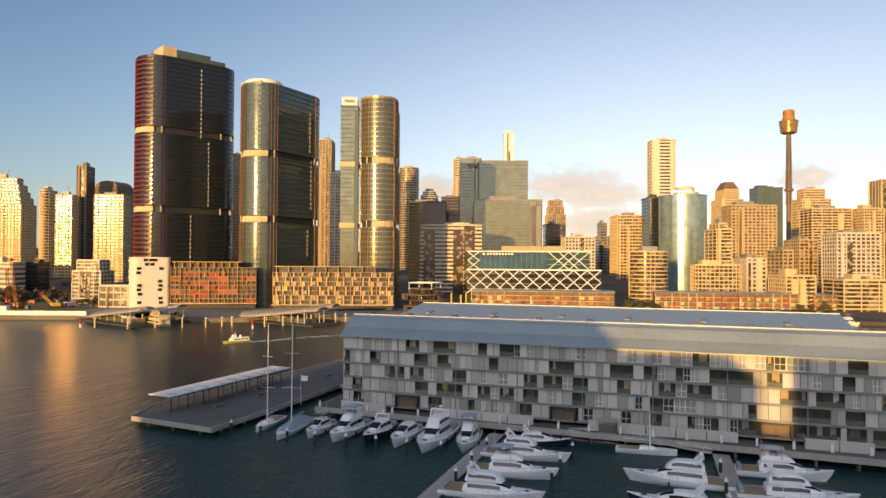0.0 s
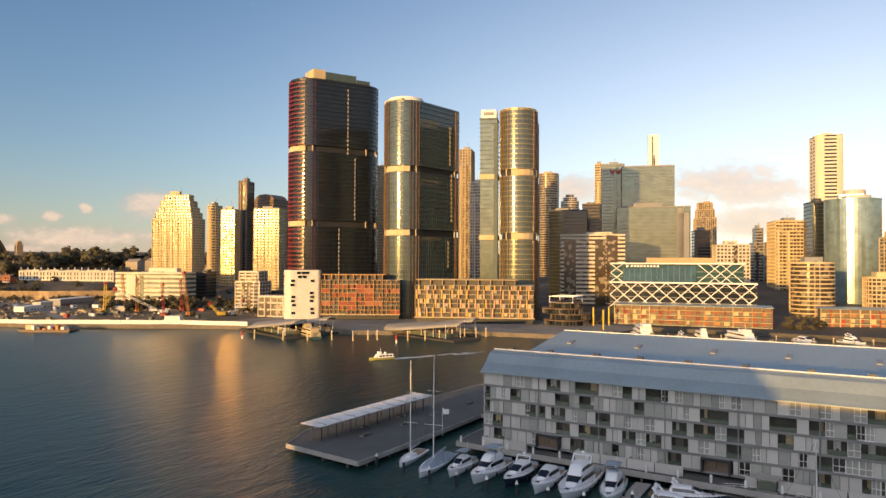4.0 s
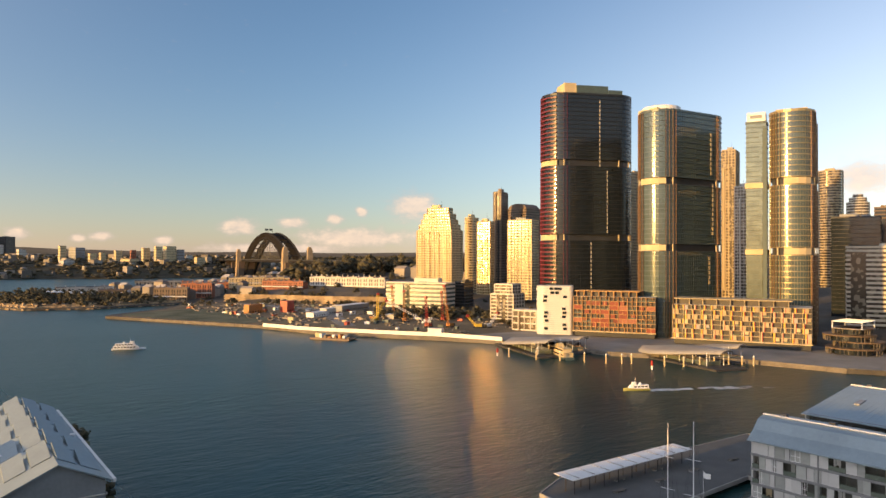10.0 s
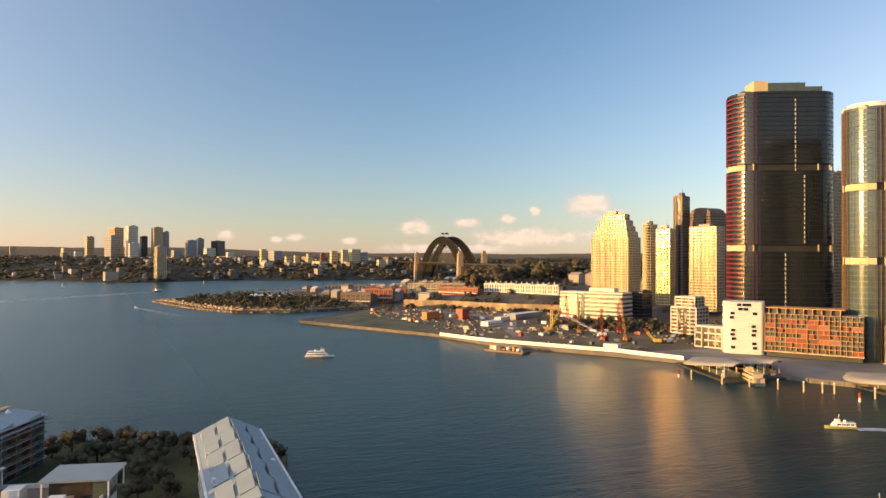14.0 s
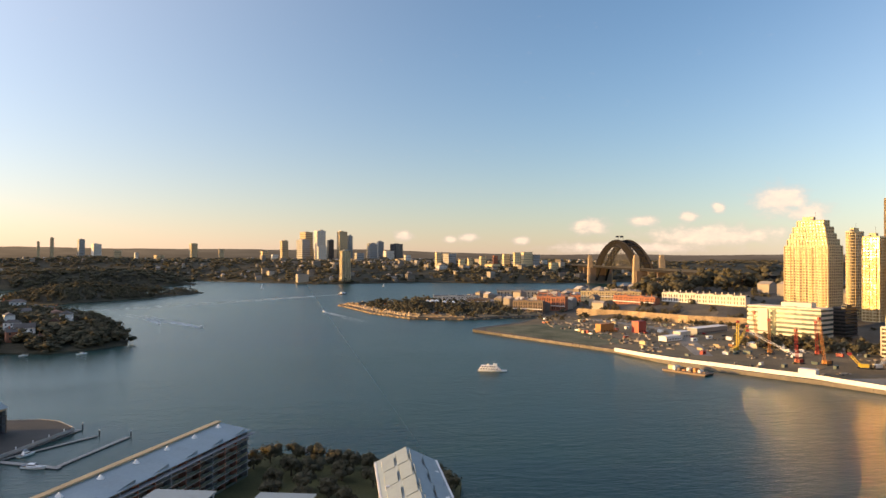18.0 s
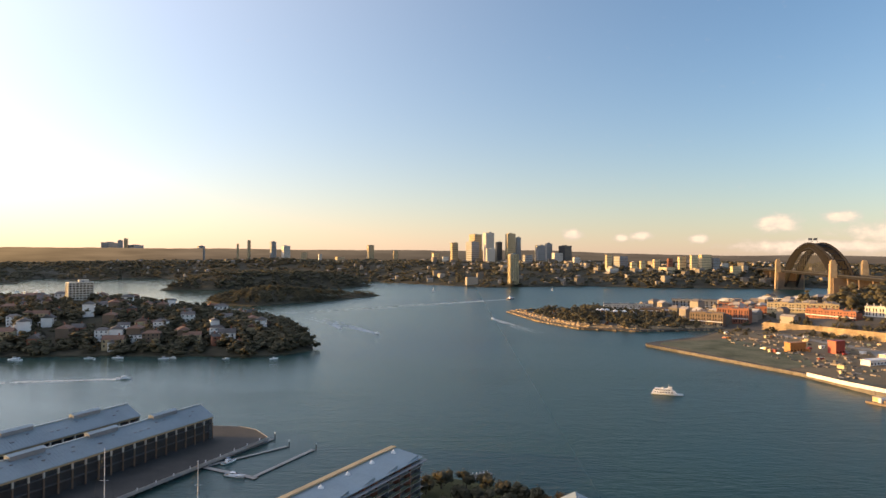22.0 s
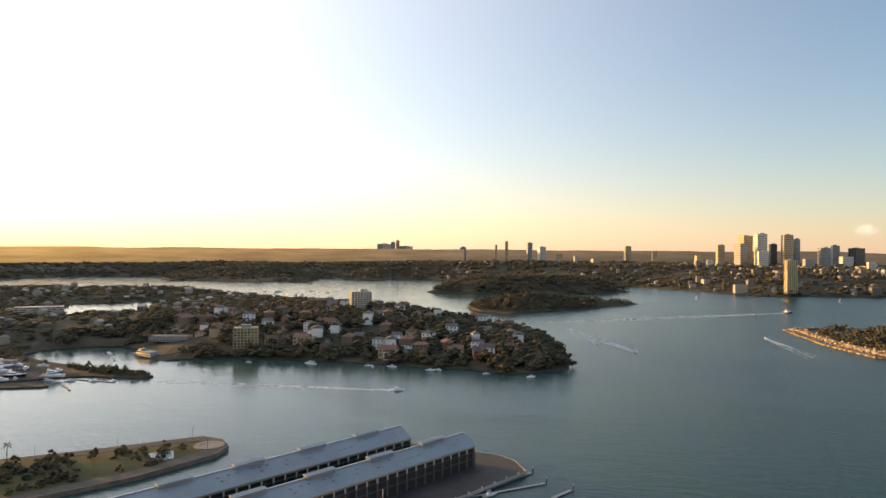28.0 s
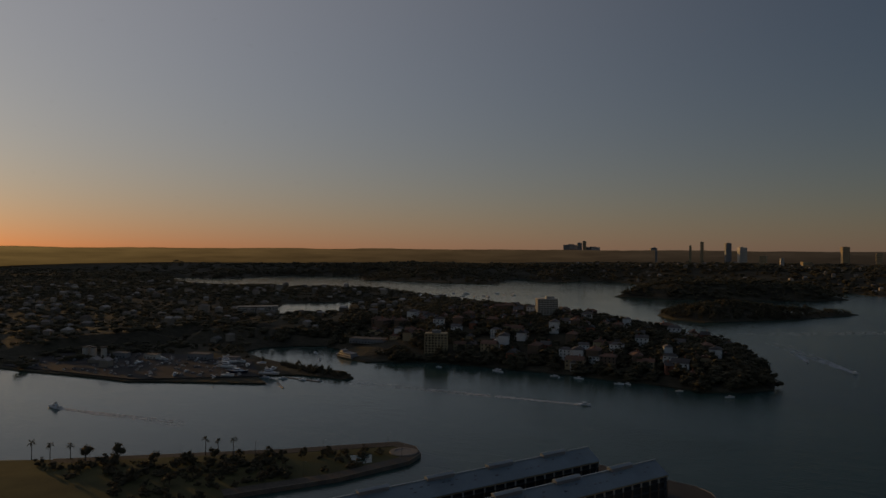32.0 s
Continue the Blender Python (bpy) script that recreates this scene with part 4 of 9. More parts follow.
CITY = [
    ("office_block", "grey-green glass office slab with a red sign at its head", 73.85, 75.70, 790, 154.9, dict(wall=M_GREY, glass=M_GLASS_S, sill=0.3, depth=40)),
    ("office_block", "grey-green glass office tower with thin ledges", 75.28, 79.51, 765, 148.6, dict(wall=M_GREY, glass=M_GLASS_S, sill=0.15, depth=45, plant=0)),
    ("office_block", "broad silvery green glass office block", 74.92, 80.69, 735, 103.4, dict(wall=M_GREY, glass=M_GLASS_S, sill=0.08, depth=30)),
    ("office_block", "narrow white lift tower above an office block", 77.45, 78.32, 800, 186.6, dict(wall=M_WHITE, sill=1.24, depth=12, plant=0)),
    ("office_block", "cream office block with ribbon windows", 70.52, 75.75, 640, 71.7, dict(wall=M_IVORY, sill=0.6, depth=34, normal=250)),
    ("skyscraper", "stepped brown stone tower with upright ribs", 80.82, 82.49, 1300, 152.0, dict(wall=M_TAN, sill=0.2, pier=3.2, pier_w=1.4, steps=((0.82,2.5),(0.92,5)), depth=36)),
    ("office_block", "grey office block among taller towers", 80.64, 82.09, 860, 83.9, dict(wall=M_BROWN, glass=M_GLASS, sill=0.5)),
    ("office_block", "pale office block with a grid of small windows", 82.13, 84.81, 770, 65.6, dict(wall=M_PALE, sill=0.5, pier=3.5, pier_w=1.6)),
    ("office_block", "grey stepped office block", 84.72, 85.99, 900, 87.8, dict(wall=M_GREY, sill=0.5, steps=((0.8,3),))),
    ("office_block", "cream banded office block", 85.91, 88.42, 800, 90.4, dict(wall=M_CREAM, sill=0.5, depth=40)),
    ("skyscraper", "tall cream tower with dark bands near its head", 88.67, 91.03, 1150, 233.2, dict(wall=M_IVORY, glass=M_GLASS, sill=0.7, floor=5.2, depth=45, corner=8, pier=18, pier_w=5)),
    ("office_block", "dark glass office slab beside a curved tower", 88.33, 89.95, 730, 103.7, dict(wall=M_DARK, glass=M_GLASS, sill=0.15, depth=30)),
    ("office_block", "pale blue curved glass tower", 89.55, 93.35, 700, 103.1, dict(wall=M_GLASS_B, glass=M_GLASS_B, sill=0.12, depth=46, normal=271, corner=23, plant=2, floor=3.9)),
    ("office_block", "cream tower with a dark hipped cap", 93.49, 95.80, 1000, 136.5, dict(wall=M_CREAM, sill=0.5, pier=3, pier_w=1.2, steps=((0.9,4),), depth=40, crown="hip")),
    ("office_block", "brown grey tower with a grid of windows", 94.14, 98.10, 860, 104.2, dict(wall=M_TAN, sill=0.55, pier=4.5, pier_w=2.0, depth=34)),
    ("apartment_block", "sunlit cream apartment tower with balconies", 93.01, 95.01, 650, 72.7, dict(wall=M_CREAM, sill=0.4, pier=9, floor=3.1, steps=((0.93,3),))),
    ("office_block", "dark green glass tower with a raked roof", 96.15, 98.51, 1120, 148.9, dict(wall=M_TURQ, glass=M_GLASS_G, sill=0.15, plant=1)),
    ("office_block", "tall tan tower with a stepped head", 98.99, 101.60, 1010, 134.4, dict(wall=M_CREAM, sill=0.5, steps=((0.9,5),))),
    ("apartment_block", "cream apartment tower with rows of balconies", 99.51, 102.93, 850, 97.6, dict(wall=M_CREAM, sill=0.45, pier=11, floor=3.1, depth=28)),
    ("apartment_block", "tan apartment tower with rows of balconies", 102.68, 104.82, 860, 97.0, dict(wall=M_CREAM, sill=0.45,  floor=3.1, depth=28)),
    ("skyscraper", "tall cream tower with dark window strips", 103.88, 106.25, 1150, 155.7, dict(wall=M_CREAM, sill=0.25, pier=7, pier_w=3)),
    ("hotel", "white hotel block with a deep window grid", 100.92, 104.62, 640, 62.8, dict(wall=M_PALE, sill=0.4, pier=3.8, pier_w=1.2, floor=3.2, depth=24)),
    ("apartment_block", "curved cream waterfront apartment block", 87.04, 90.74, 590, 47.4, dict(wall=M_CREAM, sill=0.36, floor=3.1, pier=3.4, pier_w=0.5, corner=14, depth=30, base=2.6)),
    ("apartment_block", "cream waterfront apartment block with rounded corner", 91.70, 95.99, 590, 36.8, dict(wall=M_CREAM, sill=0.36, floor=3.1, pier=3.4, pier_w=0.5, corner=10, depth=26, base=2.6)),
    ("apartment_block", "tan apartment block with rows of balconies", 97.34, 99.14, 620, 48.8, dict(wall=M_TAN, sill=0.45, floor=3.1, pier=8)),
    ("apartment_block", "tan apartment block behind the waterfront", 98.47, 100.75, 680, 59.0, dict(wall=M_TAN, sill=0.45, floor=3.1, pier=4)),
    ("office_block", "small pale block with square windows", 95.05, 97.38, 640, 42.5, dict(wall=M_PALE, sill=0.5, pier=4, pier_w=1.8)),
    ("apartment_block", "low cream waterfront block", 100.92, 105.60, 580, 26.7, dict(wall=M_CREAM, sill=0.42, floor=3.1, pier=12, base=2.6)),
    ("apartment_block", "low cream waterfront block with balconies", 97.42, 100.64, 575, 29.3, dict(wall=M_CREAM, sill=0.42, floor=3.1, pier=4, base=2.6)),
    ("skyscraper", "tall round cream tower with a fine window grid", 68.89, 70.63, 1060, 180.5, dict(wall=M_TAN, sill=0.4, pier=3, pier_w=0.8, corner=22, depth=42, plant=1)),
    ("skyscraper", "pale tower with a rounded head", 70.66, 72.20, 1000, 142.5, dict(wall=M_PALE, sill=0.5, corner=15, depth=34, steps=((0.93,3),(0.97,7)), plant=0)),
    ("office_block", "black glass office block", 69.73, 72.95, 720, 99.5, dict(wall=M_DARK, glass=M_GLASS, sill=0.12, depth=40, plant=1)),
    ("office_block", "dark brown office slab", 72.38, 73.94, 810, 113.1, dict(wall=M_BROWN, glass=M_GLASS, sill=0.4, depth=30)),
    ("skyscraper", "slim cream tower edge beside a glass slab", 73.38, 74.18, 980, 181.4, dict(wall=M_CREAM, sill=0.6, depth=20)),
    ("skyscraper", "tan stone tower with a white sign band at its head", 62.49, 63.73, 900, 192.2, dict(wall=M_TAN, sill=0.3, pier=4, pier_w=1.6, depth=26)),
    ("office_block", "dark tower with white banded edge", 63.36, 64.47, 820, 140.4, dict(wall=M_PALE, sill=0.3, depth=20)),
    ("office_block", "brown tower seen between two glass towers", 55.49, 56.74, 880, 166.7, dict(wall=M_TAN, sill=0.4, depth=30, normal=268)),
    ("apartment_tower", "sunlit cream apartment tower with a stepped crown", 38.56, 42.43, 862, 124.5, dict(wall=M_CREAM, sill=0.5, floor=3.1, pier=3.6, pier_w=1.3, steps=((0.73,2.2),(0.80,4.4),(0.86,6.4),(0.93,9.5)), depth=30, base=20, normal=250)),
    ("apartment_tower", "sunlit cream apartment tower with rounded balconies", 42.43, 43.80, 840, 110.5, dict(wall=M_CREAM, sill=0.5, floor=3.1, pier=4, depth=22, base=20, corner=4)),
    # plain west-facing glass; the sun's glare is put into its gold colour
    ("apartment_tower", "apartment tower with sun glare painted as gold on its west glass", 43.54, 44.97, 815, 104.4, dict(wall=M_CREAM, glass=M_GLASS_GOLD, sill=0.3, floor=3.1, depth=12, base=20, normal=249.8)),
    ("skyscraper", "dark brown granite tower", 44.88, 46.05, 960, 152.9, dict(wall=M_BROWN, glass=M_GLASS, sill=0.6, depth=24, base=20, normal=248, pier=4, pier_w=1.5)),
    ("skyscraper", "dark brown granite slab with a vaulted top", 45.92, 48.73, 980, 131.0, dict(wall=M_BROWN, glass=M_GLASS, sill=0.9, depth=30, base=20, normal=270, crown="vault")),
    ("apartment_tower", "cream apartment tower with long balconies", 46.01, 48.60, 800, 105.6, dict(wall=M_CREAM, sill=0.5, floor=3.1, pier=4.5, pier_w=0.7, depth=22, base=15, normal=250)),
    ("apartment_block", "long cream terraced apartment building", 35.99, 41.86, 740, 34.9, dict(wall=M_IVORY, glass=M_GLASS_G, sill=0.62, floor=4.4, depth=24, base=8, normal=246)),
    # added block whose near-black colour paints the long building's shaded side
    ("apartment_block", "unlit side of a long apartment building, painted near-black", 41.72, 43.31, 770, 35.3, dict(wall=M_DARK, glass=M_GLASS, sill=0.5, depth=20, base=8)),
    ("apartment_block", "pale apartment block of stacked boxes", 44.65, 47.46, 640, 37.6, dict(wall=M_IVORY, sill=0.42, floor=3.3, pier=5.4, pier_w=0.8, depth=22, base=6, plant=0, steps=((0.72, 2.5),))),
    ("kiosk_building", "low pale framed pavilion by the site", 46.41, 49.01, 575, 18.8, dict(wall=M_PALE, sill=0.25, pier=6, pier_w=0.8, floor=5.5, depth=14, base=2.6, plant=0)),
    ("office_block", "narrow grey-green glass slab joined to a round tower", 64.14, 65.75, 566, 163.0, dict(wall=M_TURQ, glass=M_GLASS_S, sill=0.12, depth=16, plant=0, normal=250)),
    ("office_block", "narrow cream-edged glass slab joined to a tower", 56.40, 57.75, 590, 166.0, dict(wall=M_SLAB_G, glass=M_GLASS_S, sill=0.12, depth=16, plant=0, normal=245)),
]
for nm, lab, azl, azr, rng_m, top, opts in CITY:
    blk_t = tower_block(nm, lab, azl, azr, rng_m, top, **opts)
    if "stepped crown" in lab or "rounded balconies" in lab:
        # stacks of rounded balconies up the front
        _, _, w, d = block_sizes(azl, azr, rng_m, opts.get("normal", WEST), opts["depth"])
        for f in ((-0.36, -0.13, 0.13, 0.36) if "crown" in lab else (0.0,)):
            m = Mesh()
            z = 8.0
            while z < (top - opts["base"]) * (0.72 if "crown" in lab else 0.95):
                m.lathe((f * w, -d / 2 + 0.4, z), [(2.7, 0), (2.7, 1.15), (2.4, 1.2)], 12)
                z += 3.1
            part("rounded_balcony_stack", m, M_CREAM, blk_t)["kind"] = "stuff"
    if "joined to a round tower" in lab:
        _, _, w, d = block_sizes(azl, azr, rng_m, 250, 16)
        for z in (67.5 - 3, 116.6 - 3):
            part("waist_band", Mesh().box(-w / 2 - 0.3, w / 2 + 0.3, -d / 2 - 0.3, d / 2 + 0.3, z - 2.2, z + 1.6), M_CREAM, blk_t, "pale band at a plant floor")
        sign = part("sign_box", Mesh().box(-w / 2 + 1, w / 2 - 1, -d / 2 + 0.5, d / 2 - 2, top - 3, top + 4.6), M_WHITE, blk_t, "pale sign box")
        part("sign_bar", Mesh().box(-w / 2 + 3.2, w / 2 - 3.2, -d / 2 + 0.35, -d / 2 + 0.52, top + 0.2, top + 2.6), M_GREY, sign)
    if "pale blue curved" in lab:
        part("crown_drum", Mesh().lathe((2, 4, top - 3.5), [(13, 0), (13, 5), (9, 5.2), (9, 10), (8.5, 10.3)], 20), M_PALE, blk_t, "stepped pale crown")



# ---- the finger wharf apartments ----
M_PANEL = mat("white_shutter_panel", (0.53, 0.51, 0.475), 0.55, vary=0.10, scale=0.4, fine=3, per_object=0.10)
M_FROST = mat("frosted_glass_panel", (0.37, 0.37, 0.335), 0.25, vary=0.15, scale=0.4, fine=2, per_object=0.16)
M_FRAME = mat("grey_slab_edge", (0.22, 0.215, 0.21), 0.6, vary=0.15, scale=0.5, fine=3)
M_ROOM = glass_mat("room_glass", (0.085, 0.080, 0.068), rough=0.14, spec=0.6, cell=1.4)


def along(a, b):
    """Pose at a whose x runs towards b, with y to the left of it."""
    d = Vector((b[0] - a[0], b[1] - a[1]))
    return d.length, math.degrees(math.atan2(d.y, d.x))


def gable_roof(m, length, profile, over=0.5, t=0.25):
    """A folded roof sheet along x; profile: (y, z) from one eave to the other."""
    lo = [(y, z - t) for y, z in profile][::-1]
    ring = list(profile) + lo
    m.loft([[(x, y, z) for y, z in ring] for x in (-over, length + over)])
    return m


def wharf_building(label, a, b, depth, eave, ridge_y, ridge_z, base, detailed, seed):
    length, turn = along(a, b)
    t = thing("wharf_apartments", label, "building", "finger wharf buildings", (a[0], a[1], base), turn)
    rng = random.Random(seed)
    H = eave - base
    fh = H / 5
    part("core", Mesh().box(0.6, length - 0.6, 1.6, depth - 0.6, 0, H - 0.1), M_ROOM, t, "dark rooms behind glass")
    for j in range(6):
        z = j * fh
        part("slab_edge", Mesh().box(0, length, -0.16 if detailed else 0.0, depth, z - 0.34 if j else -0.3, z + (0.16 if j < 5 else 0.0)), M_FRAME, t)
    for end in (0, length - 0.4):
        part("end_wall", Mesh().box(end, end + 0.4, 0.25, depth - 0.3, 0.12, H - 0.25), M_PANEL, t)
    # gables
    g = Mesh()
    for x in (0.05, length - 0.35):
        g.loft([[(xx, y, z) for y, z in ((0.3, H), (ridge_y, ridge_z - base - 0.5), (depth - 0.3, H))] for xx in (x, x + 0.3)])
    part("gable", g, M_PANEL, t)
    prof = [(-0.7, H - 0.15), (0.5, H + 0.75), (2.2, H + 1.9), (4.2, H + 0.85 * (ridge_z - base - H)), (ridge_y, ridge_z - base), (depth * 0.6, ridge_z - base - 1.6), (depth + 0.6, H + 0.1)]
    if not detailed:
        prof = [(-0.7, H - 0.15), (ridge_y, ridge_z - base), (depth + 0.6, H + 0.1)]
    part("roof", gable_roof(Mesh(), length, prof), M_ROOF, t, "pale zinc roof", smooth=False)
    seams = Mesh()
    n = int(length / 1.6)
    for k in range(n + 1):
        x = k * length / n
        for (y0, z0), (y1, z1) in zip(prof, prof[1:]):
            seams.tube((x, y0, z0 + 0.02), (x, y1, z1 + 0.02), 0.022, n=4, caps=False)
    part("roof_seams", seams, M_ROOF, t)["kind"] = "stuff"
    part("ridge_cap", Mesh().box(-0.5, length + 0.5, ridge_y - 0.35, ridge_y + 0.35, ridge_z - base - 0.05, ridge_z - base + 0.16), M_WHITE, t)
    part("gutter", Mesh().box(-0.5, length + 0.5, -0.95, -0.68, H - 0.35, H - 0.1), M_ROOF, t)
    for k in range(11):
        x = 4 + k * (length - 8) / 10 + rng.uniform(-1.5, 1.5)
        part("roof_vent", Mesh().box(x, x + 1.4, ridge_y + 0.6, ridge_y + 1.8, ridge_z - base - 0.6, ridge_z - base + 0.55), M_DARK, t)
    if not detailed:
        # dark skylights sunk in the near slope
        for k in range(6):
            x = 8 + k * 20.3 + rng.uniform(-1, 1)
            w = 1.4
            y0, y1 = ridge_y * 0.42, ridge_y * 0.56
            z0, z1 = [H - 0.15 + (ridge_z - base - H + 0.15) * (y + 0.7) / (ridge_y + 0.7) for y in (y0, y1)]
            part("skylight", Mesh().loft([[(xx, y0, z0 + 0.05), (xx, y0, z0 + 0.35), (xx, y1, z1 + 0.35), (xx, y1, z1 + 0.05)] for xx in (x, x + w)]), M_GREY, t)
        return t
    # shutters, frosted sheets, windows and open loggias bay by bay
    kinds = {}
    doors = (17.5, 55.0, 98.0)
    for j in range(5):
        z0, z1 = j * fh + 0.16, (j + 1) * fh - 0.34
        x = 0.3
        while x < length - 1.2:
            r = rng.random()
            w = rng.choice((1.1, 1.5, 1.5, 2.2, 2.2)) if r < 0.78 else rng.choice((1.5, 2.2, 2.8, 3.4))
            w = min(w, length - 0.3 - x)
            if j == 0 and any(abs(x + w / 2 - d) < 3.4 for d in doors):
                x += w
                continue
            y = rng.choice((0.06, 0.06, 0.24))
            if r < 0.40:
                key = ("p", w)
                if key not in kinds:
                    kinds[key] = Mesh().box(0.05, w - 0.05, 0, 0.09, 0, z1 - z0).box(0.05, 0.13, -0.03, 0, 0, z1 - z0).data("shutter", M_PANEL)
                part("shutter", kinds[key], M_PANEL, t).location = (x, y, z0)
            elif r < 0.65:
                key = ("f", w)
                if key not in kinds:
                    kinds[key] = Mesh().box(0.04, w - 0.04, 0, 0.06, 0, z1 - z0).data("frosted_panel", M_FROST)
                part("frosted_panel", kinds[key], M_FROST, t).location = (x, y, z0)
            elif r < 0.78:
                key = ("w", w)
                if key not in kinds:
                    m = Mesh()
                    for xx in (0.0, w / 2 - 0.05, w - 0.1):
                        m.box(xx, xx + 0.1, 0, 0.12, 0, z1 - z0)
                    for zz in (0, (z1 - z0) * 0.42, z1 - z0 - 0.1):
                        m.box(0.1, w - 0.1, 0.01, 0.11, zz, zz + 0.1)
                    kinds[key] = m.data("window_frame", M_WHITE)
                part("window_frame", kinds[key], M_WHITE, t).location = (x, 0.3, z0)
                key = ("c", w)
                if key not in kinds:
                    kinds[key] = Mesh().box(0.1, w - 0.1, 0.14, 0.16, 0.1, z1 - z0 - 0.1).data("window_pane", M_FROST)
                if rng.random() < 0.85:
                    part("window_pane", kinds[key], M_FROST, t).location = (x, 0.3, z0)
            else:
                key = ("r", w)
                if key not in kinds:
                    m = Mesh().box(0.02, w - 0.02, 0.05, 0.08, 0.05, 0.95).box(0, w, 0.02, 0.12, 0.96, 1.02)
                    for xx in [0.0, w - 0.06] + [1.45 * i for i in range(1, int(w / 1.45))]:
                        m.box(xx, xx + 0.06, 0.3, 0.4, 0, z1 - z0)
                    kinds[key] = m.data("balcony_rail", M_GLASS_S)
                part("balcony_rail", kinds[key], M_GLASS_S, t).location = (x, 0, z0)
                if rng.random() < 0.6:
                    cw = w * rng.uniform(0.25, 0.55)
                    part("curtain", Mesh().box(0, cw, 0, 0.05, 0, z1 - z0), rng.choice((M_FROST, M_TAN, M_PANEL, M_TIMBER)), t).location = (x + rng.uniform(0.1, w - cw - 0.1), 1.45, z0)
                if rng.random() < 0.35:
                    part("planter", Mesh().box(0.2, w - 0.2, 0.4, 0.8, 0, 0.5).lathe((w / 2, 0.6, 0.5), [(0.1, 0), (0.35, 0.25), (0.3, 0.55), (0.05, 0.8)], 7), M_LEAF, t, "planted box").location = (x, 0, z0)
            x += w
        for k in range(1, 8):
            part("party_fin", Mesh().box(k * length / 8 - 0.1, k * length / 8 + 0.1, -0.04, 1.6, z0, z1), M_FRAME, t)
    for d in doors:
        portal = part("entrance_portal", Mesh().box(d - 2.9, d - 2.6, -1.2, 0.4, 0, 2.7).box(d + 2.6, d + 2.9, -1.2, 0.4, 0, 2.7).box(d - 2.9, d + 2.9, -1.2, 0.4, 2.7, 3.0), M_DARK, t, "dark entrance portal")
        part("door_leaf", Mesh().box(d - 2.5, d - 0.05, 0.2, 0.3, 0, 2.6).box(d + 0.05, d + 2.5, 0.2, 0.3, 0, 2.6), M_BROWN, portal)
    # low garden walls along the ground storey
    x = 1.0
    while x < length - 4:
        if not any(abs(x + 3 - d) < 7 for d in doors):
            part("terrace_wall", Mesh().box(x, x + 5.8, -2.6, -2.35, -1.1, 1.0).box(x, x + 0.2, -2.35, 0, -1.1, 0.9), M_PANEL, t)
        x += 6.0
    return t


wharf_building("long four-storey apartment wharf with white shutters and zinc roof", (159.6, 76.0), (154.6, -42.5), 28, 20.3, 7.0, 25.0, 3.6, True, 4)
wharf_building("rear apartment wharf with a zinc roof and dark skylights", (196.5, 79.0), (191.5, -46.0), 36, 20.6, 31.0, 24.6, 3.6, False, 7)


def deck(name, poly, z, thick, material, label, category, plank=0.0, kind="", piles=True, spacing=7.0):
    """A wharf deck on piles with an edge beam."""
    t = thing(name, label, category, "", (0, 0, 0), 0, kind)
    part("deck_slab", Mesh().prism(poly, z - thick, z), material, t)
    beam = Mesh()
    for p, q in zip(poly, poly[1:] + poly[:1]):
        p, q = Vector(p), Vector(q)
        u = (q - p).normalized()
        nn = Vector((u.y, -u.x)) * 0.25
        beam.prism([tuple(p), tuple(p + nn), tuple(q + nn), tuple(q)], z - thick - 0.15, z + 0.18)
    part("edge_beam", beam, M_CONC, t)
    if piles:
        pm = Mesh().tube((0, 0, -3), (0, 0, z - thick), 0.32, n=7).data("pile", M_TIMBER)
        for p, q in zip(poly, poly[1:] + poly[:1]):
            p, q = Vector(p), Vector(q)
            n = int((q - p).length / spacing)
            for k in range(n):
                c = p.lerp(q, (k + 0.5) / n)
                u = (q - p).normalized()
                part("pile", pm, M_TIMBER, t).location = (c.x - u.y * 0.8, c.y + u.x * 0.8, 0)
    return t


deck("promenade", [(156.8, 82), (146.8, -60), (240, -62), (244, 82)], 2.5, 0.9, M_DECK, "dark paved promenade round the finger wharf", "wharf")
deck("timber_pier", [(131.5, 94), (156.7, 92.4), (190, 91.5), (192, 82.1), (246, 82.1), (236, 113.5), (149, 123.4), (135.5, 118.6)], 2.0, 0.8, M_DECK, "broad dark pier with a bare deck", "pier")


def canopy():
    a, b = (139.6, 111.2), (188.6, 107.6)
    length, turn = along(a, b)
    t = thing("pier_canopy", "long pale flat canopy on slim posts over a pier", "canopy", "", (a[0], a[1], 2.0), turn)
    part("canopy_roof", Mesh().loft([[(x, -0.2, 4.2), (x, 6.4, 4.4), (x, 6.4, 4.56), (x, -0.2, 4.36)] for x in (-0.4, length + 0.4)]), M_WHITE, t, "pale metal roof sheet")
    rib = Mesh().box(-0.06, 0.06, -0.1, 6.3, 4.36, 4.62).data("roof_rib", M_CONC)
    post = Mesh().tube((0, 0, 0), (0, 0, 4.2), 0.13, n=8).data("post", M_STEEL)
    beam = Mesh().box(-0.1, 0.1, 0.4, 5.8, 3.95, 4.2).data("cross_beam", M_STEEL)
    for k in range(9):
        x = 2 + k * (length - 4) / 8
        part("roof_rib", rib, M_CONC, t).location = (x, 0, 0)
        part("cross_beam", beam, M_STEEL, t).location = (x, 0, 0)
        for y in (1.6, 4.6):
            part("post", post, M_STEEL, t).location = (x, y, 0)
    seat = thing("pier_bench", "dark timber bench block on the pier deck", "bench", "pier benches", (150, 106, 2.0), turn)
    part("seat_slab", Mesh().box(0, 4, 0, 1.4, 0.38, 0.5), M_TIMBER, seat)
    for x in (0.4, 3.2):
        part("bench_foot", Mesh().box(x, x + 0.4, 0.15, 1.25, 0, 0.38), M_CONC, seat)
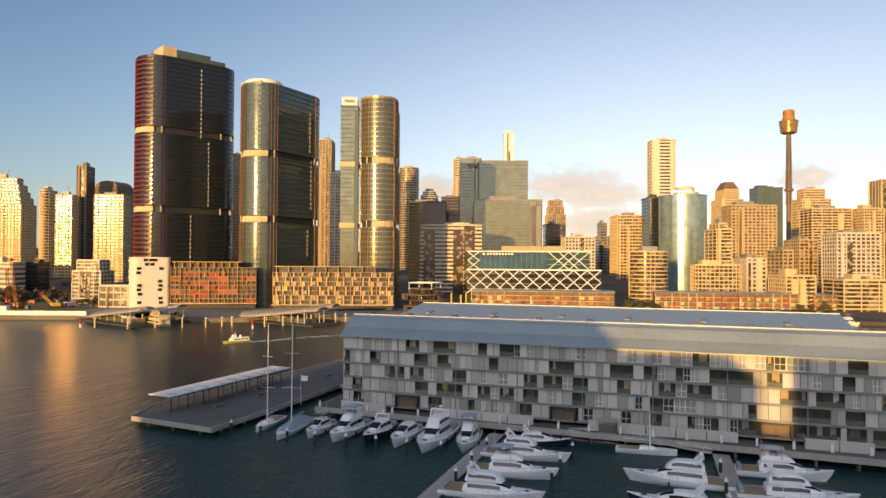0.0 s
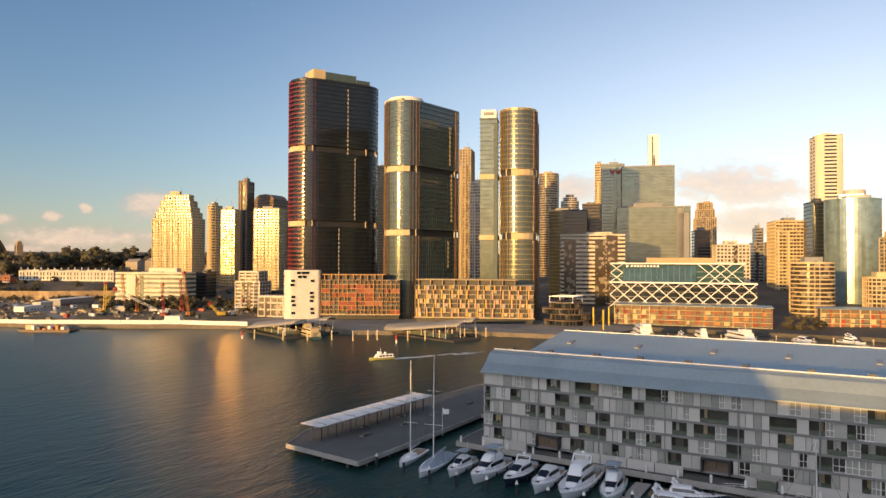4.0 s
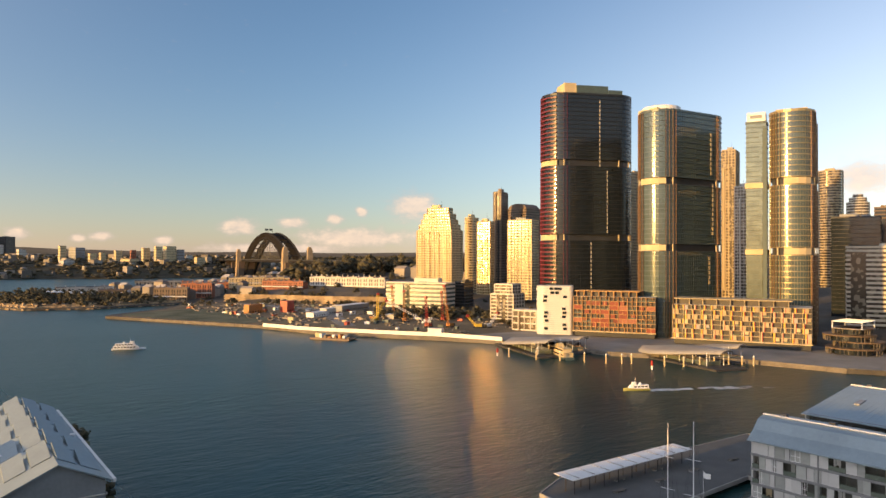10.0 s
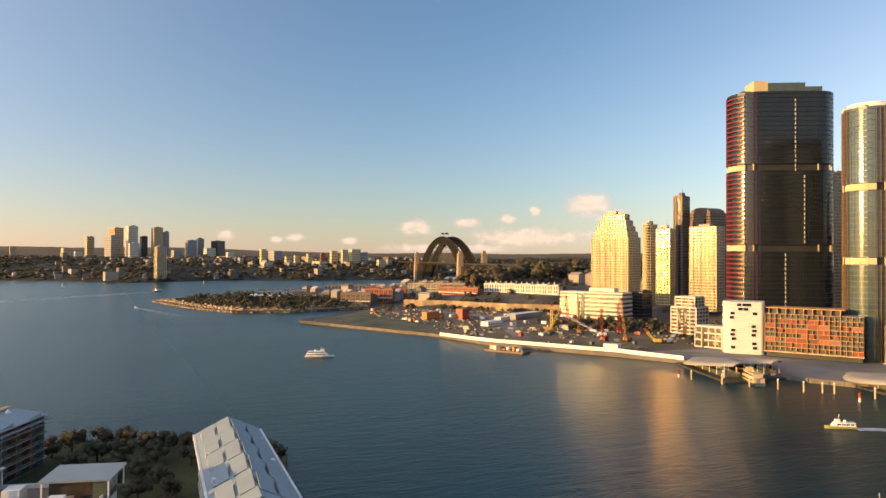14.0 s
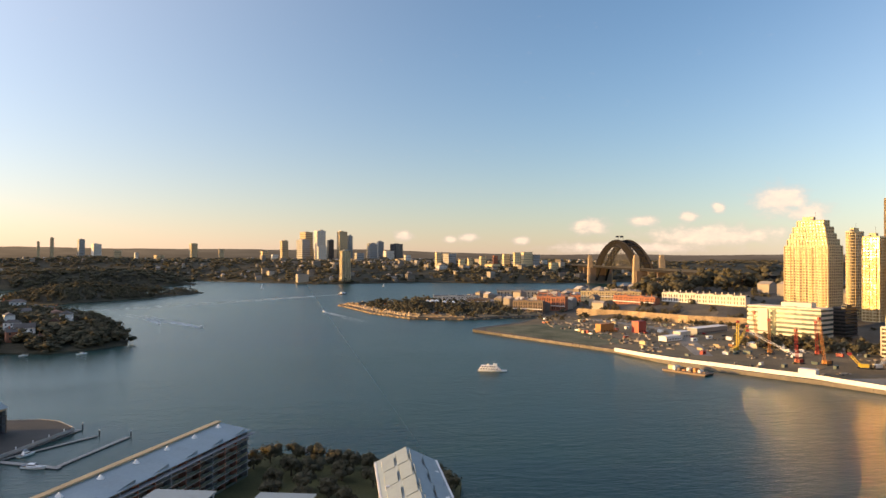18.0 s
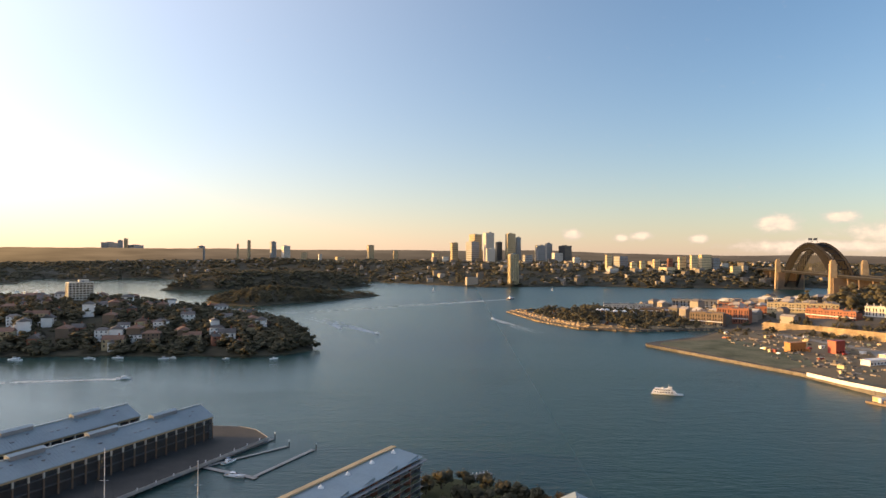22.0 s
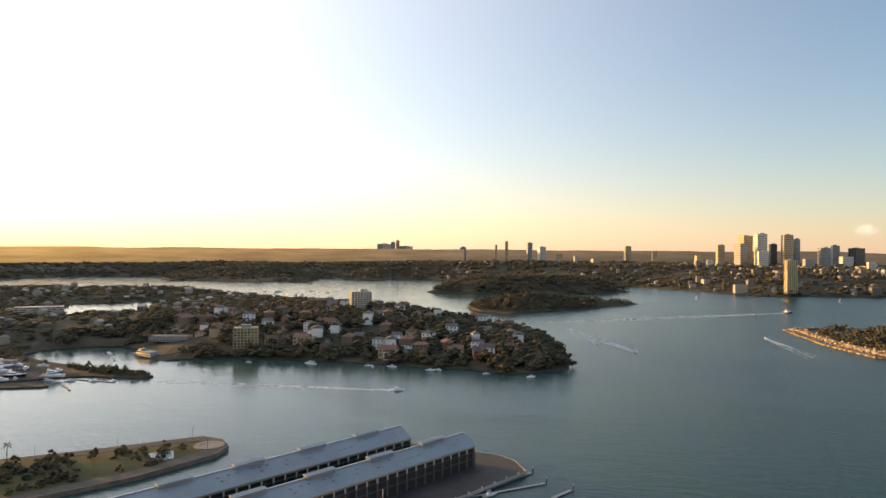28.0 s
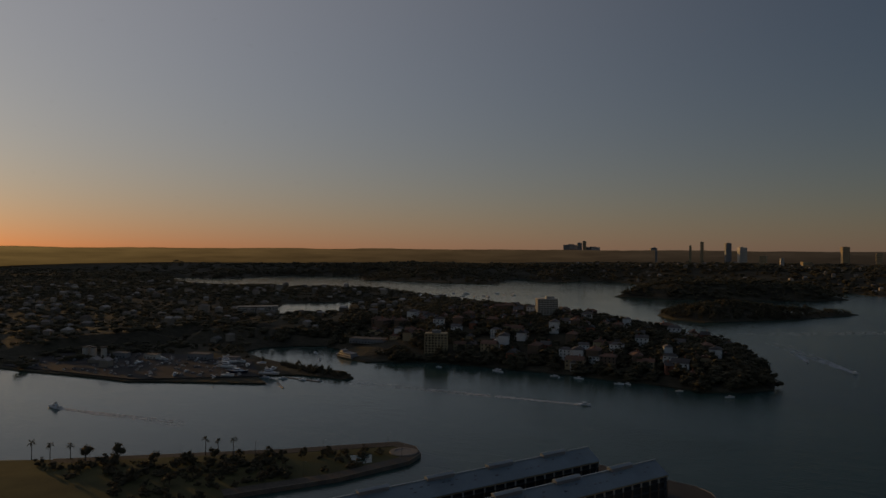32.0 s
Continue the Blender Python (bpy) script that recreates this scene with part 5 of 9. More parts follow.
    for x, y in ((158, 111.5), (166, 104), (174, 110), (181, 103), (200, 101), (212, 95)):
        copy_thing(seat, pose(x, y, 2.0, 0, 0, turn))


canopy()

# white-capped mooring piles along the promenade and in the marina
bollard = thing("mooring_bollard", "white pointed mooring bollard on the quay edge", "bollard", "mooring bollards", (157.2, 81, 2.5))
part("shaft", Mesh().lathe((0, 0, 0), [(0.28, 0), (0.28, 1.15), (0.24, 1.25)], 9), M_WHITE, bollard)
part("cap", Mesh().lathe((0, 0, 1.25), [(0.30, 0), (0.20, 0.2), (0.02, 0.42)], 9), M_WHITE, bollard)
for k in range(1, 19):
    copy_thing(bollard, pose(156.6 - 0.32 * k * 0.95, 81 - 6.6 * k, 2.5))
pile = thing("marina_pile", "dark mooring pile with a white cone cap", "pile", "marina piles", (135.5, 84.3, 0))
part("shaft", Mesh().tube((0, 0, -3), (0, 0, 2.4), 0.3, n=9), M_DARK, pile)
part("cone_cap", Mesh().lathe((0, 0, 2.4), [(0.36, 0), (0.36, 0.15), (0.03, 0.8)], 9), M_WHITE, pile)
for x, y in ((136.3, 92.2), (133.5, 76.5), (133, 69.6), (133.2, 62.6), (133.5, 56), (133.2, 49.2), (133.6, 42), (128, 34.2), (117.5, 34.2), (139, 34.0), (122, 18.2), (131, 18.0), (141, 17), (126, -10.2), (138, -10.2), (118, -10)):
    copy_thing(pile, pose(x, y, 0))


def pontoon(name, label, a, b, w, z=0.55, group="floating jetties"):
    length, turn = along(a, b)
    t = thing(name, label, "jetty", group, (a[0], a[1], 0), turn)
    part("float", Mesh().box(0, length, -w / 2 + 0.1, w / 2 - 0.1, -0.4, z - 0.15), M_DARK, t)
    n = max(2, int(length / 3))
    me = Mesh().box(0.03, length / n - 0.03, -w / 2, w / 2, z - 0.14, z).data("deck_panel", M_CONC)
    for k in range(n):
        part("deck_panel", me, M_CONC, t).location = (k * length / n, 0, 0)
    return t


pontoon("floating_jetty", "grey floating jetty between moored yachts", (153, 35.0), (98, 36.4), 3.2)
pontoon("floating_jetty", "grey floating jetty between moored yachts", (151, -11.2), (100, -12.0), 3.2)
pontoon("floating_jetty", "narrow grey walkway under the gangway", (154.6, 21), (154.0, 9), 2.2)


def gangway(a, b, z0, z1):
    length, turn = along(a, b)
    t = thing("gangway", "sloping white steel gangway with truss sides", "gangway", "gangways", (a[0], a[1], z0), turn)
    t.matrix_world = t.matrix_world @ pose(0, 0, 0, 0, -math.degrees(math.atan2(z1 - z0, length)), 0)
    part("walkway", Mesh().box(0, length, -0.7, 0.7, 0, 0.12), M_CONC, t)
    for y in (-0.72, 0.66):
        rail = Mesh().box(0, length, y, y + 0.06, 1.0, 1.08).box(0, length, y, y + 0.06, 0.05, 0.13)
        n = int(length / 1.3)
        for k in range(n):
            x0, x1 = k * length / n, (k + 1) * length / n
            rail.tube((x0, y + 0.03, 0.1), (x1, y + 0.03, 1.04), 0.03, n=4)
            rail.tube((x1, y + 0.03, 0.1), (x1, y + 0.03, 1.04), 0.03, n=4)
        part("truss_side", rail, M_WHITE, t)


gangway((154.4, 13), (153.2, 27), 1.9, 0.9)
gangway((154.2, 9.5), (149.8, -9.4), 2.0, 0.9)
hut = thing("gate_kiosk", "small glass-sided gate lobby on the quay edge", "kiosk", "", (154.4, 9.4, 2.5))
part("floor_plate", Mesh().box(-1.6, 1.6, -0.2, 3.6, -0.3, 0.1), M_CONC, hut)
for p in ((-1.5, -0.1), (1.4, -0.1), (-1.5, 3.4), (1.4, 3.4)):
    part("post", Mesh().box(p[0], p[0] + 0.12, p[1], p[1] + 0.12, 0.1, 2.4), M_STEEL, hut)
part("glass_side", Mesh().box(-1.48, -1.42, 0.05, 3.4, 0.2, 1.9), M_GLASS_S, hut)
part("kiosk_roof", Mesh().box(-1.8, 1.8, -0.4, 3.8, 2.4, 2.55), M_CONC, hut)


# ---- yachts ----
M_GEL = mat("white_gelcoat", (0.86, 0.87, 0.88), 0.22, vary=0.06, scale=0.4, fine=2)
M_NAVY = mat("navy_gelcoat", (0.018, 0.024, 0.045), 0.2, vary=0.1)
M_SMOKE = glass_mat("smoked_boat_glass", (0.012, 0.014, 0.017), rough=0.05, spec=0.8, wobble=0.0)
M_CANVAS = mat("blue_grey_canvas", (0.30, 0.36, 0.42), 0.9, vary=0.2, scale=0.6, fine=5)
M_TEAK = mat("teak_deck", (0.30, 0.21, 0.13), 0.8, vary=0.2, scale=0.5, fine=6)
M_SEAFOAM = mat("pale_green_gelcoat", (0.48, 0.60, 0.58), 0.25, vary=0.08)


def hull_rings(L, B, free, rise, n=12):
    rings = []
    for k in range(n + 1):
        s = k / n
        x = -L / 2 + L * s
        w = B / 2 * (0.92 + 0.08 * min(1, s * 4)) * (1 - max(0, (s - 0.42) / 0.58) ** 2.3) + 0.03
        z = free + rise * max(0, s - 0.25) ** 1.6
        flare = 0.82 - 0.25 * max(0, s - 0.5)
        rings.append([(x - 0.06 * L * max(0, 1 - 3 * abs(s - 1)) * 0, -w, z), (x, -w * flare, 0.25), (x * (0.97 if s > 0.9 else 1), -w * 0.5, -0.5), (x * (0.97 if s > 0.9 else 1), w * 0.5, -0.5), (x, w * flare, 0.25), (x, w, z)])
    return rings


def lump(x0, x1, w0, w1, z0, z1, rake_f, rake_b, tuck=0.12):
    """A raked deckhouse: base from x0 (aft) to x1 (fore)."""
    lo = [(x0, -w0 / 2), (x1 * 0.55 + x0 * 0.45, -w0 / 2), (x1, -w1 / 2), (x1, w1 / 2), (x1 * 0.55 + x0 * 0.45, w0 / 2), (x0, w0 / 2)]
    hi = [(x0 + rake_b, -w0 / 2 + tuck), (x1 * 0.5 + x0 * 0.5 - rake_f * 0.4, -w0 / 2 + tuck), (x1 - rake_f, -w1 / 2 + tuck), (x1 - rake_f, w1 / 2 - tuck), (x1 * 0.5 + x0 * 0.5 - rake_f * 0.4, w0 / 2 - tuck), (x0 + rake_b, w0 / 2 - tuck)]
    return lo, hi


def cabin_rings(x0, x1, w0, w1, z0, h, rake, tail=0.06):
    """Sections of a sleek cabin from its back at x0 to the foot of its raked windscreen at x1."""
    out = []
    for k in range(13):
        s = k / 12
        x = x0 + (x1 - x0) * s
        up = min(1.0, 0.55 + s / tail * 0.45) * (1.0 if s < 1 - rake else max(0.02, math.cos((s - 1 + rake) / rake * math.pi / 2) ** 0.8))
        w = w0 + (w1 - w0) * s ** 1.6
        z = z0 + h * up
        out.append([(x, -w, z0), (x, -w * 0.96, z0 + h * up * 0.35), (x, -w * 0.80, z0 + h * up * 0.86), (x, -w * 0.5, z), (x, w * 0.5, z), (x, w * 0.80, z0 + h * up * 0.86), (x, w * 0.96, z0 + h * up * 0.35), (x, w, z0)])
    return out


def glass_band(rings, lo, hi, grow=1.02):
    """A dark band of glazing laid just proud of a cabin between two shares of its height."""
    m = Mesh()
    for side in (0, 1):
        ends = []
        for r in rings:
            a, b = (Vector(r[1]), Vector(r[2])) if side == 0 else (Vector(r[6]), Vector(r[5]))
            p, q = a.lerp(b, lo), a.lerp(b, hi)
            ends.append([(p.x, p.y * grow, p.z), (q.x, q.y * grow, q.z), (q.x, q.y * 0.97, q.z), (p.x, p.y * 0.97, p.z)])
        m.loft(ends)
    return m


def motor_yacht(label, L, hull=None, fly=True, hardtop=True, canvas=False):
    hull = hull or M_GEL
    B = L * 0.30
    t = thing("motor_yacht", label, "yacht", "moored yachts", (0, 0, 0))
    secs = []
    for k in range(15):
        s = k / 14
        b = B / 2 * (0.93 + 0.07 * min(1, s / 0.3)) * (1 - max(0.0, (s - 0.42) / 0.58) ** 2.3)
        zd = 1.15 + 0.85 * s ** 2.2
        x, xw = -L / 2 + L * s, -L / 2 + L * s - 0.075 * L * s ** 3
        bw = b * (0.9 - 0.35 * s ** 2)
        secs.append([(x, b + 0.02, zd), (x * 0.6 + xw * 0.4, (b + bw) * 0.52, zd * 0.5), (xw, bw, 0.12), (xw, bw * 0.8, -0.3), (xw, -bw * 0.8, -0.3), (xw, -bw, 0.12), (x * 0.6 + xw * 0.4, -(b + bw) * 0.52, zd * 0.5), (x, -b - 0.02, zd)])
    part("hull", Mesh().loft(secs), hull, t)
    part("boot_stripe", Mesh().loft([[(r[2][0], r[2][1] * 1.012, 0.1), (r[2][0], r[2][1] * 1.03, 0.3), (r[2][0], -r[2][1] * 1.03, 0.3), (r[2][0], -r[2][1] * 1.012, 0.1)] for r in secs[:-1]]), M_NAVY, t)
    part("foredeck", Mesh().loft([[(r[0][0], r[0][1] * 0.97, r[0][2] - 0.02), (r[0][0], r[0][1] * 0.4, r[0][2] + 0.12), (r[0][0], -r[0][1] * 0.4, r[0][2] + 0.12), (r[0][0], -r[0][1] * 0.97, r[0][2] - 0.02)] for r in secs[4:]]), M_GEL, t)
    part("deck_hatch", Mesh().box(L * 0.31, L * 0.31 + 0.7, -0.35, 0.35, 1.75, 1.92), M_SMOKE, t)
    part("cockpit_sole", Mesh().box(-L * 0.5 + 0.1, -L * 0.2, -B * 0.42, B * 0.42, 1.0, 1.2), M_TEAK, t)
    part("cockpit_seat", Mesh().box(-L * 0.48, -L * 0.44, -B * 0.36, B * 0.36, 1.2, 1.75), M_CANVAS, t)
    part("swim_platform", Mesh().box(-L * 0.5 - 0.9, -L * 0.5 + 0.05, -B * 0.4, B * 0.4, 0.3, 0.42), M_TEAK, t)
    rings = cabin_rings(-L * 0.26, L * 0.27, B * 0.40, B * 0.17, 1.25, 1.75, 0.52)
    house = part("cabin", Mesh().loft(rings), M_GEL, t)
    part("window_band", glass_band(rings[1:9], 0.12, 0.80), M_SMOKE, house, "smoked glass windows")
    part("windscreen", Mesh().loft([[(r[2][0] + 0.03, r[2][1], r[2][2] + 0.04), (r[3][0] + 0.03, r[3][1], r[3][2] + 0.05), (r[4][0] + 0.03, r[4][1], r[4][2] + 0.05), (r[5][0] + 0.03, r[5][1], r[5][2] + 0.04)] for r in rings[7:11]], closed=False), M_SMOKE, house, "raked dark windscreen")
    top = 3.0
    if fly:
        r2 = cabin_rings(-L * 0.24, L * 0.11, B * 0.34, B * 0.22, 2.95, 1.0 if canvas else 1.5, 0.35)
        fb = part("flybridge", Mesh().loft(r2), M_GEL, t)
        if not canvas:
            part("bridge_window", glass_band(r2[1:11], 0.15, 0.85), M_SMOKE, fb)
        else:
            part("helm_seat", Mesh().box(-L * 0.14, -L * 0.06, -B * 0.2, B * 0.2, 3.6, 4.3), M_CANVAS, t)
        top = 3.95 if canvas else 4.45
    if hardtop:
        if canvas:
            for x in (-L * 0.2, -L * 0.02):
                for y in (-B * 0.27, B * 0.27):
                    part("bimini_pole", Mesh().tube((x, y, 2.9), (x - 0.2, y, top + 1.3), 0.04, n=4), M_STEEL, t)
            part("bimini", Mesh().loft([[(x, -B * 0.32, top + z), (x, -B * 0.16, top + z + 0.22), (x, B * 0.16, top + z + 0.22), (x, B * 0.32, top + z), (x, B * 0.16, top + z + 0.14), (x, -B * 0.16, top + z + 0.14)] for x, z in ((-L * 0.25, 1.05), (-L * 0.12, 1.2), (L * 0.0, 1.1))]), M_CANVAS, t, "canvas bimini")
        else:
            for y in (-B * 0.30, B * 0.30):
                part("arch_leg", Mesh().loft([[(x0, y - 0.08, z), (x0 + 0.6, y - 0.08, z), (x0 + 0.6, y + 0.08, z), (x0, y + 0.08, z)] for x0, z in ((-L * 0.17, top - 0.4), (-L * 0.23, top + 0.75))]), M_GEL, t)
            part("radar_arch", Mesh().box(-L * 0.235, -L * 0.19, -B * 0.32, B * 0.32, top + 0.7, top + 0.85), M_GEL, t)
            part("radar_dome", Mesh().lathe((-L * 0.21, 0, top + 0.85), [(0.12, 0), (0.12, 0.3), (0.34, 0.32), (0.36, 0.5), (0.2, 0.62)], 9), M_GEL, t)
        part("aerial", Mesh().tube((-L * 0.2, 0.5, top), (-L * 0.24, 0.5, top + 3.0), 0.025, n=4), M_GEL, t)
    rail = Mesh()
    for side in (0, 7):
        pts = [Vector(r[side]) for r in secs[7:]]
        for p, q in zip(pts, pts[1:]):
            rail.tube(p + Vector((0, 0, 0.65)), q + Vector((0, 0, 0.65)), 0.025, n=4)
            rail.tube(p, p + Vector((0, 0, 0.65)), 0.02, n=4)
    part("bow_rail", rail, M_STEEL, t, "thin stainless rail")["kind"] = "stuff"
    for x in (-L * 0.22, L * 0.08):
        part("fender", Mesh().lathe((x, B * 0.5, 0.35), [(0.03, 0), (0.16, 0.1), (0.16, 0.7), (0.03, 0.8)], 7), M_NAVY, t)
    return t


def put_yacht(src, x, y, bow_az, s=1.0):
    """bow_az: heading of the bow."""
    m = pose(x, y, 0, 0, 0, 90 - bow_az)
    c = copy_thing(src, m)
    c.scale = (s, s, s)
    return c


def sailing_yacht(label, L, mast, covered):
    B = L * 0.27
    t = thing("sailing_yacht", label, "yacht", "moored yachts", (0, 0, 0))
    part("hull", Mesh().loft(hull_rings(L, B, 0.95, 0.5)), M_GEL, t)
    lo, hi = lump(-L * 0.12, L * 0.2, B * 0.5, B * 0.3, 0, 0, 1.0, 0.3)
    part("coach_roof", Mesh().prism(lo, 0.95, 1.5, hi), M_GEL, t)
    part("teak_sole", Mesh().box(-L * 0.45, -L * 0.12, -B * 0.34, B * 0.34, 0.9, 1.02), M_TEAK, t)
    if covered:
        rings = []
        for x, w, h in ((-L * 0.44, 0.42, 1.5), (-L * 0.3, 0.46, 2.3), (-L * 0.05, 0.46, 2.6), (L * 0.18, 0.36, 2.2), (L * 0.3, 0.26, 1.5)):
            rings.append([(x, -B * w, 1.05), (x, -B * 0.12, h), (x, B * 0.12, h), (x, B * w, 1.05)])
        part("boat_cover", Mesh().loft(rings), M_CANVAS, t, "pale blue-grey canvas cover")
    part("mast", Mesh().tube((L * 0.06, 0, 0.9), (L * 0.05, 0, mast), 0.15, 0.09, n=7), M_WHITE, t)
    part("boom", Mesh().tube((L * 0.05, 0, 2.7), (-L * 0.36, 0, 2.8), 0.11, n=6), M_WHITE, t)
    part("furled_sail", Mesh().tube((L * 0.02, 0, 2.95), (-L * 0.34, 0, 3.0), 0.2, 0.14, n=6), M_CANVAS, t)
    for h, w in ((0.38, 0.9), (0.68, 0.65)):
        part("spreader", Mesh().tube((L * 0.055, -B * w / 2, mast * h), (L * 0.055, B * w / 2, mast * h), 0.05, n=4), M_WHITE, t)
    stays = Mesh().tube((L * 0.05, 0, mast - 0.3), (L * 0.49, 0, 1.4), 0.03, n=3).tube((L * 0.05, 0, mast - 0.2), (-L * 0.48, 0, 1.1), 0.03, n=3)
    for y in (-1, 1):
        stays.tube((L * 0.05, 0, mast - 0.4), (L * 0.04, y * B * 0.48, 1.0), 0.03, n=3)
    part("rigging", stays, M_STEEL, t, "thin wire stays")
    return t


ya = motor_yacht("white flybridge motor yacht moored stern to the quay", 18.5)
ya.matrix_world = pose(143.5, 46.6, 0, 0, 0, 90 - 268)
yb = motor_yacht("white sports cruiser with a dark blue hull", 14.5, M_NAVY, fly=False)
yb.matrix_world = pose(144.0, 60.0, 0, 0, 0, 90 - 268)
yc = motor_yacht("white motor cruiser with a grey canvas bimini", 15.5, canvas=True)
yc.matrix_world = pose(143.6, 67.0, 0, 0, 0, 90 - 270)
yd = motor_yacht("pale green cruiser with a canvas top", 14.5, M_SEAFOAM, canvas=True)
yd.matrix_world = pose(143.4, 39.2, 0, 0, 0, 90 - 262)
ye = motor_yacht("small open white sports boat with a windscreen", 14.5, fly=False, hardtop=False)
ye.matrix_world = pose(143.3, 53.4, 0, 0, 0, 90 - 268)
for src, x, y, az, s in ((yb, 148.0, 25.0, 176, 0.95), (ya, 137.5, 25.5, 182, 0.95), (yc, 125.5, 25.6, 179, 1.05), (ya, 113.0, 26.6, 182, 0.95),
                         (ya, 130.0, -2.6, 0, 1.0), (yb, 116, -2.6, 2, 1.1),
                         (yc, 140.0, -21.0, 181, 1.05), (ya, 127.0, -21.0, 179, 1.0), (yb, 114.0, -20.6, 180, 1.05)):
    put_yacht(src, x, y, az, s)
for ob, k in ((ya, 1.18), (yb, 1.15), (yc, 1.15), (yd, 1.15), (ye, 1.12)):
    ob.scale = (k, k, k)
sa = sailing_yacht("sailing yacht under a pale blue canvas cover", 19.0, 26.0, True)
sa.matrix_world = pose(143.0, 80.4, 0, 0, 0, 90 - 262)
sb = sailing_yacht("slim white sailing yacht with a tall bare mast", 14.0, 24.0, False)
sb.matrix_world = pose(145.0, 88.0, 0, 0, 0, 90 - 262)
sc_ = sailing_yacht("low white sailing boat with an awning", 12.0, 14.5, False)
sc_.matrix_world = pose(149.0, -4.9 + 8.0, 0, 0, 0, 90 - 180)
sd = motor_yacht("white runabout under a grey awning", 13.5, fly=False, hardtop=True, canvas=True)
sd.matrix_world = pose(143.2, 74.0, 0, 0, 0, 90 - 266)
flag = thing("pier_flag", "white flag on a slim pole by the pier", "flag", "", (162, 89, 2.0))
part("flag_pole", Mesh().tube((0, 0, 0), (0, 0, 7.5), 0.06, 0.04, n=6), M_WHITE, flag)
part("flag_cloth", Mesh().loft([[(0.05, 0, 5.9), (0.05, 0.03, 5.9), (0.05, 0.03, 7.3), (0.05, 0, 7.3)], [(-0.5, -1.0, 5.75), (-0.5, -0.97, 5.75), (-0.5, -0.97, 7.1), (-0.5, -1.0, 7.1)], [(-0.3, -2.1, 5.9), (-0.3, -2.07, 5.9), (-0.3, -2.07, 7.2), (-0.3, -2.1, 7.2)]]), M_WHITE, flag)


# ---- east waterfront: coloured apartment blocks, white drum, ferry wharf ----
M_PERF = mat("white_perforated_screen", (0.66, 0.63, 0.56), 0.55, vary=0.08, scale=0.2, fine=3)
M_TERRA = mat("terracotta_panel", (0.21, 0.040, 0.017), 0.6, vary=0.2, per_object=0.15)
M_OCHRE = mat("ochre_panel", (0.40, 0.21, 0.065), 0.6, vary=0.15, per_object=0.15)
M_AMBER = mat("amber_frame", (0.50, 0.27, 0.10), 0.6, vary=0.12, per_object=0.1)
M_SHELL = mat("grey_roof_shell", (0.30, 0.28, 0.25), 0.6, vary=0.2, scale=0.1, fine=1.5)
M_LOGGIA = mat("loggia_back_wall", (0.062, 0.052, 0.043), 0.5, vary=0.5, scale=0.25, fine=1.2)
M_SAND = mat("sand_panel", (0.40, 0.31, 0.18), 0.6, vary=0.12, per_object=0.12)


def frame_block(label, a, b, depth, base, floors, fh, bays, seed, palette, frame, odds, setback):
    """Apartment block seen front on from a to b: a grid frame with coloured infill panels and deep loggias."""
    length, turn = along(a, b)
    t = thing("apartment_block", label, "building", "waterfront apartments", (a[0], a[1], base), turn)
    rng = random.Random(seed)
    H = floors * fh + 4.0
    part("podium", Mesh().box(0.8, length - 0.8, 1.4, depth, 0, 4.0), M_DARK, t, "dark glazed shopfronts")
    part("podium_canopy", Mesh().box(-0.5, length + 0.5, -3.0, 1.4, 3.6, 4.05), M_CREAM, t)
    part("core", Mesh().box(0.4, length - 0.4, 1.7, depth - 0.2, 4.0, H), M_LOGGIA, t, "dark glazing behind the loggias")
    # near-black stands in for shade on the end turned from the sun
    part("side_wall", Mesh().box(length - 0.4, length, 1.6, depth, 4.0, H - 0.2), M_DARK, t, "end wall painted dark for its shade")
    for j in range(floors + 1):
        part("floor_slab", Mesh().box(0, length, 0, 1.9, 4 + j * fh - 0.16, 4 + j * fh + 0.16), frame, t)
    bw = length / bays
    pm = Mesh().box(-0.16, 0.16, -0.05, 1.8, 0, fh - 0.32)
    shapes = {}
    for j in range(floors):
        z = 4 + j * fh + 0.16
        for k in range(bays):
            x = k * bw
            off = rng.uniform(0.1, 0.8) * bw
            grid = len(palette) <= 3
            part("pier", shapes.setdefault("pier", pm.data("pier", frame)), frame, t).location = (x + (0 if grid or k % 3 == 0 else off * 0.3), 0, z)
            if grid:
                part("pier", shapes["pier"], frame, t).location = (x + bw * (0.5 if (k + j) % 5 else 0.66), 0.3, z)
            if not grid:
                # paired upright strips that shift from floor to floor, with wider sand and grey sheets between
                xs_ = x + (0.10, 0.10, 0.34, 0.34)[(j + 2 * (k % 3)) % 4] * bw + rng.uniform(-0.15, 0.15)
                run = [(M_YELLOW if rng.random() < 0.5 else M_CREAM, 0.75), (rng.choice((M_RED, M_RED, M_ORANGE, M_TERRA)), 0.55)]
                if rng.random() < 0.40:
                    run.append((rng.choice((M_SAND, M_CREAM, M_CONC, M_SAND)), 2.3))
                for c, w in run:
                    if xs_ + w > length - 0.2:
                        continue
                    key = (c.name, w)
                    if key not in shapes:
                        shapes[key] = Mesh().box(0, w - 0.04, 0, 0.12, 0, fh - 0.34).data("infill_panel", c)
                    part("infill_panel", shapes[key], c, t).location = (xs_, 0.08 + (0.3 if w > 1 else 0), z + 0.01)
                    xs_ += w
            for _ in range(1 if grid and j < floors - 1 else 0):
                if rng.random() < odds * (1.6 if j in (1, 2, 3, 6) and 2 < k < 7 else 0.8):
                    c = rng.choice(palette)
                    w = rng.choice((bw * 0.48, bw * 0.95, bw * 0.95))
                    key = (c.name, round(w, 2))
                    if key not in shapes:
                        shapes[key] = Mesh().box(0, w, 0, 0.12, 0, fh - 0.34).data("infill_panel", c)
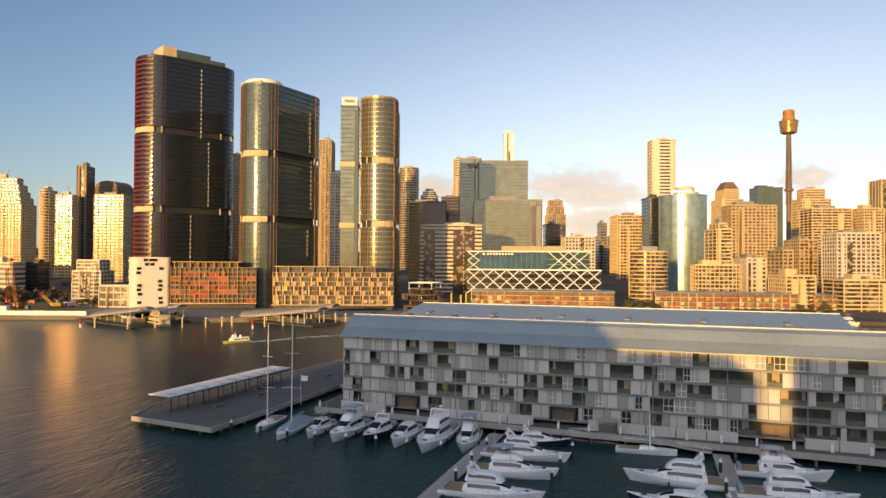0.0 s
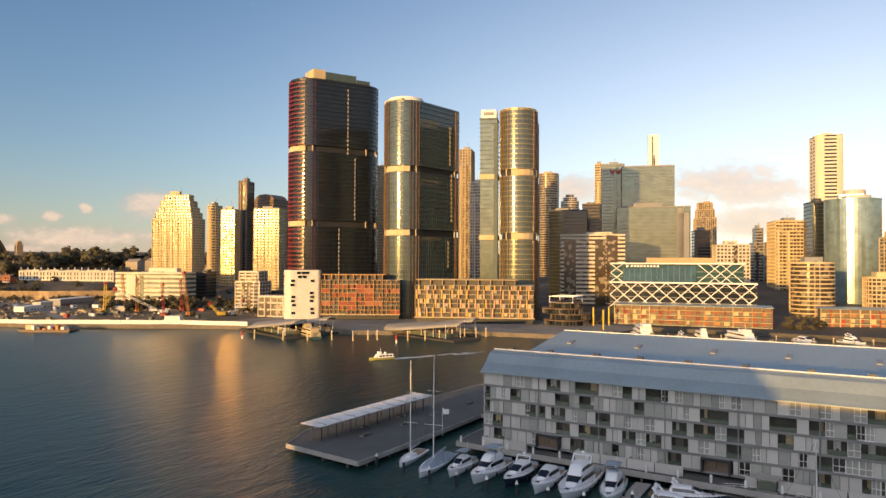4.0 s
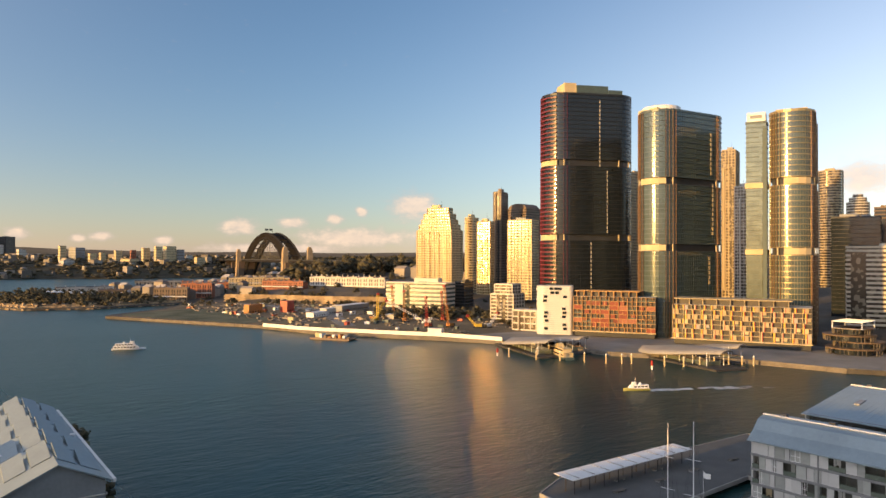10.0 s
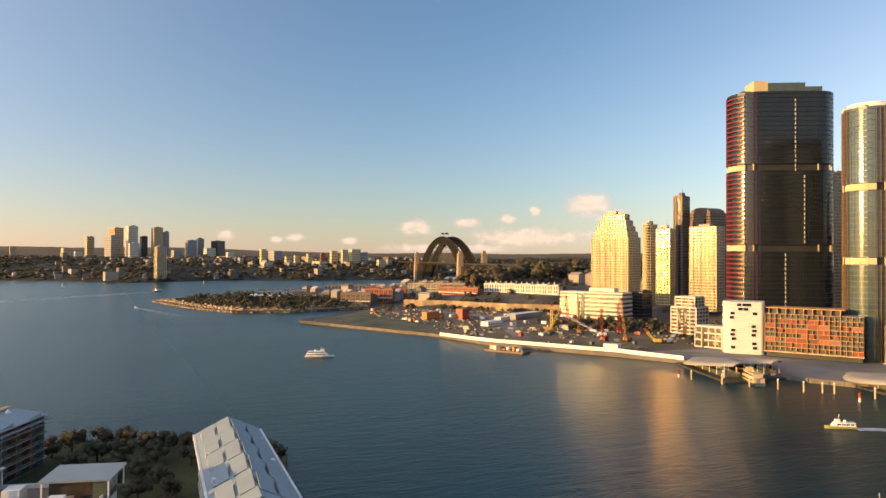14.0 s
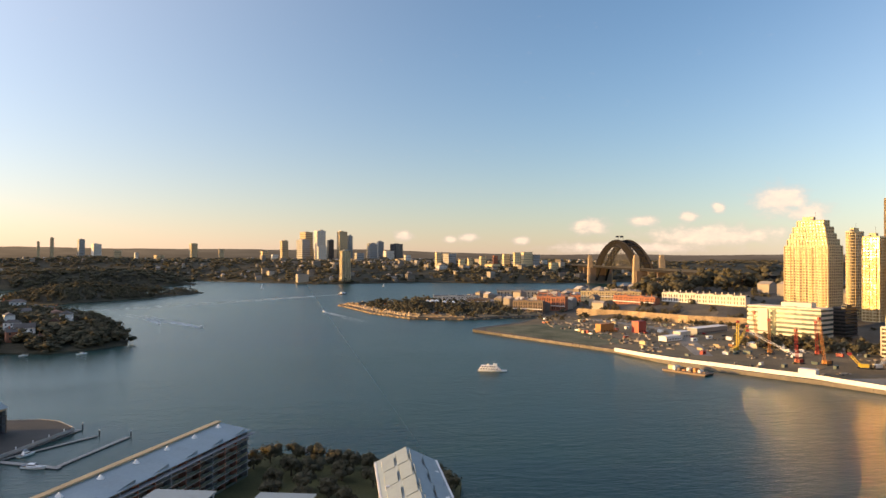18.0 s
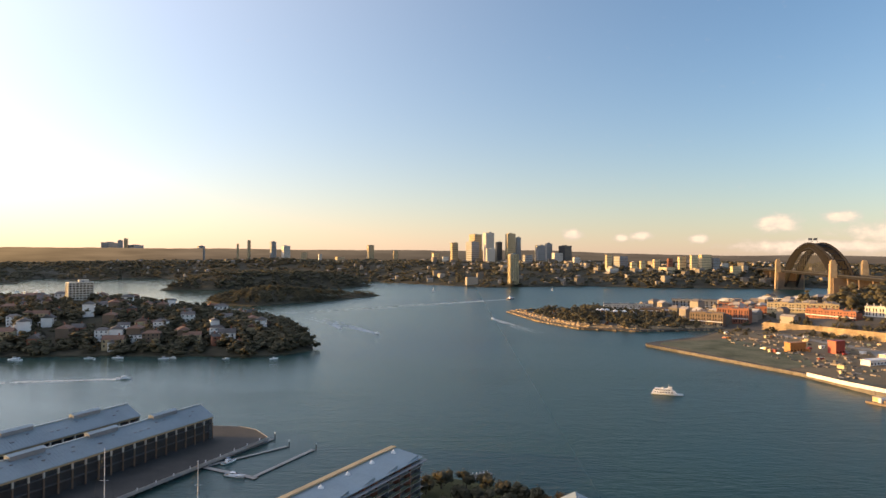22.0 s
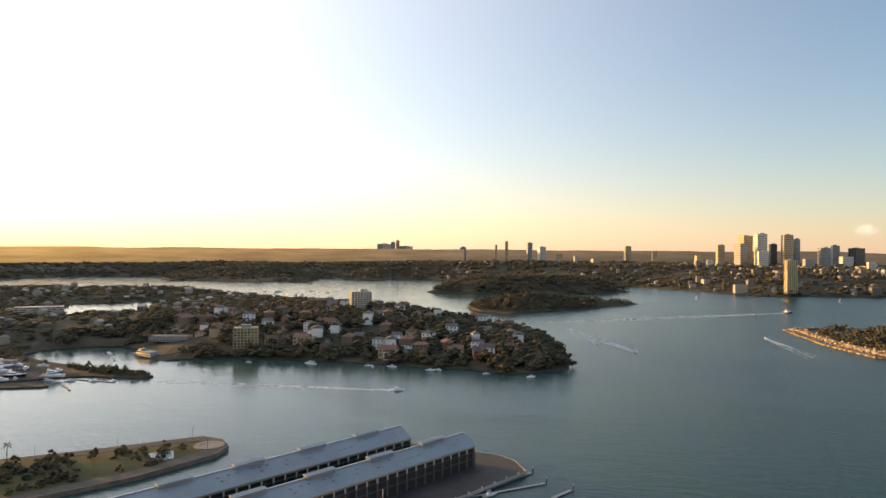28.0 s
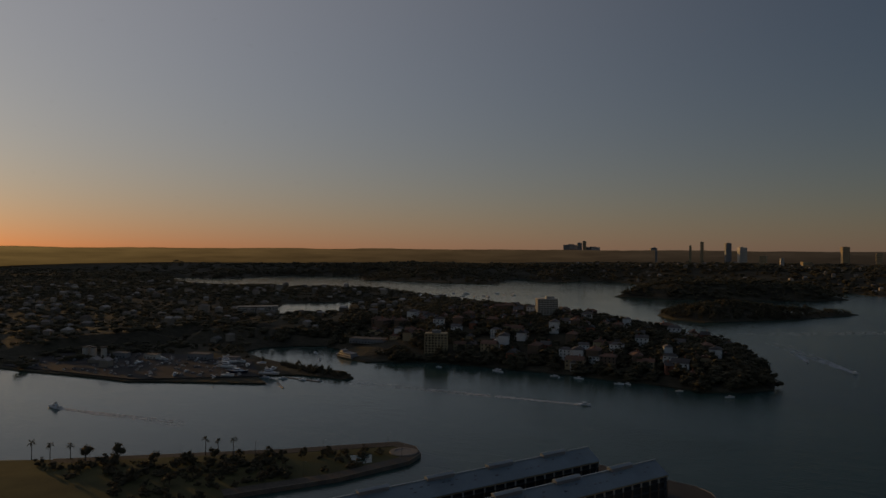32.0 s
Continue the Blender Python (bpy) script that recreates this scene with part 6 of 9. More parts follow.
                    part("infill_panel", shapes[key], c, t).location = (min(x + rng.uniform(0, max(0.1, bw - w)), length - w), rng.uniform(0.05, 0.5), z + 0.01)
            if rng.random() < 0.3:
                if "rail" not in shapes:
                    shapes["rail"] = Mesh().box(0.2, bw - 0.2, 0.12, 0.18, 0, 1.0).data("balustrade", M_GLASS_S)
                part("balustrade", shapes["rail"], M_GLASS_S, t).location = (x, 0, z)
    # roof terrace frames
    part("roof", Mesh().box(0, length, 0, depth, H - 0.1, H + 0.25), M_CONC, t)
    if setback:
        part("penthouse", Mesh().box(2, length - 14, 4.2, depth - 2, H + 0.25, H + 3.9), M_LOGGIA, t)
        part("penthouse_roof", Mesh().box(0.6, length - 11.4, 1.0, depth - 1.6, H + 3.9, H + 4.5), frame, t)
        for k in range(9):
            x = 2 + k * (length - 16) / 8
            part("pergola_post", Mesh().box(x, x + 0.5, 1.5, 4.3, H + 0.25, H + 3.9), frame, t)
    return t


frame_block("orange and terracotta apartment block with a deep white grid", (427.5, 342), (455, 288), 22, 3.0, 8, 3.25, 9, 3, (M_TERRA, M_TERRA, M_BRICK), M_AMBER, 0.42, True)
frame_block("apartment block with red, ochre and sand coloured upright panels", (443, 267), (474, 186), 26, 3.0, 7, 3.3, 14, 8, (M_RED, M_ORANGE, M_OCHRE, M_SAND, M_SAND, M_YELLOW), M_SAND, 0.72, True)


def drum_block():
    """The white perforated corner block: bands of screen that swell and shrink round a rounded body."""
    a, b = (412, 366), (429.5, 344)
    length, turn = along(a, b)
    t = thing("apartment_block", "white perforated corner block with rounded ends and few windows", "building", "waterfront apartments", (a[0], a[1], 3.0), turn)
    H = 37.0
    rng = random.Random(2)

    def o(k, left):
        return [(p + cx, q + cy) for cx, cy, r, a0 in ((length - 3, 3, 3 + k, -90), (length - 3, 19, 3 + k, 0), (left, 15, 7 + k, 90), (left, 7, 7 + k, 180)) for p, q in arc(0, 0, r, a0, a0 + 90, 6)]
    part("core", Mesh().prism(o(-0.6, 7.2), 0, H - 0.3), M_DARK, t)
    n = 24
    fh = H / n
    for j in range(n):
        part("screen_band", Mesh().prism(o(rng.uniform(-0.15, 0.25), 7 + rng.uniform(-0.3, 0.3)), j * fh, j * fh + fh * 0.93), M_PERF, t)
    for j, ks in ((11, (0.30, 0.48, 0.62)), (10, (0.34, 0.52)), (9, (0.08, 0.82)), (8, (0.06,)), (6, (0.78,)), (5, (0.10, 0.80)), (4, (0.08, 0.78)), (3, (0.12,)), (2, (0.80,)), (1, (0.10, 0.82))):
        for f in ks:
            x, z = 4 + f * (length - 8), j * H / 12
            part("window", Mesh().box(x, x + 3.0, -0.5, 0.4, z + 0.5, z + 2.5), M_GLASS, t)
    part("crown", Mesh().prism(o(0.1, 7), H, H + 0.5), M_PERF, t)


drum_block()


def leaf_roof(label, cx, cy, az, L, B):
    """A long curved ferry wharf roof on posts with its pontoon."""
    t = thing("ferry_wharf", label, "wharf", "ferry wharves", (cx, cy, 0), 90 - az)
    # the shell climbs from a broad low tip to a narrow high end
    def crest(s):
        return 11.4 - 6.4 * s ** 1.05
    rings = []
    for k in range(17):
        s = k / 16
        x = -L / 2 + L * s
        w = B / 2 * max(0.05, math.sin(math.pi * (0.07 + 0.91 * s ** 1.6))) ** 0.75
        z = crest(s)
        # the landward side stands higher, so that the shell leans to the water
        rings.append([(x, f * w, z - drop - 0.13 * f * w) for f, drop in ((-1, 1.7), (-0.55, 0.45), (0, -0.1), (0.55, 0.45), (1, 1.7), (0.97, 2.15), (0.55, 1.1), (0, 0.6), (-0.55, 1.1), (-0.97, 2.15))])
    part("roof_shell", Mesh().loft(rings), M_SHELL, t, "grey curved roof shell", smooth=True)
    part("pontoon_deck", Mesh().prism([(-L * 0.55, -B * 0.36), (L * 0.5, -B * 0.42), (L * 0.56, 0), (L * 0.5, B * 0.42), (-L * 0.55, B * 0.36)], -0.6, 1.1), M_QUAY, t)
    glassy = Mesh().box(-L * 0.36, L * 0.30, -B * 0.17, B * 0.17, 1.1, 3.4)
    part("waiting_room", glassy, M_GLASS_S, t, "glass waiting room")
    for k in range(6):
        x = -L * 0.38 + k * L * 0.76 / 5
        for y in (-B * 0.2, B * 0.2):
            part("roof_post", Mesh().tube((x, y, 1.1), (x, y, crest(x / L + 0.5) - 0.9 - 0.13 * y), 0.2, n=8), M_WHITE, t)
    rail = Mesh()
    for y in (-B * 0.44, B * 0.44):
        rail.box(-L * 0.5, L * 0.48, y - 0.04, y + 0.04, 2.05, 2.15)
        for k in range(25):
            x = -L * 0.5 + k * L * 0.98 / 24
            rail.box(x - 0.03, x + 0.03, y - 0.03, y + 0.03, 1.1, 2.1)
    part("railing", rail, M_STEEL, t)
    return t


leaf_roof("curved grey ferry wharf roof over a floating pontoon", 352, 318, 24, 68, 30)
leaf_roof("curved grey ferry wharf roof over a floating pontoon", 388, 228, 20, 76, 30)
leaf_roof("smaller grey ferry wharf roof set behind another", 376, 308, 22, 50, 24)
leaf_roof("smaller grey ferry wharf roof set behind another", 414, 222, 18, 48, 24)
fp = thing("wharf_pile", "tall pale pile beside the ferry wharf", "pile", "ferry wharf piles", (322, 286, 0))
part("shaft", Mesh().tube((0, 0, -3), (0, 0, 5.2), 0.45, n=9), M_CREAM, fp)
part("cap", Mesh().lathe((0, 0, 5.2), [(0.5, 0), (0.5, 0.3), (0.05, 0.9)], 9), M_WHITE, fp)
for x, y in ((330, 274), (338, 262), (343, 250), (350, 244), (354, 240), (360, 222), (367, 214), (374, 208), (381, 203), (388, 198), (396, 194), (402, 190), (333, 295), (318, 305), (350, 300)):
    copy_thing(fp, pose(x, y, 0))
mk = thing("channel_marker", "red and white channel marker pile", "marker", "channel markers", (316.6, 313.7, 0))
part("pile_shaft", Mesh().tube((0, 0, -3), (0, 0, 2.2), 0.55, n=9), M_WHITE, mk)
part("red_head", Mesh().lathe((0, 0, 2.2), [(0.75, 0), (0.75, 2.3), (0.1, 3.0)], 9), M_RED, mk)
copy_thing(mk, pose(345, 220.5, 0))


M_OLIVE = mat("yellow_green_hull", (0.42, 0.40, 0.12), 0.4, vary=0.1)


def ferry(label, L, z1, hull, upper, az, x, y, decks=2):
    B = L * 0.26
    t = thing("ferry", label, "ferry", "", (x, y, 0), 90 - az)
    part("hull", Mesh().loft(hull_rings(L, B, 1.6, 0.8)), hull, t)
    z = 1.6
    for k in range(decks):
        x0, x1 = -L * (0.45 - 0.05 * k), L * (0.30 - 0.09 * k)
        lo, hi = lump(x0, x1, B * (0.9 - 0.12 * k), B * 0.6, 0, 0, 1.2, 0.2)
        d = part("saloon", Mesh().prism(lo, z, z + 2.3, hi), upper, t)
        n = int((x1 - x0) / 2.0)
        for i in range(n):
            xx = x0 + 0.8 + i * (x1 - x0 - 2.5) / n
            part("cabin_window", Mesh().box(xx, xx + 1.3, -B * (0.455 - 0.06 * k), B * (0.455 - 0.06 * k), z + 0.9, z + 1.7), M_SMOKE, d)
        part("deck_roof", Mesh().prism([(p * 1.04, q * 1.08) for p, q in hi], z + 2.3, z + 2.5), upper, t)
        z += 2.5
    part("wheelhouse", Mesh().prism(*lump(L * 0.02, L * 0.16, B * 0.5, B * 0.4, 0, 0, 0, 0)[:1], z, z + 2.0), upper, t)
    part("funnel", Mesh().lathe((-L * 0.15, 0, z), [(0.7, 0), (0.6, 1.4), (0.5, 1.5)], 10), upper, t)
    part("mast", Mesh().tube((L * 0.05, 0, z + 1.8), (L * 0.03, 0, z + 5), 0.08, n=5), M_WHITE, t)
    return t


ferry("green and cream harbour ferry at its berth", 28, 0, M_TURQ, M_CREAM, 30, 343, 284)
ferry("white harbour ferry with a red roof under way", 21, 0, M_GEL, M_WHITE, 112, 147, 490).scale = (1, 1, 0.66)
ferry("small yellow-green catamaran ferry under way", 13, 0, M_OLIVE, M_GEL, -60, 284, 190, decks=1).scale = (1, 1, 0.66)
ferry("white three-deck cruise ship at the quay", 44, 0, M_GEL, M_WHITE, 248, 428, 97, decks=3)
ferry("white two-deck cruise boat at the quay", 24, 0, M_NAVY, M_WHITE, 250, 440, 66, decks=2)
ferry("white two-deck cruise boat at the quay", 34, 0, M_GEL, M_WHITE, 236, 447, 44, decks=2)

# moored craft and mooring posts along the far quay
for k, (x, y, az, src) in enumerate(((476, -12, 232, ya), (484, -40, 255, yb), (488, -62, 250, yc), (492, -84, 245, ya), (497, -112, 250, yc), (462, 12, 240, ye), (455, 80, 240, yb))):
    put_yacht(src, x, y, az, 1.1 + 0.2 * (k % 3))
for k in range(22):
    copy_thing(fp, pose(436 + 2.4 * k + (k % 3) * 5, 108 - 10 * k, -1.0)).scale = (0.7, 0.7, 0.8)


# ---- Jones Bay sheds ----
def long_shed(label, a, b, half, eave, ridge, base):
    length, turn = along(a, b)
    t = thing("wharf_shed", label, "shed", "wharf sheds", (a[0], a[1], base), turn)
    h, r = eave - base, ridge - base
    part("roof", gable_roof(Mesh(), length, [(-half - 0.8, h - 0.35), (0, r), (half + 0.8, h - 0.35)], t=0.3), M_ROOF, t, "blue-grey corrugated roof")
    ribs = Mesh()
    n = int(length / 1.5)
    for k in range(n + 1):
        x = k * length / n
        for s in (-1, 1):
            ribs.tube((x, s * (half + 0.8), h - 0.32), (x, 0, r + 0.03), 0.05, n=4, caps=False)
    part("roof_ribs", ribs, M_ROOF, t)["kind"] = "stuff"
    part("ridge_cap", Mesh().box(-0.8, length + 0.8, -0.5, 0.5, r - 0.05, r + 0.2), M_ROOF, t)
    k = 0
    x = 18.0
    while x + 16 < length:
        mon = part("ridge_monitor", Mesh().box(x, x + 15, -1.6, 1.6, r - 0.8, r + 1.0), M_GREY, t, "raised ridge ventilator")
        part("monitor_roof", Mesh().loft([[(xx, -2.0, r + 1.0), (xx, 0, r + 1.7), (xx, 2.0, r + 1.0), (xx, 0, r + 1.1)] for xx in (x - 0.4, x + 15.4)]), M_ROOF, mon)
        x += 36
    # near-black stands in for the shade behind the columns
    part("inner_wall", Mesh().box(0.6, length - 0.6, -half + 1.6, half - 1.6, 0, h - 0.5), M_DARK, t, "shopfronts behind the columns, painted dark for shade")
    for z in (h * 0.36, h * 0.68):
        part("gallery_floor", Mesh().box(0.2, length - 0.2, -half - 0.2, half + 0.2, z - 0.2, z), M_DECK, t)
    part("gable_wall", Mesh().loft([[(x0, y, z) for y, z in ((-half, 0), (half, 0), (half, h - 0.5), (0, r - 0.5), (-half, h - 0.5))] for x0 in (0.1, 0.4)]), M_GREY, t)
    part("fascia_beam", Mesh().box(0, length, -half - 0.3, -half, h - 1.5, h - 0.5).box(0, length, half, half + 0.3, h - 1.5, h - 0.5), M_TAN, t)
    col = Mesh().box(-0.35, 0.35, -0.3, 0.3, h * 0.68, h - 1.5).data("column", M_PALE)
    # the lower storey's shade is put into these columns' brown colour
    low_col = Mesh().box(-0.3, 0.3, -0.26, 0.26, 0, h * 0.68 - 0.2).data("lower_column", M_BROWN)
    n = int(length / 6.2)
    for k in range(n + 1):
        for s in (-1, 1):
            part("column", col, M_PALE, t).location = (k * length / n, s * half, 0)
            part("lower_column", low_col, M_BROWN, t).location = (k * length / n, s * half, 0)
    for k in range(44):
        sx, sy = random.Random(k).uniform(6, length - 8), random.Random(k + 90).choice((0.35, 0.6))
        yy = half * sy * (1 if k % 2 else -1)
        zz = r - abs(yy) / (half + 0.8) * (r - h + 0.35)
        part("roof_light", Mesh().box(sx, sx + 1.2, yy - 0.5, yy + 0.5, zz - 0.1, zz + 0.22), M_GREY, t)
    return t


long_shed("long blue-grey roofed wharf shed with pale columns", (-132.5, 358), (-193, 196), 8.4, 14.3, 19.2, 2.5)
long_shed("long blue-grey roofed wharf shed behind another", (-170.5, 358), (-231, 196), 8.6, 14.3, 19.2, 2.5)
deck("finger_wharf", [(-108, 374), (-118, 380), (-190, 384), (-252, 215), (-165, 176), (-97, 358)], 2.5, 1.2, M_QUAY, "dark broad finger wharf under two sheds", "wharf", spacing=9)
pontoon("floating_jetty", "floating jetty with slim berths", (-96, 363), (-135, 268), 3.0)
pontoon("floating_jetty", "slim floating berth beside the wharf", (-113, 316), (-85, 349), 1.8)
pontoon("floating_jetty", "slim floating berth beside the wharf", (-88, 300), (-70.5, 344), 2.0)
pontoon("floating_jetty", "short floating cross walkway", (-114, 314), (-86, 299), 2.6)
for x, y in ((-84, 350), (-69.5, 345.5), (-95, 365)):
    copy_thing(pile, pose(x, y, 0.3))
for k in range(9):
    copy_thing(bollard, pose(-99.5 - 3.4 * k, 352 - 9.6 * k, 2.5)).scale = (0.8, 0.8, 0.8)
put_yacht(ye, -96, 302, 110, 0.7)
put_yacht(yd, -105, 322, 35, 0.55)
for x, y, h in ((-110, 216, 36), (-85, 228, 29)):
    m = thing("tall_mast", "bare pale yacht mast with spreaders and stays", "mast", "yacht masts", (x, y, 0))
    part("spar", Mesh().tube((0, 0, 0), (0, 0, h), 0.18, 0.1, n=7), M_WHITE, m)
    for f, w in ((0.45, 2.0), (0.72, 1.4)):
        part("spreader", Mesh().tube((-w, 0, h * f), (w, 0, h * f), 0.05, n=4), M_WHITE, m)
    part("stay", Mesh().tube((0, 0, h - 0.3), (-7, -2, 1.0), 0.03, n=3).tube((0, 0, h - 0.3), (6, 2, 1.0), 0.03, n=3), M_STEEL, m)
    part("yacht_hull", Mesh().loft(hull_rings(16, 4.2, 1.0, 0.5)), M_GEL, m)


# ---- Darling Island apartments ----
def saw_block():
    a, b = (36.8, 217), (31.0, 143)
    length, turn = along(a, b)
    t = thing("apartment_block", "gabled apartment block with a pale roof of raised dormer flaps", "building", "island apartments", (a[0], a[1], 2.2), turn)
    e, r, w = 17.3, 21.4, 8.6
    part("wall_block", Mesh().box(0.3, length - 0.3, -w + 0.5, w - 0.5, 0, e - 0.2), M_GREY, t, "grey rendered walls")
    for j in range(1, 6):
        part("floor_band", Mesh().box(0.1, length - 0.1, -w + 0.2, w - 0.2, j * 2.9 - 0.2, j * 2.9), M_PALE, t)
    part("gable_wall", Mesh().loft([[(x, y, z) for y, z in ((-w + 0.5, e - 0.3), (w - 0.5, e - 0.3), (0, r - 0.4))] for x in (length - 0.6, length - 0.3)]), M_GREY, t)
    part("roof", gable_roof(Mesh(), length, [(-w - 0.7, e - 0.3), (0, r), (w + 0.7, e - 0.3)]), M_PALEROOF, t, "pale metal roof")
    part("terrace_gutter", Mesh().box(0, length, w + 0.7, w + 1.3, e - 0.9, e - 0.2).box(0, length, -w - 1.3, -w - 0.7, e - 0.9, e - 0.2), M_WHITE, t)
    # raised flaps on each slope, open at the far side
    for s in (-1, 1):
        for k in range(5):
            x = 5 + k * 13.6 + (2.0 if s > 0 else 0)
            for (f0, f1) in ((0.05, 0.42), (0.52, 0.92)):
                y0, y1 = s * w * f0, s * w * f1
                z0, z1 = [r - abs(y) / w * (r - e) for y in (y0, y1)]
                flap = Mesh().loft([[(xx, y0, z0 + 0.1), (xx, y1, z1 + 0.1), (xx, y1, z1 + zz), (xx, y0, z0 + zz)] for xx, zz in ((x, 1.6), (x + 8.5, 0.2))])
                part("dormer_flap", flap, M_PALEROOF, t)
                part("dormer_window", Mesh().box(x - 0.05, x + 0.05, min(y0, y1) + 0.3, max(y0, y1) - 0.3, min(z0, z1) + 0.3, min(z0, z1) + 1.2), M_GLASS, t)
    for k in range(6):
        part("roof_box", Mesh().box(6 + k * 11, 7.2 + k * 11, (w - 1.2) * (1 if k % 2 else -1) - 0.6, (w - 1.2) * (1 if k % 2 else -1) + 0.6, e, e + 1.5), M_WHITE, t)
        for s in (-1, 1):
            part("window", Mesh().box(4 + k * 11, 7 + k * 11, s * (w - 0.4) - 0.05, s * (w - 0.4) + 0.05, 8.9, 10.9), M_GLASS, t)
    for y in (-4, 0.5, 4):
        for j in (3, 4):
            part("window", Mesh().box(length - 0.32, length - 0.2, y - 0.6, y + 0.6, j * 2.9 + 1.0, j * 2.9 + 2.4), M_GLASS_S, t)
    return t


# colour darkened to stand in for the shade these roofs lie in
M_PALEROOF = mat("pale_metal_roof", (0.27, 0.325, 0.34), 0.5, 0.15, vary=0.12, scale=0.2, fine=1.5)
saw_block()


def long_block():
    a, b = (-14, 270), (-63, 170)
    length, turn = along(a, b)
    t = thing("apartment_block", "long apartment block with a low-pitched grey roof and skylights", "building", "island apartments", (a[0], a[1], 2.2), turn)
    # y to the left of the way a to b points east, towards the park
    e, r = 16.8, 18.6
    part("wall_block", Mesh().box(0.5, length, -13.5, -1.5, 0, e - 0.3), M_BROWN, t, "dark brick walls")
    part("roof", gable_roof(Mesh(), length, [(-16.5, e - 0.5), (-12.2, r), (1.0, e - 0.2)]), M_ROOF, t, "grey metal roof")
    part("ridge_beam", Mesh().box(-0.5, length, -13.4, -11.2, r - 0.02, r + 0.5), M_TAN, t, "sunlit timber ridge walkway")
    part("eave_canopy", Mesh().box(-1.5, length, 0.6, 2.6, e - 1.5, e - 1.3), M_GREY, t)
    for j in range(1, 6):
        part("balcony_slab", Mesh().box(0, length, -1.5, 1.4, j * 2.75 - 0.2, j * 2.75), M_CONC, t)
    n = 14
    for k in range(n):
        x = 2 + k * (length - 4) / n
        part("blade_wall", Mesh().box(x - 0.2, x + 0.2, -1.5, 1.2, 0, e - 0.5), M_BRICK if k % 3 else M_GREY, t)
        for j in range(5):
            part("balustrade", Mesh().box(x + 0.4, x + (length - 4) / n - 0.4, 1.25, 1.32, j * 2.75 + 0.05, j * 2.75 + 1.0), M_GLASS_S, t)
        if k % 2 == 0:
            zz = e + 0.35
            part("clerestory", Mesh().loft([[(xx, -6.5, zz), (xx, 0.2, zz - 0.9), (xx, 0.2, zz + h2 - 0.9), (xx, -6.5, zz + h2)] for xx, h2 in ((x, 1.5), (x + 8.5, 0.4))]), M_ROOF, t)
            part("clerestory_glass", Mesh().box(x - 0.06, x + 0.02, -6, 0, zz - 0.5, zz + 0.5), M_GLASS, t)
            part("sky_cone", Mesh().lathe((x + 3, -9.0, r - 0.9), [(1.2, 0), (1.1, 0.5), (0.1, 1.6)], 8), M_WHITE, t, "white pyramid skylight")
    part("end_screen", Mesh().box(-0.3, 0.4, -12, -1, 0.5, e - 2.5), M_GLASS_S, t, "pale glass end screens")
    for j in range(1, 5):
        part("end_rail", Mesh().box(-1.4, -0.3, -9, -1, j * 3.2, j * 3.2 + 0.25), M_WHITE, t)


long_block()


def terrace_block():
    t = thing("apartment_block", "flat-roofed apartment block with a white canopy and roof terrace", "building", "island apartments", (0, 0, 2.2), -17)
    for x in (-86, -66):
        part("wall_block", Mesh().box(x, x + 20.0, 140, 169, 0, 17.8), M_PALE, t, "white rendered walls")
    part("terrace_paving", Mesh().box(-86, -45, 140, 169, 17.8, 18.0), M_BROWN, t)
    for x, w in ((-58.3, 14.2), (-85.3, 15.8)):
        part("canopy_roof", Mesh().box(x, x + w, 157.2, 169.6, 22.3, 22.7), M_PALEROOF, t, "flat pale canopy roof")
        # dark brown instead of pale walls: canopy shade put into the colour
        part("penthouse", Mesh().box(x + 1, x + w - 4, 160.5, 168.0, 18.0, 22.3), M_LOGGIA, t, "rooms in a dark brown that paints the canopy's shade")
        part("penthouse_glass", Mesh().box(x + w - 4, x + w - 1.5, 159, 168.0, 18.0, 22.3), M_GLASS_S, t)
        for xx in (x + 0.4, x + w - 0.7):
            for yy in (157.6, 169.0):
                part("canopy_post", Mesh().box(xx, xx + 0.3, yy, yy + 0.3, 18, 22.3), M_WHITE, t)
    for x in (-86, -46.3):
        part("parapet", Mesh().box(x, x + 0.3, 140, 169, 18.0, 19.0), M_WHITE, t)
    part("parapet", Mesh().box(-85.7, -46.3, 168.7, 169, 18.0, 19.0), M_WHITE, t)
    part("roof_box", Mesh().box(-55, -52, 152, 155, 18, 20.6), M_WHITE, t)
    for x0, x1, y0, y1 in ((-58.5, -58.2, 146, 157), (-70, -58.5, 156.7, 157), (-70, -69.7, 148, 156.7), (-56, -49, 147, 147.3), (-82, -74, 150, 150.3), (-74.3, -74, 150.3, 157)):
        part("terrace_wall", Mesh().box(x0, x1, y0, y1, 18.0, 19.3), M_WHITE, t)
    for x, y in ((-66, 151), (-62, 149), (-53, 159.5), (-79, 153)):
        part("planter", Mesh().box(x - 1, x + 1, y - 0.4, y + 0.4, 18.0, 18.8), M_GREY, t)
    part("roof_box", Mesh().box(-66, -62.5, 159, 163, 18, 20.6), M_WHITE, t)


terrace_block()
# plain unseen blocks added to shade the near water, with a sunlit gap
for nm, poly, h in (("wall_street_a", [(-130, 39), (-70, 39), (-70, 108), (-130, 100)], 48), ("wall_street_e", [(-130, 101), (-75, 109), (-75, 138), (-130, 128)], 38), ("wall_street_b", [(-130, 11), (-74, 11), (-74, 38), (-130, 38)], 42), ("wall_street_c", [(-140, 0), (-80, 0), (-80, 10), (-140, 10)], 27), ("wall_street_d", [(-130, -90), (-72, -90), (-72, -1), (-130, -1)], 42)):
    solid(nm, Mesh().prism(poly, 2, h), M_TAN, "unseen plain block added to shade the wharf", "building", "structure")

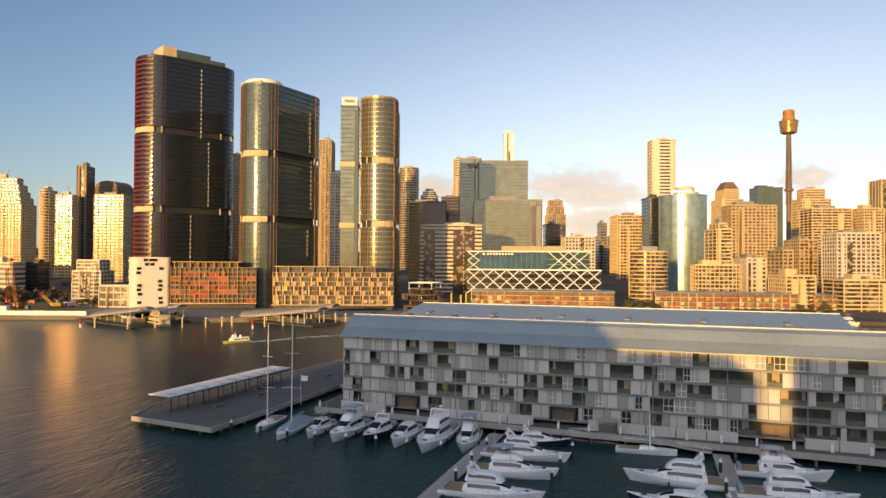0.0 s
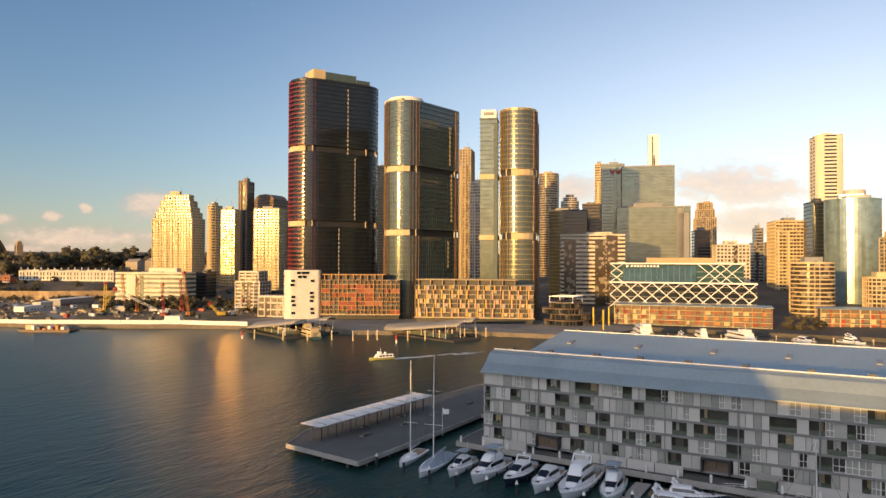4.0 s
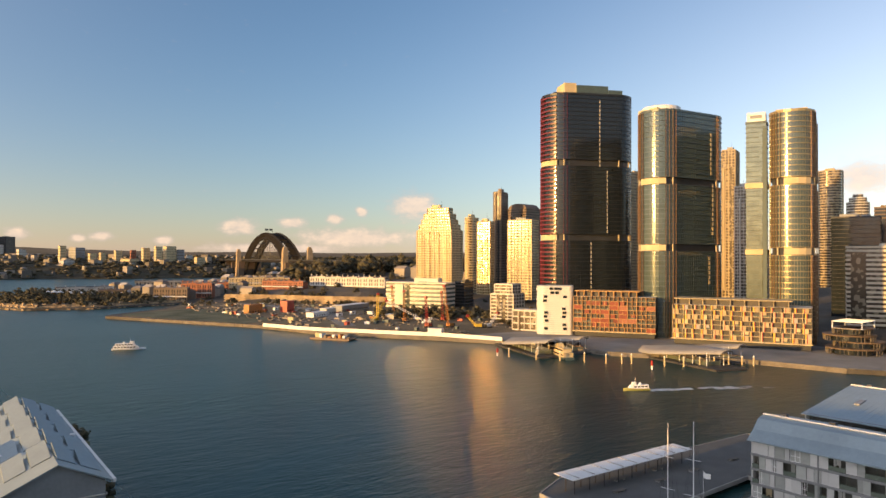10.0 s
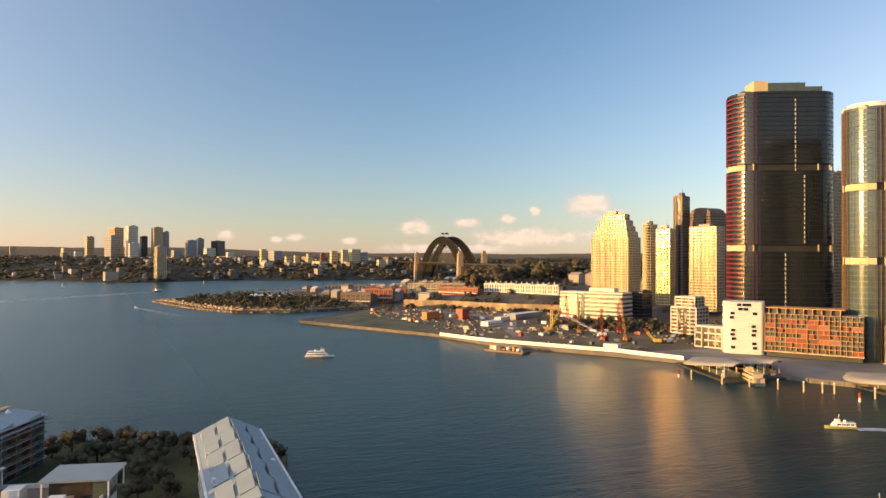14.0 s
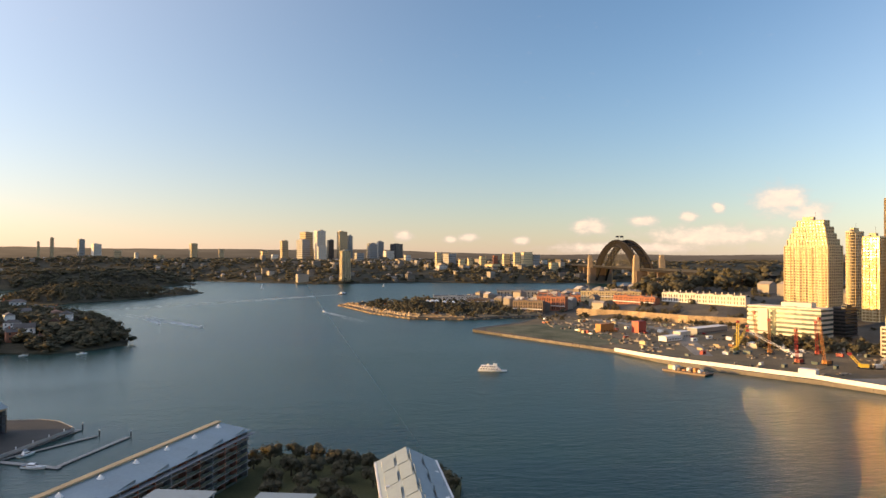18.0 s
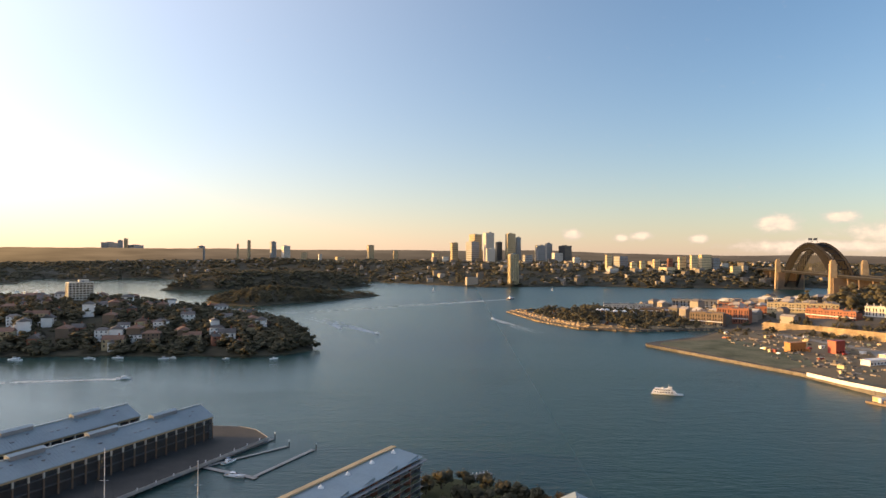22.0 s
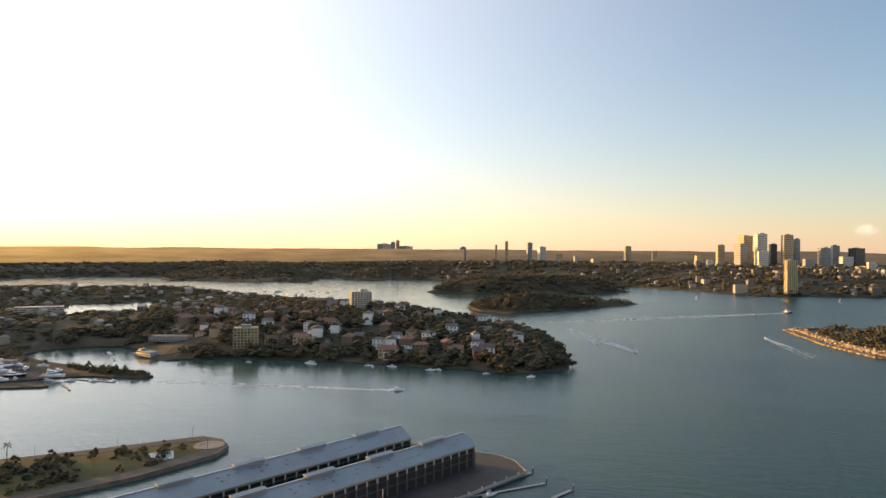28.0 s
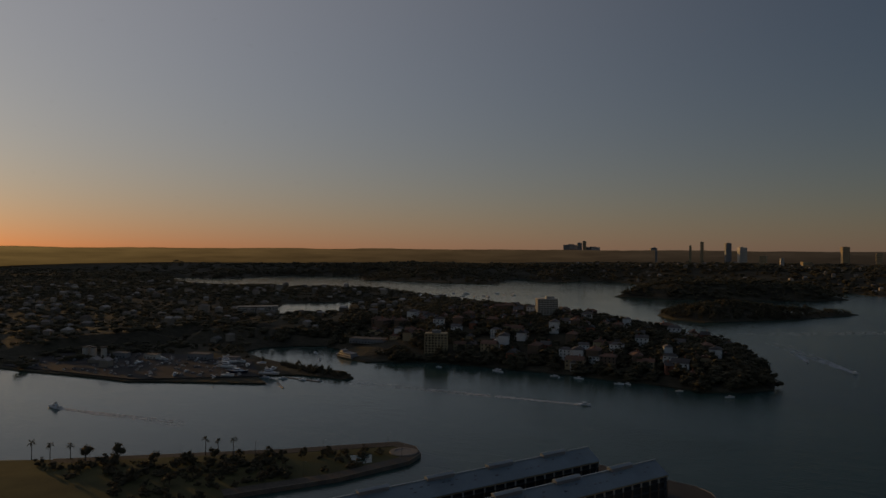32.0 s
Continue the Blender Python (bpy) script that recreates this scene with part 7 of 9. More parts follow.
# ---- Pirrama point ----
pt = thing("stone_seawall_walk", "pale concrete waterside walk with a curved point", "walkway", "", (0, 0, 0), 0, "structure")
PIR = [(-305, 217), (-279, 272), (-268, 320), (-272, 336), (-284, 346), (-300, 347), (-345, 290), (-436, 192)]
edge = Mesh()
for k, (p, q) in enumerate(zip(PIR, PIR[1:])):
    p, q = Vector(p), Vector(q)
    u = (q - p).normalized()
    nn = Vector((-u.y, u.x))
    edge.prism([tuple(p), tuple(q), tuple(q + nn * 9), tuple(p + nn * 9)], 2.2, 2.42 + 0.006 * k)
part("walk_paving", edge, M_CITY, pt)
wallm = Mesh()
for p, q in zip(PIR, PIR[1:]):
    p, q = Vector(p), Vector(q)
    u = (q - p).normalized()
    nn = Vector((-u.y, u.x))
    wallm.prism([tuple(p - nn * 0.5), tuple(q - nn * 0.5), tuple(q), tuple(p)], -2, 2.5)
part("sea_wall", wallm, M_SEAWALL, pt)
part("tidal_pool", Mesh().prism([(-303, 306), (-288, 294), (-283, 304), (-294, 316)], 2.1, 2.5), M_WATER, pt, "small pool of still water")
part("round_plinth", Mesh().lathe((-282, 332, 2.4), [(9, 0), (8.8, 0.5), (6, 0.55), (5.8, 0.3)], 20), M_PAVE, pt)
lampm = thing("street_lamp", "slim dark lamp post on the waterside walk", "street lamp", "lamp posts", (-283, 296, 2.4))
part("lamp_post", Mesh().tube((0, 0, 0), (0, 0, 8.0), 0.11, 0.07, n=6), M_STEEL, lampm)
part("lamp_arm", Mesh().tube((0, 0, 7.9), (1.4, 0, 8.1), 0.05, n=5), M_STEEL, lampm)
part("lamp_head", Mesh().box(1.1, 1.9, -0.15, 0.15, 8.02, 8.16), M_GREY, lampm)
for x, y in ((-296, 262), (-305, 300), (-320, 300), (-350, 272), (-380, 240), (-415, 203), (-300, 338), (-275, 322)):
    copy_thing(lampm, pose(x, y, 2.4, 0, 0, 40))


# ---- lattice-fronted offices, waterfront rows, observation tower ----
def diagrid_office():
    a, b = (527, 146), (541, 44)
    length, turn = along(a, b)
    t = thing("office_building", "dark glass offices behind a white diagonal lattice", "building", "waterfront offices", (a[0], a[1], 2.6), turn)
    part("lower_block", Mesh().box(0.6, length - 0.6, 0.8, 40, 0, 30), M_GLASS, t, "dark glass storeys")
    part("upper_block", Mesh().box(0.6, length - 9, 4, 40, 30, 44), M_GLASS_T, t, "blue-green glass storeys")
    part("glass_front", Mesh().loft([[(x, 2.0, 30.2), (x, 4.2, 43.6), (x, 4.6, 43.6), (x, 4.4, 30.2)] for x in (10, 62)]), M_GLASS_T, t, "sloping blue glass front")
    for z in (15, 19, 23, 27, 34, 38):
        part("floor_line", Mesh().box(0.5, length - (0.5 if z < 30 else 9), 0.6 if z < 30 else 3.8, 1.2 if z < 30 else 4.4, z, z + 0.35), M_GREY, t)
    part("top_beam", Mesh().box(0, length, -0.2, 1.0, 29.4, 30.4), M_WHITE, t)
    part("top_beam", Mesh().box(0, length - 8, 3.0, 4.2, 43.6, 44.6), M_WHITE, t)
    for k in range(13):
        x = 1.0 + k * 4.0
        part("mullion", Mesh().loft([[(x + 9.3, 1.85, 30.2), (x + 9.4, 1.85, 30.2), (x + 9.4, 4.0, 43.6), (x + 9.3, 4.0, 43.6)], [(x + 9.3, 2.0, 30.2), (x + 9.4, 2.0, 30.2), (x + 9.4, 4.2, 43.6), (x + 9.3, 4.2, 43.6)]]), M_GREY, t)
    def brace(x0, z0, x1, z1, y):
        m = Mesh()
        d = Vector((x1 - x0, 0, z1 - z0)).normalized()
        p = Vector((-d.z, 0, d.x)) * 0.27
        q = [Vector((x0, y, z0)) - p, Vector((x1, y, z1)) - p, Vector((x1, y, z1)) + p, Vector((x0, y, z0)) + p]
        m.loft([[tuple(v) for v in q], [(v.x, y + 0.6, v.z) for v in q]])
        part("lattice_brace", m, M_WHITE, t)
    n = 5
    s = (length - 1) / n
    for k in range(n):
        x = 0.5 + k * s
        brace(x, 11.5, x + s, 29.8, -0.1)
        brace(x, 29.8, x + s, 11.5, -0.1)
        if k < n - 1:
            brace(x + s / 2, 11.5, x + s * 1.5, 29.8, -0.14)
            brace(x + s / 2, 29.8, x + s * 1.5, 11.5, -0.14)
    for x in (0.5, length - 0.5):
        # half bays that close the lattice at its ends
        e = x + (s / 2 if x < 1 else -s / 2)
        brace(x, 20.65, e, 29.8, -0.18)
        brace(x, 20.65, e, 11.5, -0.18)
    s2 = (length - 9 - 63) / 2
    for k in range(2):
        x = 63 + k * s2
        brace(x, 30.2, x + s2, 43.8, 3.2)
        brace(x, 43.8, x + s2, 30.2, 3.2)
    brace(63 + s2 / 2, 30.2, 63 + s2 * 1.5, 43.8, 3.16)
    brace(63 + s2 / 2, 43.8, 63 + s2 * 1.5, 30.2, 3.16)
    for z in (30.2, 37.0):
        brace(0.5, z, 9.5, z + 6.8, 3.2)
        brace(9.5, z, 0.5, z + 6.8, 3.2)
    part("roof_plant", Mesh().box(26, 74, 14, 34, 44, 48.5), M_TAN, t, "tan plant screen")
    sign = part("sign_board", Mesh().box(11, 40, 2.9, 3.2, 41.0, 43.2), M_GLASS_T, t, "sign band with white shapes")
    disc = Mesh().lathe((0, 0, 0), [(1.0, -0.05), (1.0, 0.05)], 16)
    d = part("sign_mark", disc, M_WHITE, sign)
    d.matrix_basis = pose(13, 2.8, 42.1, 90, 0, 0)
    for k in range(9):
        part("sign_bar", Mesh().box(15.5 + k * 2.35, 15.5 + k * 2.35 + 1.5, 2.75, 2.9, 41.4, 42.8), M_WHITE, sign)


diagrid_office()


def wharf_row(label, a, b, base, top, bays, mats, depth=16):
    """A low row of shops and flats with balconies and a long awning roof."""
    length, turn = along(a, b)
    t = thing("waterfront_row", label, "building", "waterfront rows", (a[0], a[1], base), turn)
    H = top - base
    part("core", Mesh().box(0.4, length - 0.4, 2.2, depth, 0, H - 0.4), M_BROWN, t, "dark shopfront glazing")
    part("awning_roof", Mesh().loft([[(x, -1.0, H - 0.6), (x, depth, H + 0.2), (x, depth, H + 0.5), (x, -1.0, H - 0.3)] for x in (-1.0, length + 1.0)]), M_ROOF, t, "long pale metal roof")
    bw = length / bays
    for j in range(4):
        part("balcony_slab", Mesh().box(0, length, 0, 2.4, j * H / 4 - 0.15, j * H / 4 + 0.15), M_CREAM, t)
    rng = random.Random(int(length * 10))
    for k in range(bays + 1):
        part("cross_wall", Mesh().box(k * bw - 0.25, k * bw + 0.25, 0.1, 2.4, 0, H - 0.7), rng.choice(mats), t)
    for k in range(bays):
        for j in range(3):
            c = rng.choice(mats)
            x = k * bw + 0.4
            w = rng.uniform(0.25, 0.6) * bw
            part("wall_panel", Mesh().box(x, x + w, 1.6, 2.1, j * H / 4 + 0.2, (j + 1) * H / 4 - 0.2), c, t)
            if rng.random() < 0.7:
                part("balustrade", Mesh().box(k * bw + 0.3, (k + 1) * bw - 0.3, 0.1, 0.16, j * H / 4 + 0.15, j * H / 4 + 1.1), M_GLASS_S, t)
    for k in range(0, bays, 2):
        part("awning_strut", Mesh().tube((k * bw, -0.8, H - 0.5), (k * bw, 1.8, H - 4), 0.12, n=5), M_WHITE, t)
    return t


wharf_row("low brick and cream waterfront row with a pale awning roof", (512, 138), (527, 34), 2.6, 17.0, 17, (M_BRICK, M_TERRA, M_CREAM, M_ORANGE, M_BRICK))
wharf_row("low cream waterfront row with balconies and an awning roof", (548, 5), (566, -95), 2.6, 16.5, 17, (M_CREAM, M_OCHRE, M_CREAM, M_RED))
wharf_row("low cream waterfront row with balconies and an awning roof", (570, -106), (590, -190), 2.6, 16.0, 14, (M_CREAM, M_CREAM, M_OCHRE, M_TAN))


def tower_with_turret():
    x, y = 1302, -203
    t = thing("observation_tower", "slender concrete observation tower with a golden turret", "tower", "", (x, y, 20))
    part("shaft", Mesh().lathe((0, 0, 0), [(4.6, 0), (3.6, 235), (3.6, 242)], 14), M_BROWN, t)
    for k in range(16):
        a = k * math.tau / 16
        part("stay_cable", Mesh().tube((5.6 * math.cos(a), 5.6 * math.sin(a), 118), (4.0 * math.cos(a + 0.5), 4.0 * math.sin(a + 0.5), 232), 0.16, n=4), M_STEEL, t)
    part("collar", Mesh().lathe((0, 0, 140), [(5, 0), (7.5, 1), (7.5, 4), (5, 5)], 14), M_BROWN, t)
    tur = part("turret", Mesh().lathe((0, 0, 236), [(3.6, 0), (9.5, 1.5), (12.8, 3.5), (15.2, 22), (14.6, 23.5), (10.5, 24)], 24), M_GLASS_GOLD, t, "golden glass turret")
    for z, r in ((7, 13.3), (11.5, 13.9), (16, 14.5), (21, 15.1)):
        part("turret_ring", Mesh().lathe((0, 0, 236 + z), [(r, 0), (r + 0.3, 0.4), (r, 0.8)], 22), M_GOLD, tur)
    part("upper_drum", Mesh().lathe((0, 0, 259.5), [(10.5, 0), (8.8, 9), (8.8, 10), (9.2, 10.2), (9.2, 16.5), (7.5, 18)], 20), M_OCHRE, t)
    part("spire", Mesh().tube((0, 0, 277), (0, 0, 281), 0.5, 0.15, n=6), M_STEEL, t)


tower_with_turret()
wm = thing("building_sign", "red double-v sign on a pale slab head", "sign", "", (*pol(75.0, 786), 146.5), -WEST + 180)
for k, (x0, x1) in enumerate(((-6, -4), (-2, -0.2), (0.2, 2), (4, 6))):
    lean = (1.6, -1.6, 1.6, -1.6)[k]
    part("sign_stroke", Mesh().loft([[(x0 + lean, y, -2.4), (x1 + lean, y, -2.4), (x1, y, 2.4), (x0, y, 2.4)] for y in (-0.2, 0.1)]), M_RED, wm)
for k, (x, y) in enumerate(((486, 146), (497, 138), (462, 132))):
    p = thing("light_pole", "tall yellow marker pole on the quay", "pole", "quay poles", (x, y, 2.5))
    part("pole_shaft", Mesh().tube((0, 0, 0), (0, 0, 13), 0.6, n=8), M_YELLOW, p)
    part("pole_cap", Mesh().lathe((0, 0, 13), [(0.65, 0), (0.65, 0.4), (0.1, 0.7)], 8), M_GREY, p)


def stacked_pavilion():
    """Terraces that slide over one another, with a slatted white pergola on the top."""
    t = thing("waterfront_pavilion", "stacked brown timber pavilion with sliding terraces and a white pergola", "building", "", (486, 166, 2.6))
    for j, (cx, cy, r) in enumerate(((0, 0, 16), (2.5, -2, 14.5), (-1.5, 2, 15), (1.5, 1, 12))):
        z = j * 4.1
        part("glass_drum", Mesh().lathe((cx, cy, z), [(r - 4, 0), (r - 4, 3.4)], 20), M_GLASS, t)
        part("timber_ring", Mesh().lathe((cx, cy, z + 3.3), [(r - 3.6, 0), (r, 0.1), (r + 0.3, 0.9), (r - 0.1, 0.9), (r - 3.6, 0.7)], 24), M_BROWN, t)
        slats = Mesh()
        for k in range(40):
            a = k * math.tau / 40
            if (k * 7 + j * 5) % 9 > 2:
                slats.box(-0.09, 0.09, -0.3, 0.3, 0, 3.3, pose(cx + (r - 0.6) * math.cos(a), cy + (r - 0.6) * math.sin(a), z, 0, 0, math.degrees(a) + 90))
        part("timber_screen", slats, M_TIMBER, t)["kind"] = "stuff"
    for k in range(11):
        part("pergola_beam", Mesh().box(-11 + k * 2.2, -10.4 + k * 2.2, -9, 9, 20.2, 20.8), M_WHITE, t)
    for x, y in ((-10.6, -8.5), (10.6, -8.5), (-10.6, 8.5), (10.6, 8.5)):
        part("pergola_post", Mesh().box(x, x + 0.4, y, y + 0.4, 16.2, 20.2), M_WHITE, t)
    part("roof_terrace", Mesh().box(-11, 11, -9, 9, 16.0, 16.3), M_CONC, t)


stacked_pavilion()


# ---- trees ----
ICO_V = [(0, 0, 1), (0.894, 0, 0.447), (0.276, 0.851, 0.447), (-0.724, 0.526, 0.447), (-0.724, -0.526, 0.447), (0.276, -0.851, 0.447),
         (0.724, 0.526, -0.447), (-0.276, 0.851, -0.447), (-0.894, 0, -0.447), (-0.276, -0.851, -0.447), (0.724, -0.526, -0.447), (0, 0, -1)]
ICO_F = [(0, 1, 2), (0, 2, 3), (0, 3, 4), (0, 4, 5), (0, 5, 1), (1, 6, 2), (2, 7, 3), (3, 8, 4), (4, 9, 5), (5, 10, 1), (6, 7, 2), (7, 8, 3), (8, 9, 4), (9, 10, 5), (10, 6, 1),
         (11, 7, 6), (11, 8, 7), (11, 9, 8), (11, 10, 9), (11, 6, 10)]


def crown_mesh(rng, w, h, lumps, leaves, leaf=0.9, lift=0.3, clump=(0.13, 0.24)):
    """An uneven crown of jittered clumps with loose sprays of leaves standing off them; its foot is at z 0."""
    m = Mesh()
    spots = []
    for k in range(lumps):
        a, d = rng.uniform(0, math.tau), math.sqrt(rng.random()) * w * 0.36
        z = h * (lift + (0.92 - lift) * rng.random() * (1 - 0.35 * d / (w * 0.36)))
        r = w * rng.uniform(*clump)
        spots.append((d * math.cos(a), d * math.sin(a), z, r))
        m.add([(d * math.cos(a) + p[0] * r * rng.uniform(0.7, 1.25), d * math.sin(a) + p[1] * r * rng.uniform(0.7, 1.25), z + p[2] * r * rng.uniform(0.6, 0.95)) for p in ICO_V], ICO_F)
    for k in range(leaves):
        x, y, z, r = rng.choice(spots)
        v = Vector((rng.gauss(0, 1), rng.gauss(0, 1), rng.gauss(0.2, 1))).normalized()
        c = Vector((x, y, z)) + v * r * rng.uniform(0.85, 1.3)
        s = leaf * rng.uniform(0.5, 1.2)
        u = v.cross(Vector((rng.gauss(0, 1), rng.gauss(0, 1), rng.gauss(0, 1)))).normalized() * s
        q = v.cross(u).normalized() * s * 0.7
        m.add([tuple(c - u), tuple(c + q * 0.8), tuple(c + u), tuple(c - q * 0.8 + v * s * 0.4)], [(0, 1, 2, 3)])
    return m


_rng = random.Random(11)
FAR_CROWNS = [crown_mesh(_rng, 1.0, 0.9, 12, 60, 0.075, 0.05, (0.09, 0.19)) for _ in range(6)]
FAR_ARR = [(np.array(m.v), m.f) for m in FAR_CROWNS]
LOW_ARR = [(np.array(m.v), m.f) for m in [crown_mesh(_rng, 1.15, 0.9, 3, 7, 0.16, 0.05) for _ in range(6)]]


def woods(name, label, spots, material=None, crowns=None):
    """Many far trees as one mesh; spots: (x, y, z, width, height)."""
    rng = random.Random(len(spots))
    vs, fs, k = [], [], 0
    for x, y, z, w, h in spots:
        v, f = (crowns or FAR_ARR)[rng.randrange(6)]
        a = rng.uniform(0, math.tau)
        c, s = math.cos(a), math.sin(a)
        p = np.empty_like(v)
        p[:, 0], p[:, 1], p[:, 2] = (v[:, 0] * c - v[:, 1] * s) * w + x, (v[:, 0] * s + v[:, 1] * c) * w + y, v[:, 2] * h + z
        vs.append(p)
        fs.extend([tuple(i + k for i in q) for q in f])
        k += len(v)
    me = bpy.data.meshes.new(name)
    me.from_pydata(np.concatenate(vs).tolist(), [], fs)
    me.materials.append(material or M_LEAF)
    return tagged(new(name, me), label, "trees", "", "stuff")


def scatter(ground, box, n, w, h, seed, keep=None, margin=4):
    rng = random.Random(seed)
    out, poly = [], LANDS[ground][0]
    tries = 0
    while len(out) < n and tries < n * 12:
        tries += 1
        x, y = rng.uniform(box[0], box[1]), rng.uniform(box[2], box[3])
        if math.hypot(x, y) > 4850 or not inside(poly, x, y):
            continue
        d = shore_distance(poly, x, y)
        if d < margin or (keep and not keep(x, y, d)):
            continue
        s = rng.uniform(*w)
        out.append((x, y, ground_z(ground, x, y) - 0.8, s, s * rng.uniform(*h)))
    return out


def tree(label, x, y, z, w, h, material=None, seed=0, leaves=260, lumps=12):
    rng = random.Random(seed)
    t = thing("tree", label, "tree", "park trees", (x, y, z))
    trunk = Mesh().tube((0, 0, -0.3), (w * 0.02, 0, h * 0.42), w * 0.045, w * 0.03, n=7)
    for k in range(5):
        a = k * math.tau / 5 + rng.uniform(0, 1)
        trunk.tube((w * 0.02, 0, h * rng.uniform(0.3, 0.42)), (w * 0.28 * math.cos(a), w * 0.28 * math.sin(a), h * rng.uniform(0.5, 0.75)), w * 0.022, w * 0.008, n=5)
    part("trunk", trunk, M_BARK, t)
    part("crown", crown_mesh(rng, w, h, lumps, leaves, w * 0.075, 0.32), material or M_LEAF, t)
    return t


def palm(x, y, z, h, seed):
    rng = random.Random(seed)
    t = thing("palm_tree", "slender palm with a round head of fronds", "tree", "palms", (x, y, z))
    part("trunk", Mesh().tube((0, 0, -0.2), (0.2, 0, h), 0.28, 0.2, n=7), M_BARK, t)
    f = Mesh()
    for k in range(26):
        a, e = rng.uniform(0, math.tau), rng.uniform(-0.5, 1.1)
        d = Vector((math.cos(a) * math.cos(e), math.sin(a) * math.cos(e), math.sin(e)))
        p0, p1 = Vector((0.2, 0, h)), Vector((0.2, 0, h)) + d * 2.0
        p2 = p1 + d * 1.2 + Vector((0, 0, -0.9))
        s = d.cross(Vector((0, 0, 1))).normalized() * 0.28
        f.add([tuple(p0), tuple(p1 - s), tuple(p2), tuple(p1 + s), tuple(p1 + Vector((0, 0, 0.15)))], [(0, 1, 4), (1, 2, 4), (2, 3, 4), (3, 0, 4)])
    part("fronds", f, M_LEAF, t)


# wooded shores, largest first
FIELD = lambda x, y: inside([(-716, 536), (-668, 645), (-690, 668), (-742, 590)], x, y) or inside([(-650, 640), (-560, 590), (-540, 640), (-640, 700)], x, y)
# the last low ridge; haze painted as glow hides all but its outline
def far_ridge():
    m = bpy.data.materials.new("ridge_haze_glow")
    m.use_nodes = True
    n, l = m.node_tree.nodes, m.node_tree.links
    n.remove(n["Principled BSDF"])
    co, sep = n.new("ShaderNodeTexCoord"), n.new("ShaderNodeSeparateXYZ")
    l.new(co.outputs["Object"], sep.inputs[0])
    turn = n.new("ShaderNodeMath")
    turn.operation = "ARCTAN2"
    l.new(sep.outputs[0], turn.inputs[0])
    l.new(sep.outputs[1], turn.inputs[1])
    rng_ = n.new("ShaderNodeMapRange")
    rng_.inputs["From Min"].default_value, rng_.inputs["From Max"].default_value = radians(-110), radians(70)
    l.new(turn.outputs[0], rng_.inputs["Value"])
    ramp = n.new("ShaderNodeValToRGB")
    # haze colour put into the emission by heading, gold on the sun's side
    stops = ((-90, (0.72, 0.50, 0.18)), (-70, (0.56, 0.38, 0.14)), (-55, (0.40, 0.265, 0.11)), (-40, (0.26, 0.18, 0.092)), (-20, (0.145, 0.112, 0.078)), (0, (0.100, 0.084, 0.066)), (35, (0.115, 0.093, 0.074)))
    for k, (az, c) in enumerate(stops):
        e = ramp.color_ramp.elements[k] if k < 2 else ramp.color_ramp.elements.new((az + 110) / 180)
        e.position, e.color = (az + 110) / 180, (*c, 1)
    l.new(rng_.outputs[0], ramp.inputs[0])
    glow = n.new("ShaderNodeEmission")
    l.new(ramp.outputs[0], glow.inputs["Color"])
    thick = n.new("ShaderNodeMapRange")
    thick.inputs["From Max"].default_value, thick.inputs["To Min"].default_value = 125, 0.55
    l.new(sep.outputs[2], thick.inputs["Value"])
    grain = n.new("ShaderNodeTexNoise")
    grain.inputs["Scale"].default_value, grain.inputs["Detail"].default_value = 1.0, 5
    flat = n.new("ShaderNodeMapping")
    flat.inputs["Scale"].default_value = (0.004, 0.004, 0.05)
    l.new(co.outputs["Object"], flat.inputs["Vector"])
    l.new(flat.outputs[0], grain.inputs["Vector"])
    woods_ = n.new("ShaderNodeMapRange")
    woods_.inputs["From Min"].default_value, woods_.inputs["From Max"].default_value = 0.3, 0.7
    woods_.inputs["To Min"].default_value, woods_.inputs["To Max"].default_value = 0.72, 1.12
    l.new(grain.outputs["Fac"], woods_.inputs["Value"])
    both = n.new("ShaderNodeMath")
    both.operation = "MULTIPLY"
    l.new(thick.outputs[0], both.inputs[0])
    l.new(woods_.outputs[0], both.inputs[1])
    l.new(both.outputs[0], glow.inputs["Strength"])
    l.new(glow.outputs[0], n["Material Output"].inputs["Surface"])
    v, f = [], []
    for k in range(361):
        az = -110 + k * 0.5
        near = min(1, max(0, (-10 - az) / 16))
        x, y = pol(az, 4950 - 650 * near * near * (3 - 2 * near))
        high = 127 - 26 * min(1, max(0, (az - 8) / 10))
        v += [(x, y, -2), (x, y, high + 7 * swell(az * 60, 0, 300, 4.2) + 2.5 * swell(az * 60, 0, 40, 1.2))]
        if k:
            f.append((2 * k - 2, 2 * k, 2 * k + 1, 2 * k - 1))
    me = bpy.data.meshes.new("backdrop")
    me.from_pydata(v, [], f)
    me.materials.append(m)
    tagged(new("backdrop", me), "far low ridge with evening haze painted as its glow", "ridge", "", "structure")


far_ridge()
woods("woodland_north", "dark wooded hills with scattered roofs", scatter("ground_north_shore", (-2700, 1500, 1700, 3300), 5400, (16, 34), (0.42, 0.62), 3, margin=2), None, LOW_ARR)
woods("woodland_far", "far wooded ridge line", scatter("ground_north_shore", (-4500, 3300, 1400, 4800), 2600, (28, 50), (0.2, 0.36), 4, keep=lambda x, y, d: 2900 < math.hypot(x, y) < 3900, margin=60), None, LOW_ARR)
woods("woodland_balmain", "dense garden trees between houses", scatter("ground_balmain", (-760, -140, 600, 1400), 1900, (11, 25), (0.5, 0.72), 5, margin=2, keep=lambda x, y, d: not (x < -480 and y < 560) and not FIELD(x, y) and math.hypot(x + 505, y - 640) > 16 and math.hypot(x + 475, y - 875) > 16 and (d < 26 or swell(x, y, 45, 7) > -0.25)))
